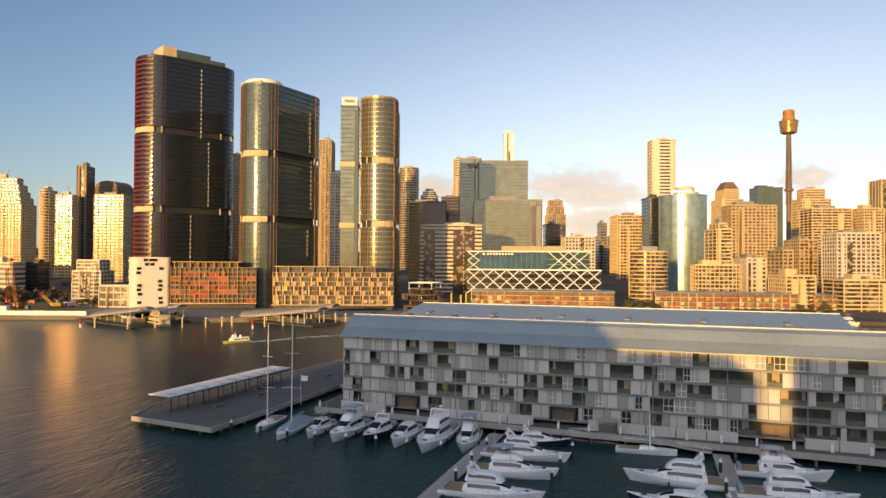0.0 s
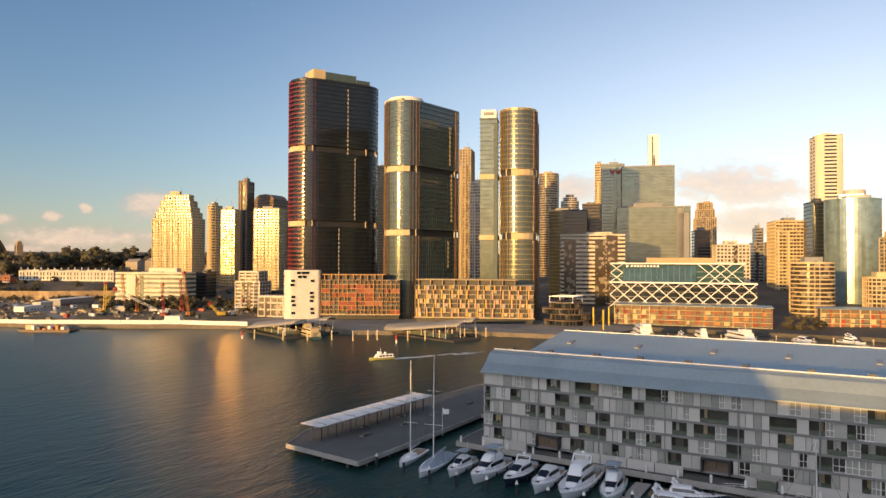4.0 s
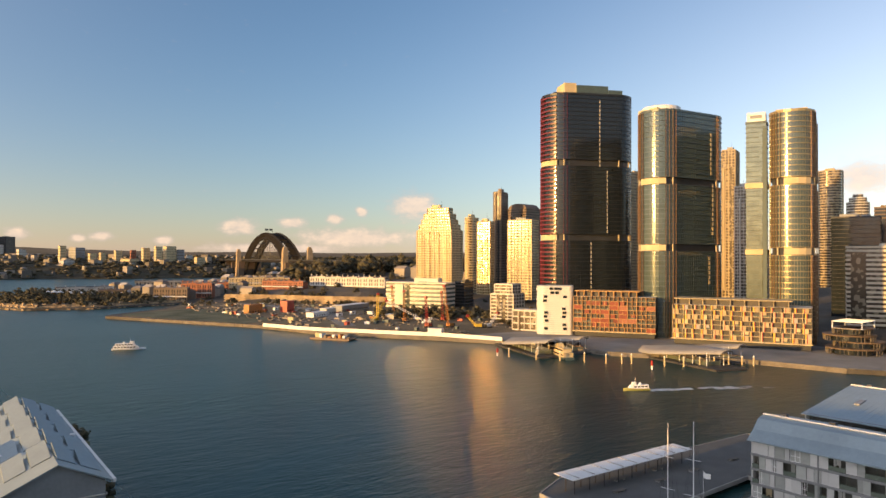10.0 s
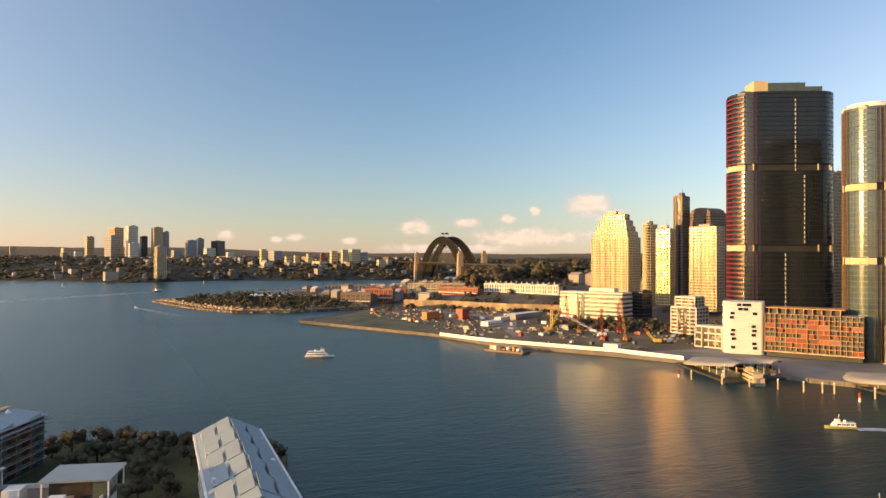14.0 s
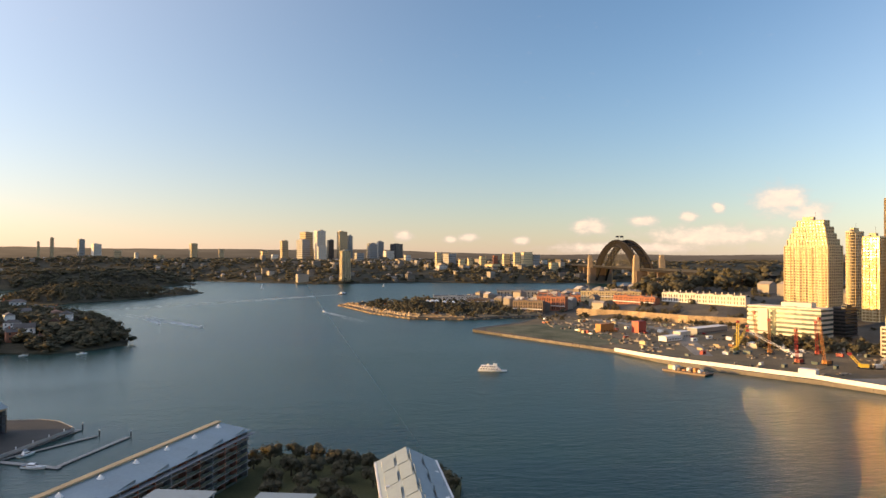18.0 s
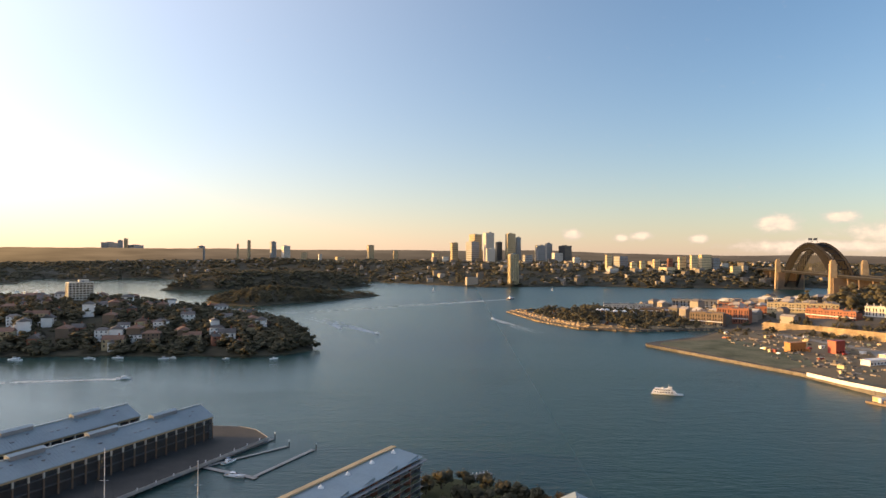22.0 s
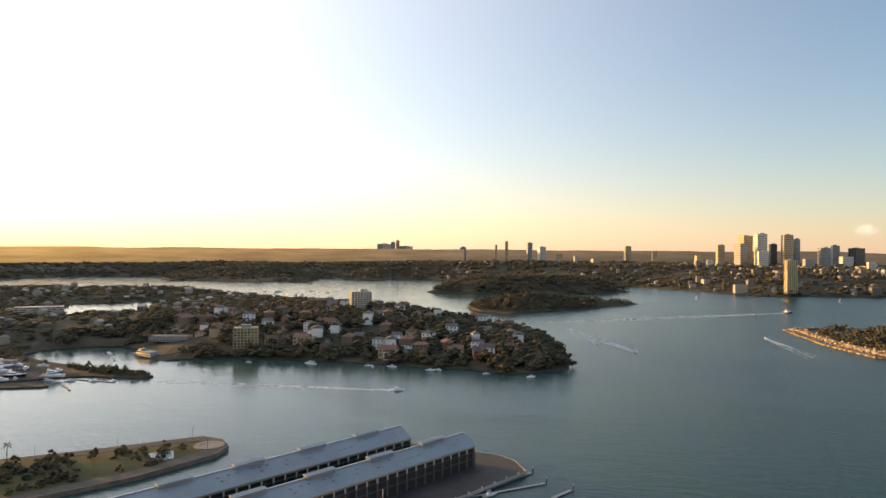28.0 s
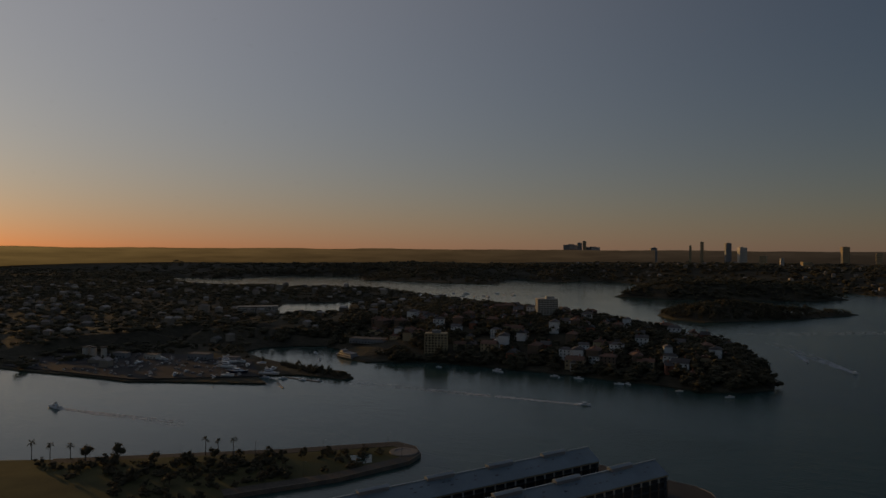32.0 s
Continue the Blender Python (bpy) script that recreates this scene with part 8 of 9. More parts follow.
woods("woodland_balmain_point", "dark figs and gums over a rocky point", scatter("ground_balmain", (-270, -145, 650, 940), 150, (14, 26), (0.6, 0.85), 51, margin=3, keep=lambda x, y, d: not (-260 < x < -215 and y < 700)))
woods("woodland_balmain_west", "suburban trees and gardens fading westward", scatter("ground_balmain", (-2700, -700, 100, 1700), 6400, (12, 24), (0.40, 0.58), 6, margin=2, keep=lambda x, y, d: not (x > -790 and y < 535) and not FIELD(x, y) and swell(x, y, 120, 9) > -0.5), None, LOW_ARR)
woods("woodland_west", "far western suburbs under trees", scatter("ground_balmain", (-4500, -1800, -300, 1700), 3200, (26, 52), (0.18, 0.30), 8, margin=3, keep=lambda x, y, d: math.hypot(x, y) < 4200), None, LOW_ARR)
woods("woodland_goat_island", "dark bush covering a small island", scatter("ground_goat_island", (-510, -175, 1280, 1670), 420, (10, 17), (0.6, 0.9), 7, margin=3, keep=lambda x, y, d: x < -255))
woods("bushes_island_spit", "low scrub on a narrow spit", scatter("ground_goat_island", (-260, -178, 1440, 1668), 60, (6, 10), (0.6, 0.8), 71, margin=4))
woods("woodland_headland", "dark bush covering a headland", scatter("ground_headland", (-820, -250, 1830, 2330), 800, (14, 24), (0.5, 0.7), 8, margin=3), None, LOW_ARR)
woods("park_trees_point", "young park trees above sandstone terraces", scatter("ground", (100, 345, 905, 1300), 330, (8, 19), (0.6, 0.9), 9, margin=9, keep=lambda x, y, d: y < 1260 and x + (y - 900) * 0.2 < 330 and (x > 205 or d > 26) and swell(x, y, 40, 4.4) > (-0.5 if x > 215 else 0.0) and math.hypot(x - 243, y - 1078) > 34))
woods("park_trees_point_autumn", "rusty young trees above sandstone terraces", scatter("ground", (100, 330, 930, 1200), 70, (5, 8), (0.6, 0.9), 19, margin=6), M_LEAF_A)
woods("hill_figs", "broad dark fig trees on a hill", [(x, y, ground_z("ground", x, y) + 2, w, w * 0.8) for x, y, w in [(_rng.uniform(520, 840), _rng.uniform(880, 1090), _rng.uniform(26, 46)) for _ in range(70)]])
woods("street_trees", "street trees among the old terraces", scatter("ground", (290, 900, 560, 1350), 420, (7, 14), (0.65, 0.9), 10, margin=10, keep=lambda x, y, d: not (x < 470 and y < 830)))
woods("street_trees_city", "street trees along the waterfront", [(x, y, 2.2, w, w * 0.95) for x, y, w in ((531, 22, 15), (536, 14, 14), (540, 6, 12), (560, -98, 13), (566, -112, 12), (456, 412, 11), (462, 398, 10), (447, 430, 11), (500, 150, 8), (508, 146, 8), (480, 420, 12), (492, 440, 12), (520, 470, 14), (505, 500, 12), (520, 520, 12), (478, 470, 10))])

woods("spit_bushes", "dark bushes along a narrow spit", scatter("ground_balmain", (-600, -488, 470, 522), 60, (5, 8), (0.7, 1.0), 72, margin=1.5, keep=lambda x, y, d: y > 482 + (-490 - x) * 0.12))
woods("yard_trees", "scattered trees behind the boatyard", scatter("ground_balmain", (-860, -560, 380, 560), 60, (6, 11), (0.7, 1.0), 73, margin=4, keep=lambda x, y, d: y > 505 or x < -760))
woods("wall_top_trees", "dark trees above a long sandstone wall", [(392 + 156 * f + 0.8 * o + _rng.uniform(-4, 4), 905 - 205 * f + 0.6 * o + _rng.uniform(-4, 4), 11 + _rng.uniform(-2, 1), w, w * 0.8) for f, o, w in [(_rng.random(), _rng.choice((12, 20, 34, 48)), _rng.uniform(7, 11)) for _ in range(48)]])
woods("wall_foot_trees", "dark trees at the foot of a sandstone wall", [(392 + 156 * f - 0.8 * o, 905 - 205 * f - 0.6 * o, 2.2, w, w * 0.8) for f, o, w in [(0.25 + 0.75 * _rng.random(), _rng.uniform(10, 22), _rng.uniform(7, 11)) for _ in range(34)]])
woods("park_bushes", "dense dark bushes and shrubs across a waterside park", scatter("ground_pyrmont", (-480, -285, 180, 320), 150, (4, 9), (0.55, 0.95), 74, margin=11, keep=lambda x, y, d: swell(x, y, 22, 6.1) > -0.18))
woods("podium_trees", "dark street trees in front of a long building", [(*pol(_rng.uniform(35.5, 48), r), 3.4, w, w * 0.9) for r, w in [(_rng.uniform(668, 728), _rng.uniform(10, 17)) for _ in range(60)]])
PT = [(-6, 283, 9, 9), (4, 281, 9, 9), (12, 279, 8, 8), (-12, 276, 8, 7), (18, 272, 8, 7), (25, 268, 8, 8), (31, 262, 8, 8), (37, 252, 9, 9), (30, 246, 8, 8), (51, 236, 9, 10), (54, 228, 8, 10), (20, 255, 9, 8), (10, 262, 9, 8), (2, 265, 9, 8),
      (-4, 255, 8, 7), (6, 246, 9, 8), (14, 236, 9, 8), (19, 226, 8, 8), (20, 214, 7, 7), (18, 200, 7, 7), (12, 216, 8, 8), (4, 228, 9, 8), (-5, 240, 8, 7), (10, 196, 7, 6), (48, 208, 5, 7), (49.5, 195, 5, 6), (49, 180, 5, 6), (48, 166, 5, 6)]
for k, (x, y, w, h) in enumerate(PT):
    tree("dark leafy park tree by the apartments" if k != 7 else "rust-tinged park tree by the apartments", x, y, 2.2, w, h, M_LEAF_A if k == 7 else None, k + 100, 220)
for k, (x, y, w, h) in enumerate(((-300, 300, 4, 4), (-306, 306, 4, 5), (-312, 296, 4, 5), (-318, 302, 4, 5), (-326, 290, 5, 5), (-322, 284, 5, 5), (-334, 280, 5, 5), (-342, 276, 6, 6), (-338, 268, 5, 5), (-352, 262, 6, 6), (-345, 252, 6, 6), (-360, 250, 8, 8),
                                  (-330, 262, 6, 5), (-320, 270, 5, 5), (-350, 240, 7, 6), (-370, 238, 8, 8), (-362, 226, 8, 7), (-378, 222, 9, 8), (-345, 225, 8, 7), (-330, 240, 7, 6), (-315, 255, 5, 5), (-405, 214, 10, 10), (-392, 205, 9, 8), (-380, 196, 9, 8), (-360, 200, 9, 8), (-418, 202, 11, 11), (-340, 208, 8, 7), (-325, 222, 7, 6), (-400, 188, 9, 8))):
    tree("small rounded tree on the park lawn", x, y, 2.2, w, h, None, k + 300, 150, 8)
for k, (x, y) in enumerate(((-368, 258), (-361, 264), (-372, 252), (-428, 198), (-436, 190), (-446, 184))):
    palm(x, y, 2.3, 8 + (k % 3), k)


# ---- houses ----
def house(label, w, d, storeys, wall, roof, hip=False, verandah=False, chimney=True):
    t = thing("house", label, "house", "peninsula houses")
    h = storeys * 3.1
    walls = part("wall", Mesh().box(-w / 2, w / 2, -d / 2, d / 2, -3, h), wall, t)
    if hip:
        r = Mesh().prism([(-w / 2 - .5, -d / 2 - .5), (w / 2 + .5, -d / 2 - .5), (w / 2 + .5, d / 2 + .5), (-w / 2 - .5, d / 2 + .5)], h, h + 2.4, [(-w * .25, -0.1), (w * .25, -0.1), (w * .25, 0.1), (-w * .25, 0.1)])
    else:
        r = Mesh().loft([[(x, y, z) for y, z in ((-d / 2 - .5, h - .2), (d / 2 + .5, h - .2), (0, h + d * 0.32))] for x in (-w / 2 - .3, w / 2 + .3)])
    part("roof", r, roof, t)
    if chimney:
        part("chimney", Mesh().box(w * .2, w * .2 + .8, d * .1, d * .1 + .7, h, h + d * .32 + 1.2), M_BRICK, t)
    for side in (-1, 1):
        win = Mesh()
        for s in range(storeys):
            n = max(2, int(w / 3.4))
            for k in range(n):
                x = -w / 2 + (k + 0.5) * w / n
                win.box(x - 0.6, x + 0.6, side * d / 2 - 0.06, side * d / 2 + 0.06, s * 3.1 + 0.9, s * 3.1 + 2.3)
        part("window_row", win, M_GLASS, t)["kind"] = "stuff"
    if verandah:
        part("verandah", Mesh().box(-w / 2, w / 2, -d / 2 - 2, -d / 2, 2.7, 2.9).box(-w / 2, -w / 2 + .2, -d / 2 - 2, -d / 2 - 1.8, 0, 2.7).box(w / 2 - .2, w / 2, -d / 2 - 2, -d / 2 - 1.8, 0, 2.7), M_WHITE, t)
    return t


KINDS = [house("white rendered house with a grey slate roof", 11, 8, 2, M_WHITE, M_ROOF_D, verandah=True), house("cream cottage with a terracotta hip roof", 11, 9, 1, M_CREAM, M_ROOF_T, hip=True),
         house("brick house with a dark gable roof", 9, 9, 2, M_BRICK, M_ROOF_D), house("tan house with a grey metal roof", 14, 8, 2, M_TAN, M_ROOF_T), house("tall brown brick flats with a tiled roof", 15, 10, 3, M_BROWN, M_ROOF_T, hip=True),
         house("tan cottage with a slate roof", 10, 8, 1, M_TAN, M_ROOF_D), house("pale flat-fronted house with a low roof", 12, 9, 3, M_WHITE, M_ROOF_D, hip=True, chimney=False)]
rng = random.Random(21)
SITES = [(-228, 690), (-242, 702)]
made = 0
used = [False] * len(KINDS)


def settle(x, y, ground, k, yaw, s=1.0):
    m = pose(x, y, ground_z(ground, x, y) + 0.4, 0, 0, yaw)
    if not used[k]:
        used[k] = True
        KINDS[k].matrix_world = m
        ob = KINDS[k]
    else:
        ob = copy_thing(KINDS[k], m)
    if s != 1.0:
        ob.scale = (s, s, s)


placed = []
while made < 165:
    x, y = rng.uniform(-690, -200), rng.uniform(630, 1080)
    poly = LANDS["ground_balmain"][0]
    if not inside(poly, x, y) or shore_distance(poly, x, y) < 14 or any(math.hypot(x - a, y - b) < 13.5 for a, b in placed) or (x < -500 and y < 640) or math.hypot(x + 505, y - 640) < 24 or FIELD(x, y) or math.hypot(x + 475, y - 875) < 25:
        continue
    if swell(x, y, 45, 7) > 0.16 and rng.random() < 0.8:
        continue
    placed.append((x, y))
    settle(x, y, "ground_balmain", rng.choice((0, 0, 1, 2, 3, 3, 4, 5, 1, 6)), rng.choice((20, 110, 200, 290)) + rng.uniform(-12, 12), rng.uniform(0.95, 1.4))
    made += 1
for x, y, k, s in ((-228, 692, 0, 1.5), (-243, 706, 6, 1.1), (-262, 690, 3, 1.2), (-300, 684, 4, 1.0), (-318, 690, 0, 1.1), (-352, 690, 6, 1.1), (-330, 668, 3, 1.0)):
    settle(x, y, "ground_balmain", k, 12, s)


def suburb(name, label, ground, box, n, gap, scale, seed, wall, roof, keep=None, pitch=0.3):
    """Many small far houses in one mesh of walls and one of roofs."""
    rng = random.Random(seed)
    poly = LANDS[ground][0]
    base = tagged(new(name), label, "houses", "", "stuff")
    walls, roofs = Mesh(), Mesh()
    count = 0
    while count < n:
        x, y = rng.uniform(box[0], box[1]), rng.uniform(box[2], box[3])
        if not inside(poly, x, y) or shore_distance(poly, x, y) < 16 or any(math.hypot(x - a, y - b) < gap for a, b in placed) or (keep and not keep(x, y)):
            continue
        placed.append((x, y))
        count += 1
        s = rng.uniform(*scale)
        w, d, h = rng.uniform(8, 16) * s, rng.uniform(7, 10) * s, rng.choice((3.2, 6.2, 6.2, 9.3)) * s
        m = pose(x, y, ground_z(ground, x, y), 0, 0, rng.choice((20, 110)) + rng.uniform(-15, 15))
        walls.box(-w / 2, w / 2, -d / 2, d / 2, -3, h, m)
        k = rng.random()
        r = [(-w / 2 - .4, -d / 2 - .4, h), (w / 2 + .4, -d / 2 - .4, h), (w / 2 + .4, d / 2 + .4, h), (-w / 2 - .4, d / 2 + .4, h), (-w / 2 * (1 if k < .5 else .4), 0, h + d * pitch), (w / 2 * (1 if k < .5 else .4), 0, h + d * pitch)]
        roofs.add([tuple(m @ Vector(p)) for p in r], [(0, 1, 5, 4), (2, 3, 4, 5), (1, 2, 5), (3, 0, 4), (3, 2, 1, 0)])
    part("wall_rows", walls, wall, base)["kind"] = "stuff"
    part("roof_rows", roofs, roof, base)["kind"] = "stuff"


M_SUB_W = mat("weatherboard_walls", (0.28, 0.24, 0.19), 0.8, vary=0.2, per_island=0.45)
M_SUB_R = mat("mixed_tile_roofs", (0.22, 0.15, 0.115), 0.8, vary=0.2, per_island=0.5, tint=(0.34, 0.31, 0.28))
suburb("suburb_west", "low suburban houses under trees", "ground_balmain", (-2200, -720, 330, 1600), 270, 17, (0.7, 1.25), 61, M_SUB_W, M_SUB_R)
suburb("north_flats", "mid-rise flats and offices on the far hillside", "ground_north_shore", (-100, 1050, 2120, 3150), 130, 30, (1.2, 2.4), 64, M_SUB_W, M_ROOF_D, pitch=0.04)
suburb("suburb_north", "hillside houses and flats among trees", "ground_north_shore", (-1500, 1500, 2060, 3400), 260, 26, (0.8, 1.35), 62, M_SUB_W, M_SUB_R)
suburb("suburb_point", "old terraces and stores behind the park", "ground", (330, 900, 760, 1400), 140, 17, (1.1, 1.8), 63, M_SUB_W, M_SUB_R, keep=lambda x, y: not ((x < 420 and y < 930) or (590 < x < 820 and 890 < y < 1090) or (430 < x < 650 and 680 < y < 950)))

tower_block("apartment_block", "white apartment block above the trees", -29.46, -27.64, 985, 59.5, wall=M_PALE, sill=0.45, floor=3.0, pier=4, pier_w=1.2, normal=140, depth=18, base=26, group="peninsula flats")
tower_block("apartment_block", "cream and brown apartment block among trees", -38.5, -36.6, 815, 29.4, wall=M_TAN, sill=0.4, floor=3.0, pier=4, pier_w=1.6, normal=146, depth=16, base=4, group="peninsula flats")

tower_block("apartment_block", "long pale waterside apartment row among trees", -53.3, -50.2, 1310, 22, wall=M_PALE, sill=0.4, floor=3.2, pier=6, pier_w=0.8, normal=130, depth=16, base=6, plant=0, group="peninsula flats")

# ---- far skylines ----
FAR = [  # heading left, right, range, top, wall, normal
    (1.05, 2.09, 3250, 191, M_TAN), (2.18, 3.09, 3200, 197, M_PALE), (3.98, 4.82, 3180, 193, M_TAN), (0.79, 1.87, 3120, 154, M_GREY), (-0.49, 0.15, 3200, 150, M_TAN), (3.18, 3.75, 3220, 155, M_DARK),
    (4.82, 5.26, 3230, 176, M_GREY), (6.38, 7.24, 3150, 139, M_GREY), (7.19, 7.78, 3220, 149, M_GREY), (8.28, 9.33, 3200, 139, M_DARK), (7.73, 8.64, 3050, 106, M_PALE), (2.31, 3.18, 3080, 124, M_PALE), (5.4, 6.2, 3000, 96, M_GREY), (9.4, 10.0, 2900, 88, M_PALE),
    (11.95, 12.48, 2600, 98, M_CREAM), (12.61, 13.70, 2650, 93, M_GREY), (13.87, 14.42, 2550, 73, M_CREAM), (14.59, 15.05, 2600, 77, M_CREAM), (15.58, 16.15, 2600, 83, M_CREAM), (16.66, 17.10, 2650, 86, M_BRICK), (17.43, 18.06, 2600, 93, M_CREAM),
    (18.32, 18.92, 2580, 98, M_CREAM), (18.96, 19.91, 2620, 100, M_CREAM), (19.91, 20.49, 2640, 89, M_GREY), (16.01, 17.28, 2480, 56, M_CREAM), (21.2, 22.0, 2500, 62, M_CREAM), (14.0, 14.8, 2480, 50, M_PALE), (12.0, 13.0, 2450, 52, M_PALE), (20.6, 21.1, 2700, 70, M_PALE),
    (-27.00, -26.08, 4550, 160, M_GREY), (-26.08, -25.62, 4500, 171, M_GREY), (-25.62, -25.30, 4520, 182, M_TAN), (-25.30, -24.33, 4560, 146, M_GREY), (-20.49, -19.85, 4500, 142, M_GREY), (-17.54, -17.31, 4500, 157, M_TAN), (-16.71, -16.44, 4500, 180, M_TAN),
    (-14.98, -14.48, 4500, 173, M_GREY), (-14.29, -13.21, 4540, 148, M_PALE), (-12.62, -11.99, 3700, 105, M_TAN), (-9.85, -9.10, 3300, 84, M_TAN), (-7.31, -6.70, 4300, 152, M_TAN), (-5.2, -4.7, 4200, 120, M_TAN), (-11.2, -10.9, 3600, 96, M_PALE), (-2.0, -1.4, 3300, 104, M_CREAM), (-1.2, -0.6, 3000, 88, M_PALE)]
for k, (a0, a1, r, top, wall) in enumerate(FAR):
    x, y = pol((a0 + a1) / 2, r)
    zb = ground_z("ground_north_shore", x, y) - 6
    tower_block("far_tower", "distant office or apartment tower across the harbour", a0, a1, r, top, wall=wall, sill=1.08, floor=9.0, normal=(240, 252, 262)[k % 3], depth=40, base=zb, group="far skyline", plant=1 if top > 120 else 0)
tower_block("apartment_tower", "lone slab apartment tower on the far point", 4.2, 5.08, 2120, 98, wall=M_CREAM, sill=0.45, floor=3.6, pier=6, pier_w=2.0, normal=246, depth=30, base=8, group="far skyline")


# ---- the arch bridge ----
M_IRON = mat("dark_grey_iron", (0.020, 0.018, 0.017), 0.9, 0.0, vary=0.25, spec=0.15)


def arch_bridge():
    S, N = Vector((859, 1560)), Vector((968, 2044))
    u = (N - S).normalized()
    length = (N - S).length
    t = thing("arch_bridge", "dark steel arch bridge with stone pylons", "bridge", "", (S.x, S.y, 0), math.degrees(math.atan2(u.y, u.x)))
    n = 28
    def low(s):
        return 10 + 4 * 106 * s * (1 - s)
    def high(s):
        return 66 + 4 * 63 * s * (1 - s) - 12 * (abs(s - .5) * 2) ** 8
    for y in (-15, 15):
        m = Mesh()
        for k in range(n):
            s0, s1 = k / n, (k + 1) / n
            a, b, c, d = [(length * s, y, f(s)) for s, f in ((s0, low), (s1, low), (s0, high), (s1, high))]
            m.tube(a, b, 3.4, n=4).tube(c, d, 3.4, n=4)
            m.tube(a, c, 2.1, n=4)
            m.tube(a if k < n / 2 else b, d if k < n / 2 else c, 2.1, n=4)
        part("arch_truss", m, M_IRON, t)
        for k in range(2, n - 1):
            s = k / n
            if low(s) > 60:
                part("hanger", Mesh().tube((length * s, y, 55), (length * s, y, low(s)), 0.6, n=4), M_STEEL, t)
    for k in range(1, n, 2):
        s = k / n
        part("lateral_brace", Mesh().tube((length * s, -15, high(s)), (length * s, 15, high(s)), 1.0, n=4).tube((length * s, -15, low(s)), (length * s, 15, low(s)), 1.0, n=4), M_STEEL, t)
    part("deck", Mesh().box(-620, length + 500, -24, 24, 50, 55), M_IRON, t)
    part("deck_rail", Mesh().box(-620, length + 500, -24.5, -24, 55, 57.5).box(-620, length + 500, 24, 24.5, 55, 57.5), M_STEEL, t)
    for x in (-18, length + 18):
        for y in (-31, 31):
            p = part("pylon", Mesh().prism([(x - 10, y - 8), (x + 10, y - 8), (x + 10, y + 8), (x - 10, y + 8)], -1, 78, [(x - 7.5, y - 6), (x + 7.5, y - 6), (x + 7.5, y + 6), (x - 7.5, y + 6)]), M_STONE, t, "pale stone pylon")
            part("pylon_cap", Mesh().box(x - 8.2, x + 8.2, y - 6.6, y + 6.6, 78, 80).box(x - 6, x + 6, y - 5, y + 5, 80, 86).box(x - 4, x + 4, y - 3.5, y + 3.5, 86, 89), M_STONE, p)
    for x in (-80, -150, -230, -320, -420, -520, length + 90, length + 180, length + 280):
        part("approach_pier", Mesh().box(x - 4, x + 4, -20, 20, 0, 50), M_BROWN, t)
    part("abutment", Mesh().box(-36, 0, -34, 34, -1, 50), M_BROWN, t)
    part("abutment", Mesh().box(length, length + 36, -34, 34, -1, 50), M_BROWN, t)
    for y in (-6, 6):
        part("flag_mast", Mesh().tube((length / 2, y, 128), (length / 2, y, 144), 0.5, n=5), M_STEEL, t)
        part("flag", Mesh().box(length / 2, length / 2 + 0.4, y, y + 9, 138, 143), M_NAVY, t)


arch_bridge()


# ---- the building site, quay and headland park ----
site = thing("building_site", "flat bare earth building site on the quay", "ground", "", (0, 0, 0), 0, "structure")
part("site_floor", Mesh().prism([(352, 400), (450, 385), (545, 440), (560, 640), (545, 690), (440, 830), (385, 902), (345, 905), (285, 815), (222, 762), (216, 745), (286, 572), (300, 495)], 2.4, 2.62), M_EARTH, site)
part("grass_strip", Mesh().prism([(216, 746), (276, 590), (312, 610), (335, 700), (310, 800), (225, 766)], 2.62, 2.72), M_DRYGRASS, site)
part("access_road", Mesh().prism([(330, 520), (342, 512), (430, 700), (395, 850), (380, 850), (412, 705)], 2.62, 2.7), M_PAVE, site)
part("promenade_strip", Mesh().prism([(425, 126), (496, 109), (508, 200), (480, 300), (455, 384), (362, 400), (346, 393), (364, 347), (373, 268), (409, 194), (416, 146)], 2.4, 2.6), M_PAVE, site)
hoard = thing("site_hoarding", "long white hoarding along the quay edge", "fence", "", (0, 0, 2.5))
LINE = [(276, 556), (286, 516), (296, 490), (312, 462), (328, 432), (345, 402), (360, 352)]
for p, q in zip(LINE, LINE[1:]):
    p, q = Vector(p), Vector(q)
    n = int((q - p).length / 6)
    for k in range(n):
        a, b = p.lerp(q, k / n), p.lerp(q, (k + 0.97) / n)
        u = (b - a).normalized()
        w = Vector((-u.y, u.x)) * 0.15
        part("hoarding_panel", Mesh().prism([tuple(a + w), tuple(a - w), tuple(b - w), tuple(b + w)], 0.1, 3.0), M_WHITE, hoard)
quayw = thing("quay_wall", "stained stone quay wall above the water", "wall", "", (0, 0, 0), 0, "structure")
QL = [(415, 145), (408, 194), (372, 268), (363, 347), (345, 392), (324, 430), (292, 492), (279, 570), (205, 745)]
blk = Mesh()
for p, q in zip(QL, QL[1:]):
    p, q = Vector(p), Vector(q)
    u = (q - p).normalized()
    w = Vector((-u.y, u.x))
    n = int((q - p).length / 9)
    for k in range(n):
        a, b = p.lerp(q, k / n + 0.001), p.lerp(q, (k + 1) / n - 0.001)
        for z in (-1.0, 0.65, 1.7):
            blk.prism([tuple(a + w * 0.6), tuple(a - w * 0.1), tuple(b - w * 0.1), tuple(b + w * 0.6)][::-1], z + 0.02, z + (1.63 if z < 0 else 1.03))
part("coping_stones", blk, M_SEAWALL, quayw)["kind"] = "stuff"


def site_box(name, label, x, y, w, d, h, material, az=25.0, z=2.6, group="site sheds", roof=None):
    t = thing(name, label, "shed", group, (x, y, z), az)
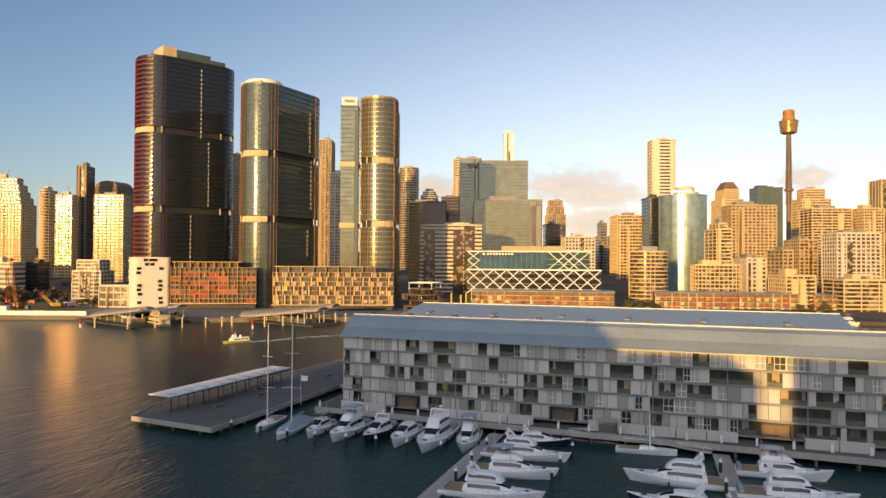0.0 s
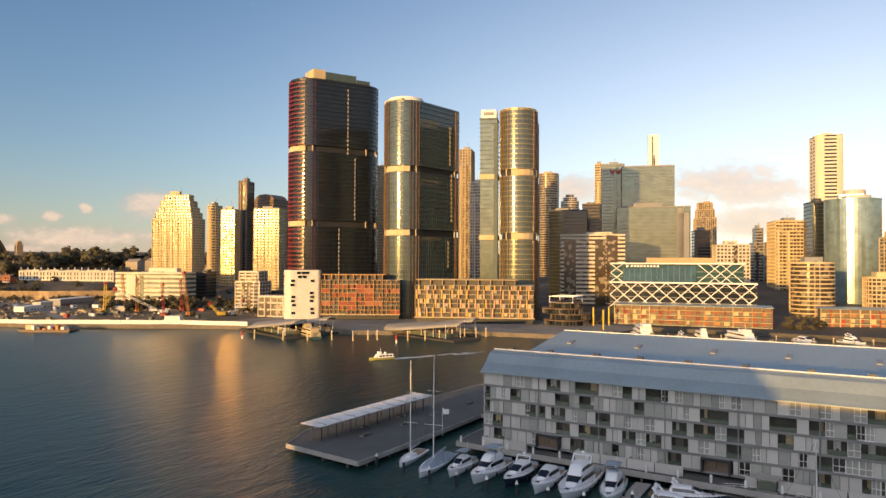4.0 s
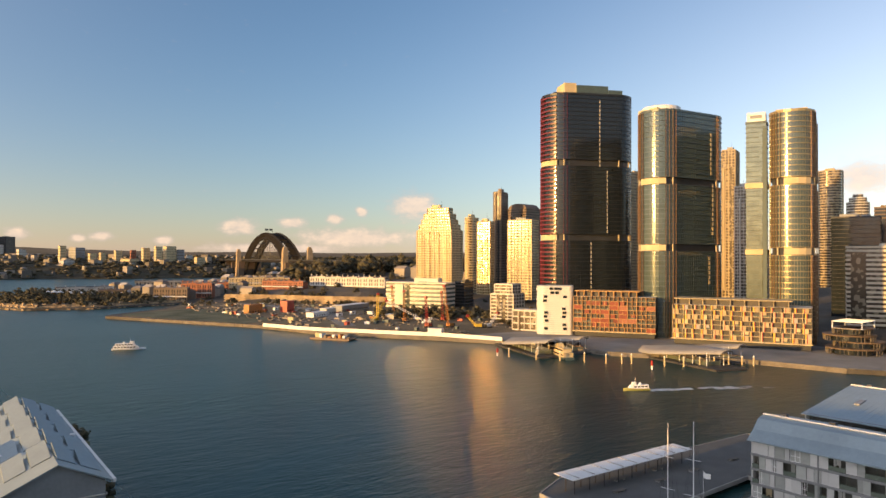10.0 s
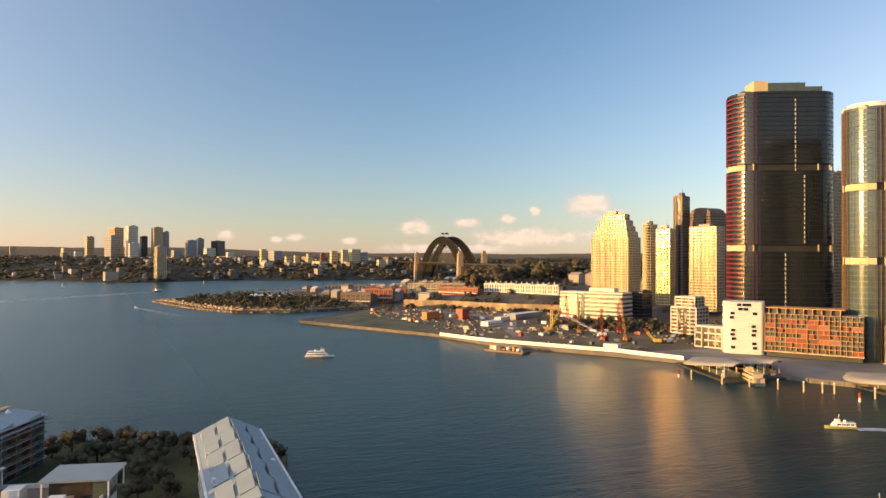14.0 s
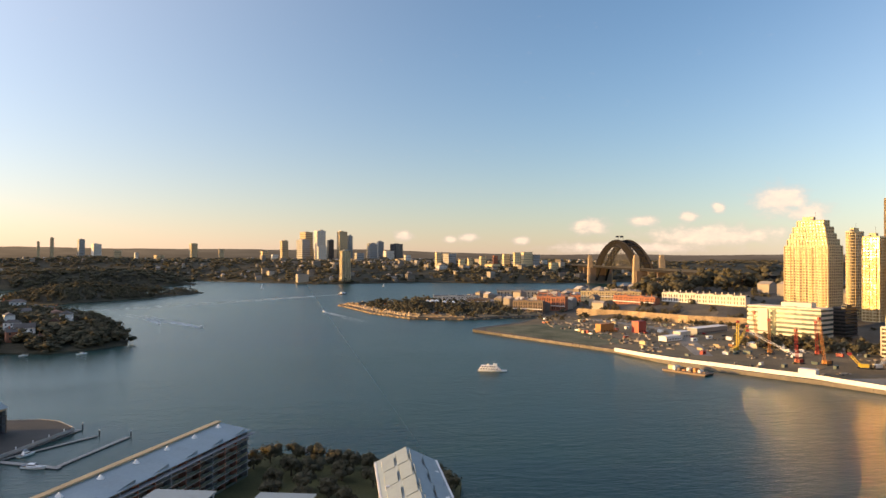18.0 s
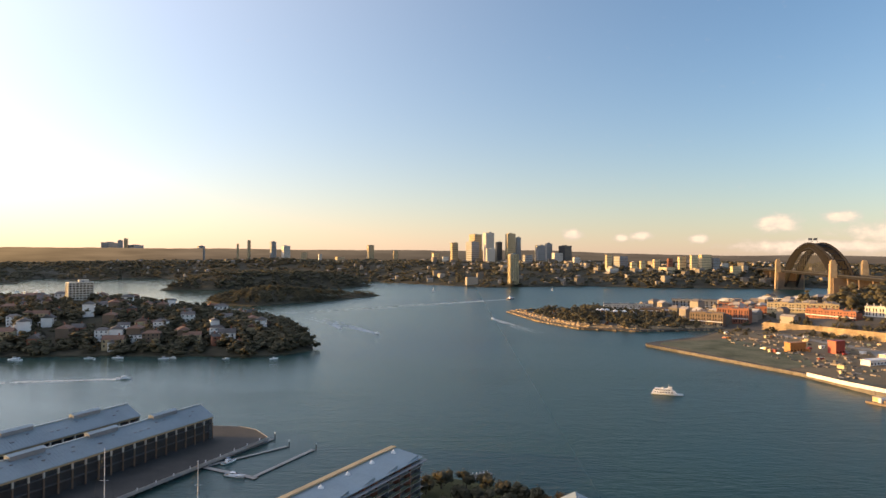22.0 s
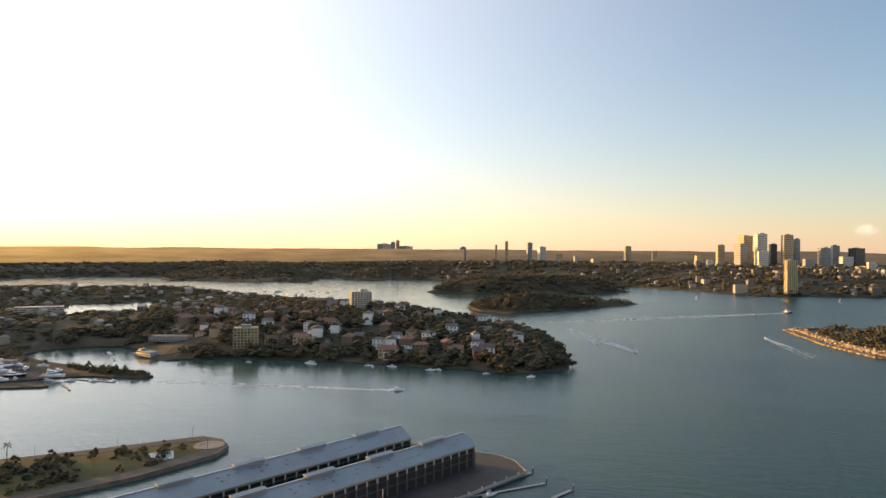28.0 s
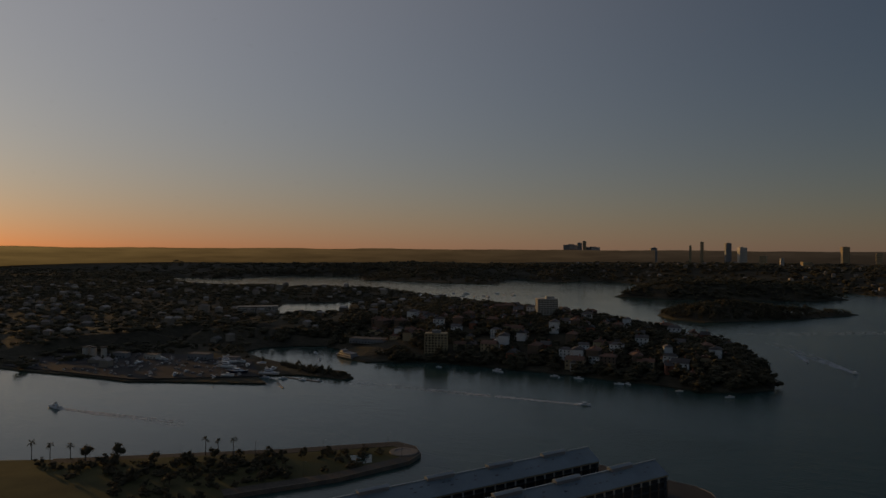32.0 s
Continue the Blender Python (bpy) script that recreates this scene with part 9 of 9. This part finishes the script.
    part("body", Mesh().box(-w / 2, w / 2, -d / 2, d / 2, 0, h), material, t)
    part("roof_sheet", Mesh().box(-w / 2 - .3, w / 2 + .3, -d / 2 - .3, d / 2 + .3, h, h + 0.25), roof or M_WHITE, t)
    n = max(1, int(w / 4))
    for k in range(n):
        x0 = -w / 2 + (k + .3) * w / n
        part("opening", Mesh().box(x0, x0 + 1.6, -d / 2 - 0.06, -d / 2 + 0.1, 0.9, min(h - 0.4, 2.3)), M_GLASS, t)
    return t


site_box("site_container", "stack of orange site cabins", 336, 700, 22, 7, 9, M_ORANGE, roof=M_ORANGE)
site_box("site_silo_block", "red clad site plant block", 371, 690, 13, 9, 12, M_RED, roof=M_RED)
site_box("site_office", "long white site office", 366, 618, 26, 9, 4.5, M_WHITE)
site_box("site_office", "white two-level site office", 392, 640, 18, 8, 6, M_PALE)
site_box("site_shed", "long pale site shed with a flat roof", 442, 672, 58, 12, 6.5, M_GREY)
site_box("site_shed", "white boxy shed beside the hoarding", 345, 408, 11, 6, 5.5, M_WHITE, az=-60)
site_box("site_shed", "low pale shed roof", 420, 560, 34, 9, 4, M_PALE, az=35)
site_box("site_shed", "low grey site shed with flat roof", 455, 520, 22, 10, 4, M_GREY, az=35)
rng = random.Random(31)
stack = [site_box("site_cabin", "small coloured cabin on the site", 330, 640, 6, 2.6, 2.6, m, roof=m, group="site cabins") for m in (M_WHITE, M_ORANGE, M_TURQ, M_RED, M_CREAM)]
for k in range(64):
    x, y = rng.uniform(300, 490), rng.uniform(430, 860)
    if inside([(352, 400), (420, 392), (480, 470), (520, 640), (440, 830), (345, 905), (285, 815), (290, 640), (300, 495)], x, y) and shore_distance(LANDS["ground"][0], x, y) > 14:
        src = stack[rng.choice((0, 0, 0, 4, 4, 2, 2, 1, 3))]
        c = copy_thing(src, pose(x, y, 2.6, 0, 0, rng.choice((25, 115)) + rng.uniform(-10, 10)))
        s = rng.uniform(0.6, 1.15)
        c.scale = (s, s, s)


heap = Mesh()
for k in range(1250):
    x, y = rng.uniform(296, 540), rng.uniform(410, 880)
    if not inside([(352, 405), (450, 390), (540, 445), (550, 640), (440, 820), (345, 895), (300, 800), (290, 640), (300, 500)], x, y) or shore_distance(LANDS["ground"][0], x, y) < 9 or swell(x, y, 38, 3.3) < -0.12:
        continue
    w, d, h = rng.uniform(0.8, 5.5), rng.uniform(0.6, 2.4), rng.uniform(0.3, 1.7)
    heap.box(-w / 2, w / 2, -d / 2, d / 2, 0, h, pose(x, y, 2.6, 0, 0, rng.choice((25, 115)) + rng.uniform(-20, 20)))
solid("site_materials", heap, mat("mixed_site_materials", (0.22, 0.19, 0.16), 0.8, vary=0.2, per_island=0.6, tint=(0.23, 0.19, 0.15)), "stacked pallets, steel and crates across the site", "materials", "stuff")


def site_car(label, m):
    t = thing("van", label, "vehicle", "site vehicles")
    part("body", Mesh().loft([[(x, -0.9, z0), (x, 0.9, z0), (x, 0.8, z1), (x, -0.8, z1)] for x, z0, z1 in ((-2.4, 0.35, 1.5), (-2.2, 0.35, 1.9), (0.9, 0.35, 1.9), (1.5, 0.35, 1.25), (2.4, 0.35, 1.0))]), m, t)
    part("windscreen", Mesh().loft([[(0.95, -0.75, 1.85), (0.95, 0.75, 1.85), (0.9, 0.75, 1.8), (0.9, -0.75, 1.8)], [(1.55, -0.8, 1.3), (1.55, 0.8, 1.3), (1.45, 0.8, 1.25), (1.45, -0.8, 1.25)]]), M_SMOKE, t)
    for x in (-1.5, 1.5):
        for y in (-0.85, 0.85):
            part("wheel", Mesh().tube((x, y - 0.1, 0.34), (x, y + 0.1, 0.34), 0.34, n=9), M_DARK, t)
    return t


cars = [site_car("white van parked on the site", M_WHITE), site_car("dark car parked on the site", M_DARK), site_car("silver car parked on the site", M_GREY), site_car("red utility parked on the site", M_RED)]
spots = [(rng.uniform(300, 470), rng.uniform(440, 840)) for _ in range(24)] + [(375 + 9 * k * 0.35, 330 - 9 * k) for k in range(4)] + [(rng.uniform(-720, -560), rng.uniform(400, 500)) for _ in range(6)]
for k, (x, y) in enumerate(spots):
    g = "ground" if x > 0 else "ground_balmain"
    if not inside(LANDS[g][0], x, y) or shore_distance(LANDS[g][0], x, y) < 12:
        continue
    z = 2.62 if x > 0 else ground_z(g, x, y) + 0.3
    m = pose(x, y, z, 0, 0, rng.choice((20, 110)) + rng.uniform(-8, 8))
    if k < 4:
        cars[k].matrix_world = m
    else:
        copy_thing(cars[rng.randrange(4)], m)


def crawler_crane(label, x, y, az, boom, lean, material):
    t = thing("crawler_crane", label, "crane", "site cranes", (x, y, 2.6), 90 - az)
    for y0 in (-3.0, 1.9):
        part("track", Mesh().box(-3.1, 3.1, y0, y0 + 1.1, 0, 1.1).box(-3.5, 3.5, y0 + 0.06, y0 + 1.04, 0.25, 0.85), M_DARK, t)
    part("cab", Mesh().box(-3.2, 2.2, -1.7, 1.7, 1.1, 3.6).box(1.2, 3.0, -1.7, -0.3, 1.3, 3.8), material, t)
    part("counterweight", Mesh().box(-4.6, -3.2, -1.9, 1.9, 1.2, 3.4), M_DARK, t)
    d = Vector((math.cos(radians(lean)), 0, math.sin(radians(lean))))
    a = Vector((2, 0, 2))
    up = Vector((-d.z, 0, d.x))
    m = Mesh()
    n = int(boom / 2.6)
    for k in range(n):
        p, q = a + d * (boom * k / n), a + d * (boom * (k + 1) / n)
        for y2 in (-0.8, 0.8):
            for h in (-0.7, 0.7):
                m.tube(p + up * h + Vector((0, y2, 0)), q + up * h + Vector((0, y2, 0)), 0.16, n=4, caps=False)
            m.tube(p + up * -0.7 + Vector((0, y2, 0)), q + up * 0.7 + Vector((0, y2, 0)), 0.1, n=4, caps=False)
        m.tube(p + up * 0.7 + Vector((0, -0.8, 0)), q + up * 0.7 + Vector((0, 0.8, 0)), 0.1, n=4, caps=False)
    part("lattice_boom", m, material, t)
    tip = a + d * boom
    part("hoist_rope", Mesh().tube(tip, (tip.x, 0, max(3, tip.z - boom * 0.6)), 0.08, n=4), M_STEEL, t)
    part("boom_head", Mesh().box(tip.x - 1.2, tip.x + 1.2, -1, 1, tip.z - 1.0, tip.z + 1.0), M_RED, t, "red boom head")
    part("pendant", Mesh().tube((-3, 0, 6), tip, 0.08, n=4).tube((-3, 0, 3.4), (-3, 0, 6), 0.2, n=4), M_STEEL, t)


crawler_crane("white and red lattice-boom crawler crane", 404, 490, 300, 40, 28, M_WHITE)
crawler_crane("orange lattice-boom crawler crane standing tall", 398, 452, 260, 34, 80, M_ORANGE)
crawler_crane("yellow lattice-boom crawler crane", 374, 530, 60, 30, 38, M_YELLOW)
crawler_crane("yellow piling rig on the site", 380, 535, 200, 24, 84, M_YELLOW)
crawler_crane("orange lattice-boom crawler crane", 420, 560, 240, 30, 78, M_ORANGE)
crawler_crane("red piling rig on the site", 432, 500, 240, 26, 82, M_RED)
crawler_crane("orange piling rig with an upright mast", 397, 514, 230, 27, 86, M_ORANGE)
crawler_crane("red piling rig with an upright mast", 382, 462, 250, 24, 85, M_RED)
crawler_crane("white small crawler crane by the quay", 420, 428, 90, 14, 45, M_WHITE)
crawler_crane("yellow excavator arm by the quay", 412, 432, 300, 11, 50, M_YELLOW)
barge = thing("work_barge", "rusty flat work barge moored at the quay", "barge", "", (284, 456, 0), 118)
part("hull", Mesh().loft([[(x, -6, z), (x, 6, z), (x, 6, 1.4), (x, -6, 1.4)] for x, z in ((-17, 0.6), (-14, -0.8), (14, -0.8), (17, 0.6))]), M_BROWN, barge)
for k in range(9):
    part("deck_load", Mesh().box(-14 + k * 3.1, -12 + k * 3.1, -4 + (k % 3), 1 + (k % 4), 1.4, 2.2 + (k * 7 % 5) * 0.5), (M_BROWN, M_WHITE, M_ORANGE)[k % 3], barge)
part("deck_house", Mesh().box(9, 14, -3, 3, 1.4, 4.6), M_CREAM, barge)

# sandstone terraces round the headland park: rows of cut blocks stepping up from the water
HL = [(352, 915), (230, 890), (160, 915), (119, 1018), (86, 1183), (120, 1215)]
rng = random.Random(41)
terr = thing("sandstone_terraces", "stepped rows of golden sandstone blocks along the shore", "terraces", "", (0, 0, 0), 0, "structure")
cubes = [Mesh().box(-2.0, 2.0, -1.1, 1.1, -0.8, 0.8).data("stone_block", M_STONE), Mesh().prism([(-1.6, -1.2), (1.7, -0.9), (1.5, 1.1), (-1.5, 1.2)], -0.8, 0.9).data("stone_block", M_STONE)]
count = 0
rest = Mesh()
for row in range(5):
    for p, q in zip(HL, HL[1:]):
        p, q = Vector(p), Vector(q)
        u = (q - p).normalized()
        w = Vector((u.y, -u.x))
        n = int((q - p).length / 6.0)
        for k in range(n):
            if rng.random() < 0.34 + 0.08 * row:
                continue
            c = p.lerp(q, (k + rng.uniform(0.2, 0.8)) / n) + w * (0.2 + row * 5.2 + rng.uniform(-0.7, 0.7))
            z = 0.9 + row * 1.25 + rng.uniform(-0.15, 0.15)
            a = math.degrees(math.atan2(u.y, u.x)) + rng.uniform(-14, 14)
            if count < 120:
                ob = part("stone_block", cubes[count % 2], M_STONE, terr)
                ob.matrix_basis = pose(c.x, c.y, z, 0, 0, a)
                count += 1
            else:
                rest.box(-2.0, 2.0, -1.1, 1.1, -0.8, 0.8, pose(c.x, c.y, z, 0, 0, a))
if rest.v:
    part("stone_block_rows", rest, M_STONE, terr)["kind"] = "stuff"
for row in range(4):
    m = Mesh()
    for p, q in zip(HL, HL[1:]):
        p, q = Vector(p), Vector(q)
        u = (q - p).normalized()
        w = Vector((u.y, -u.x))
        m.prism([tuple(p + w * (1 + row * 5.2)), tuple(q + w * (1 + row * 5.2)), tuple(q + w * (7 + row * 5.2)), tuple(p + w * (7 + row * 5.2))][::-1], 0.2, 1.5 + row * 1.25)
    part("terrace_bed", m, M_EARTH if row % 2 else M_STONE, terr)
# sea wall of the park cut and the long sandstone retaining wall behind the site
rw = thing("retaining_wall", "long golden sandstone retaining wall behind the site", "wall", "", (0, 0, 0), 0, "structure")
RL = [(392, 905), (440, 850), (478, 770), (512, 735), (548, 700)]
for p, q in zip(RL, RL[1:]):
    p, q = Vector(p), Vector(q)
    u = (q - p).normalized()
    w = Vector((-u.y, u.x))
    for j in range(6):
        n = int((q - p).length / 4)
        m = Mesh()
        for k in range(n):
            a, b = p.lerp(q, (k + (j % 2) * .5) / n), p.lerp(q, (k + (j % 2) * .5 + .96) / n)
            m.prism([tuple(a - w * .5), tuple(b - w * .5), tuple(b + w), tuple(a + w)], 2.5 + j * 1.7, 2.5 + j * 1.7 + 1.64)
        part("stone_course", m, M_STONE, rw)


def terrace_row(label, a, b, base, h, wall, bays):
    length, turn = along(a, b)
    t = thing("terrace_row", label, "building", "old terraces", (a[0], a[1], base), turn)
    bw = length / bays
    part("wall", Mesh().box(0, length, 0, 11, -4, h), wall, t)
    part("roof", gable_roof(Mesh(), length, [(-0.3, h), (5.5, h + 3), (11.3, h)]), M_ROOF_D, t)
    for j in range(3):
        win = Mesh()
        for k in range(bays):
            for xx in (0.22, 0.62):
                win.box((k + xx) * bw, (k + xx) * bw + bw * 0.18, -0.08, 0.1, j * h / 3 + 0.8, j * h / 3 + h / 3 - 0.7)
        part("window_row", win, M_GLASS, t)["kind"] = "stuff"
    for k in range(bays):
        part("parapet", Mesh().box(k * bw + 0.2, (k + 1) * bw - 0.2, -0.4, 0.4, h - 0.2, h + 1.4 + (k % 3) * 0.6), wall, t)
        part("chimney", Mesh().box(k * bw - 0.5, k * bw + 0.5, 4, 5.5, h + 1, h + 5.2), wall, t)
        part("balcony", Mesh().box(k * bw + 0.3, (k + 1) * bw - 0.3, -1.5, 0, h / 3 - 0.1, h / 3 + 0.1).box(k * bw + 0.3, (k + 1) * bw - 0.3, -1.5, -1.4, h / 3, h / 3 + 1.0), M_WHITE, t)


terrace_row("white rendered terrace row with parapets and chimneys", (515, 892), (567, 780), 17, 16, M_PALE, 14)
terrace_row("red brick terrace row behind a lane", (462, 935), (492, 870), 17, 10, M_BRICK, 8)
terrace_row("cream terrace row on the hill", (440, 1000), (520, 960), 20, 10, M_CREAM, 10)
# the M_BROWN rows have the shade they stand in put into their colour
for k, (a, b, bs, hh, m) in enumerate((((318, 960), (352, 930), 4, 15, M_BROWN), ((360, 975), (392, 945), 6, 18, M_BRICK), ((395, 1040), (450, 1010), 8, 14, M_BRICK), ((350, 1080), (410, 1060), 5, 8, M_BROWN), ((300, 1150), (345, 1140), 5, 5, M_BROWN), ((420, 1130), (500, 1090), 8, 13, M_BRICK), ((470, 1200), (590, 1150), 6, 12, M_TAN), ((560, 1080), (640, 1050), 16, 12, M_CREAM), ((372, 1215), (440, 1190), 5, 15, M_GREY), ((250, 1190), (330, 1180), 5, 8, M_PALE))):
    terrace_row("old warehouse row of brick and stone" if k % 2 else "old warehouse row with a slate roof", a, b, bs, hh, m, 6)
for k in range(2, 5):
    a = Vector((330 + k * 92, 1270 + k * 46))
    fs = thing("finger_wharf_shed", "long pale finger wharf shed by the bridge", "shed", "finger sheds", (a.x, a.y, 2.5), -74)
    part("shed_wall", Mesh().box(0, 118, -11, 11, 0, 9), M_TAN, fs)
    part("shed_roof", gable_roof(Mesh(), 118, [(-11.8, 8.8), (0, 13), (11.8, 8.8)]), M_PALE, fs)
    part("ridge_vent", Mesh().box(4, 114, -1.2, 1.2, 12.6, 14), M_GREY, fs)

# white marquee tents on the headland lawn
for k in range(7):
    x, y = 216 + k * 9, 1074 + (k % 3) * 8
    tent = thing("marquee", "white peaked marquee on the lawn", "tent", "marquees", (x, y, ground_z("ground", x, y) + 0.2))
    part("tent_roof", Mesh().prism([(-4, -4), (4, -4), (4, 4), (-4, 4)], 3.0, 6.0, [(-0.2, -0.2), (0.2, -0.2), (0.2, 0.2), (-0.2, 0.2)]), M_WHITE, tent)
    for sx in (-3.9, 3.7):
        for sy in (-3.9, 3.7):
            part("tent_post", Mesh().box(sx, sx + 0.2, sy, sy + 0.2, -0.5, 3.0), M_WHITE, tent)

# ---- western water: small craft, wakes, yards ----
def small_boat(label, L):
    t = thing("small_boat", label, "boat", "small craft")
    part("hull", Mesh().loft(hull_rings(L, L * 0.32, 0.8, 0.6, 8)), M_GEL, t)
    lo, hi = lump(-L * 0.15, L * 0.2, L * 0.22, L * 0.14, 0, 0, 0.5, 0.1)
    cab = part("cabin", Mesh().prism(lo, 0.75, 1.9, hi), M_GEL, t)
    part("cabin_window", Mesh().prism([(x * 1.02, y * 1.05) for x, y in lo], 1.2, 1.55), M_SMOKE, cab)
    return t


SB = small_boat("small white motor boat on the water", 8.5)
SB.matrix_world = pose(-168, 642, 0, 0, 0, 40)
SMALL = [(-212, 641, 60), (-262, 643, 120), (-269, 638, 70), (-312, 640, 95), (-330, 632, 160), (-338, 637, 60), (-395, 622, 80), (-402, 629, 30), (-462, 606, 80),
         (-560, 590, 300), (-600, 560, 310), (-640, 590, 290), (-505, 470, 60), (-520, 462, 70), (-540, 455, 62), (-560, 448, 62)]
for k, (x, y, az) in enumerate(SMALL):
    put_yacht(SB, x, y, az, 0.8 + 0.15 * (k % 4))
for x, y, az, s in ((-590, 440, 60, 1.4), (-625, 452, 75, 1.3), (-650, 470, 40, 1.2), (-560, 455, 70, 1.2)):
    c = put_yacht(yb if s > 1.3 else ya, x, y, az, s)
    c.location.z = ground_z("ground_balmain", x, y) + 0.9
ship = ferry("grey patrol vessel in a sheltered bay", 46, 0, M_GREY, M_GREY, 285, -590, 592, decks=2)
M_FOAM = mat("wake_foam", (0.52, 0.56, 0.57), 0.6, vary=0.3, scale=0.3, fine=1.2)


def wake(label, x, y, az, length, spread, seed):
    """A fading trail: two thin broken streaks of foam and a churned middle."""
    t = thing("wake", label, "wake", "boat wakes", (x, y, 0.03), 90 - az, "structure")
    rng = random.Random(seed)
    m = Mesh()
    for side in (-1, 0, 1):
        s = 2.0
        while s < length:
            fade = 1 - s / length
            step = rng.uniform(2, 6)
            if rng.random() < 0.35 + 0.6 * fade:
                w = (3.6 if side else 5.0) * (1 + max(0, length - 200) / 350) * (0.3 + fade) * rng.uniform(0.4, 1.2)
                yy = side * spread * (s / length) ** 0.8 + rng.uniform(-0.4, 0.4)
                y2 = side * spread * ((s + step) / length) ** 0.8 + rng.uniform(-0.4, 0.4)
                h0 = rng.uniform(0.0, 0.12)
                m.add([(-s, yy - w / 2, h0), (-s, yy + w / 2, h0), (-s - step, y2 + w * 0.35, h0), (-s - step, y2 - w * 0.35, h0)], [(0, 1, 2, 3)])
            s += step * 0.8
    part("foam_streaks", m, M_FOAM, t)["kind"] = "stuff"


for x, y, az, ln, sp, b, s in ((-256, 534, 77, 220, 6, SB, 1.3), (-96, 853, 150, 250, 14, SB, 1.3), (120, 1535, 45, 560, 16, yb, 1.7), (55, 1064, 347, 200, 9, SB, 1.3), (-585, 259, 255, 130, 6, yc, 0.9), (-150, 905, 160, 90, 5, SB, 1.1)):
    wake("pale foam wake behind a moving boat", x, y, az, ln, sp, int(ln))
    put_yacht(b, x, y, az, s)
wake("faint wake behind a small ferry", 287, 187, -60, 60, 3, 9)
for x, y, s in ((-60, 1840, 1.0), (260, 1900, 0.9), (-330, 2200, 0.8)):
    c = thing("sailing_dinghy", "small white sailing boat under sail", "boat", "sailing boats", (x, y, 0))
    part("hull", Mesh().loft(hull_rings(9 * s, 2.8 * s, 0.8, 0.3)), M_GEL, c)
    part("mast", Mesh().tube((0.5, 0, 0.5), (0.5, 0, 13 * s), 0.1, n=5), M_WHITE, c)
    part("main_sail", Mesh().add([(0.3, 0.05, 1.6), (-4.0 * s, 0.7, 1.6), (0.3, 0.05, 12.6 * s), (0.3, -0.05, 1.6), (-4.0 * s, 0.6, 1.6), (0.3, -0.05, 12.6 * s)], [(0, 1, 2), (5, 4, 3), (0, 3, 4, 1), (1, 4, 5, 2), (2, 5, 3, 0)]), M_WHITE, c)
# boatyard sheds and silos on the western quay
yard = thing("yard_apron", "grey boatyard apron behind a quay wall", "ground", "", (0, 0, 0), 0, "structure")
part("apron", Mesh().prism([(-822, 312), (-642, 356), (-592, 408), (-560, 445), (-650, 500), (-760, 470), (-860, 400)], 1.0, 2.4), M_ASPHALT, yard)
for x, y, w, d, h, m in ((-700, 470, 26, 12, 6, M_GREY), (-742, 436, 16, 9, 5, M_PALE), (-655, 482, 14, 8, 5, M_GREY), (-612, 655, 46, 18, 6, M_GREY), (-775, 418, 18, 9, 6, M_GREY)):
    site_box("yard_shed", "pale metal boatyard shed by the water", x, y, w, d, h, m, az=20, z=2.3 if y < 560 else ground_z("ground_balmain", x, y), group="yard sheds", roof=M_ROOF_D)
rng = random.Random(77)
for k in range(22):
    x, y = rng.uniform(-740, -545), rng.uniform(385, 500)
    if inside(LANDS["ground_balmain"][0], x, y) and shore_distance(LANDS["ground_balmain"][0], x, y) > 9:
        put_yacht(SB, x, y, rng.choice((60, 150)) + rng.uniform(-15, 15), rng.uniform(0.9, 1.5)).location.z = 2.9
clutter = Mesh()
for k in range(230):
    x, y = rng.uniform(-830, -560), rng.uniform(320, 500)
    if inside([(-822, 316), (-646, 360), (-596, 410), (-565, 445), (-650, 496), (-760, 466), (-850, 400)], x, y):
        w, h = rng.uniform(1.5, 5.5), rng.uniform(0.8, 2.2)
        m = pose(x, y, 2.4, 0, 0, rng.choice((20, 110)) + rng.uniform(-8, 8))
        clutter.box(-w / 2, w / 2, -0.9, 0.9, 0, h * 0.6, m).box(-w * 0.25, w * 0.25, -0.75, 0.75, h * 0.6, h, m)
solid("yard_clutter", clutter, mat("mixed_yard_paint", (0.34, 0.34, 0.34), 0.5, vary=0.2, per_island=0.75), "parked cars, trailers and crates on the yard", "clutter", "stuff")
tank = thing("storage_tank", "pale upright storage tank in the boatyard", "tank", "yard tanks", (-806, 392, 2.4))
part("tank_shell", Mesh().lathe((0, 0, 0), [(3.2, 0), (3.2, 11), (2.9, 11.6), (0.2, 12.2)], 14), M_PALE, tank)
part("tank_rail", Mesh().lathe((0, 0, 11.2), [(3.35, 0), (3.35, 0.9), (3.3, 0.95)], 14), M_STEEL, tank)
for x, y in ((-799, 398), (-812, 399), (-790, 405)):
    copy_thing(tank, pose(x, y, 2.4))
# yachts swinging at their moorings in the far bay
for k in range(13):
    x, y = pol(-38.5 + 0.62 * k + rng.uniform(-0.3, 0.3), rng.uniform(1860, 2040))
    if not any(inside(v[0], x, y) for v in LANDS.values()):
        put_yacht(ya if k % 3 == 0 else SB, x, y, rng.uniform(60, 120), 1.6 if k % 3 else 1.2)
pontoon("floating_jetty", "low timber jetty off a rocky spit", (-528, 438), (-505, 425), 2.0)
pontoon("floating_jetty", "low marina jetty off a rocky spit", (-545, 462), (-500, 466), 2.0)
jt = deck("stone_jetty", [(3, 299), (14, 306), (16, 303), (6, 296)], 2.0, 0.5, M_TIMBER, "short dark timber jetty off the park", "jetty", spacing=3)
for k in range(7):
    copy_thing(bollard, pose(4 + k * 1.6, 299.5 + k * 0.95, 2.0)).scale = (0.7, 0.7, 0.7)
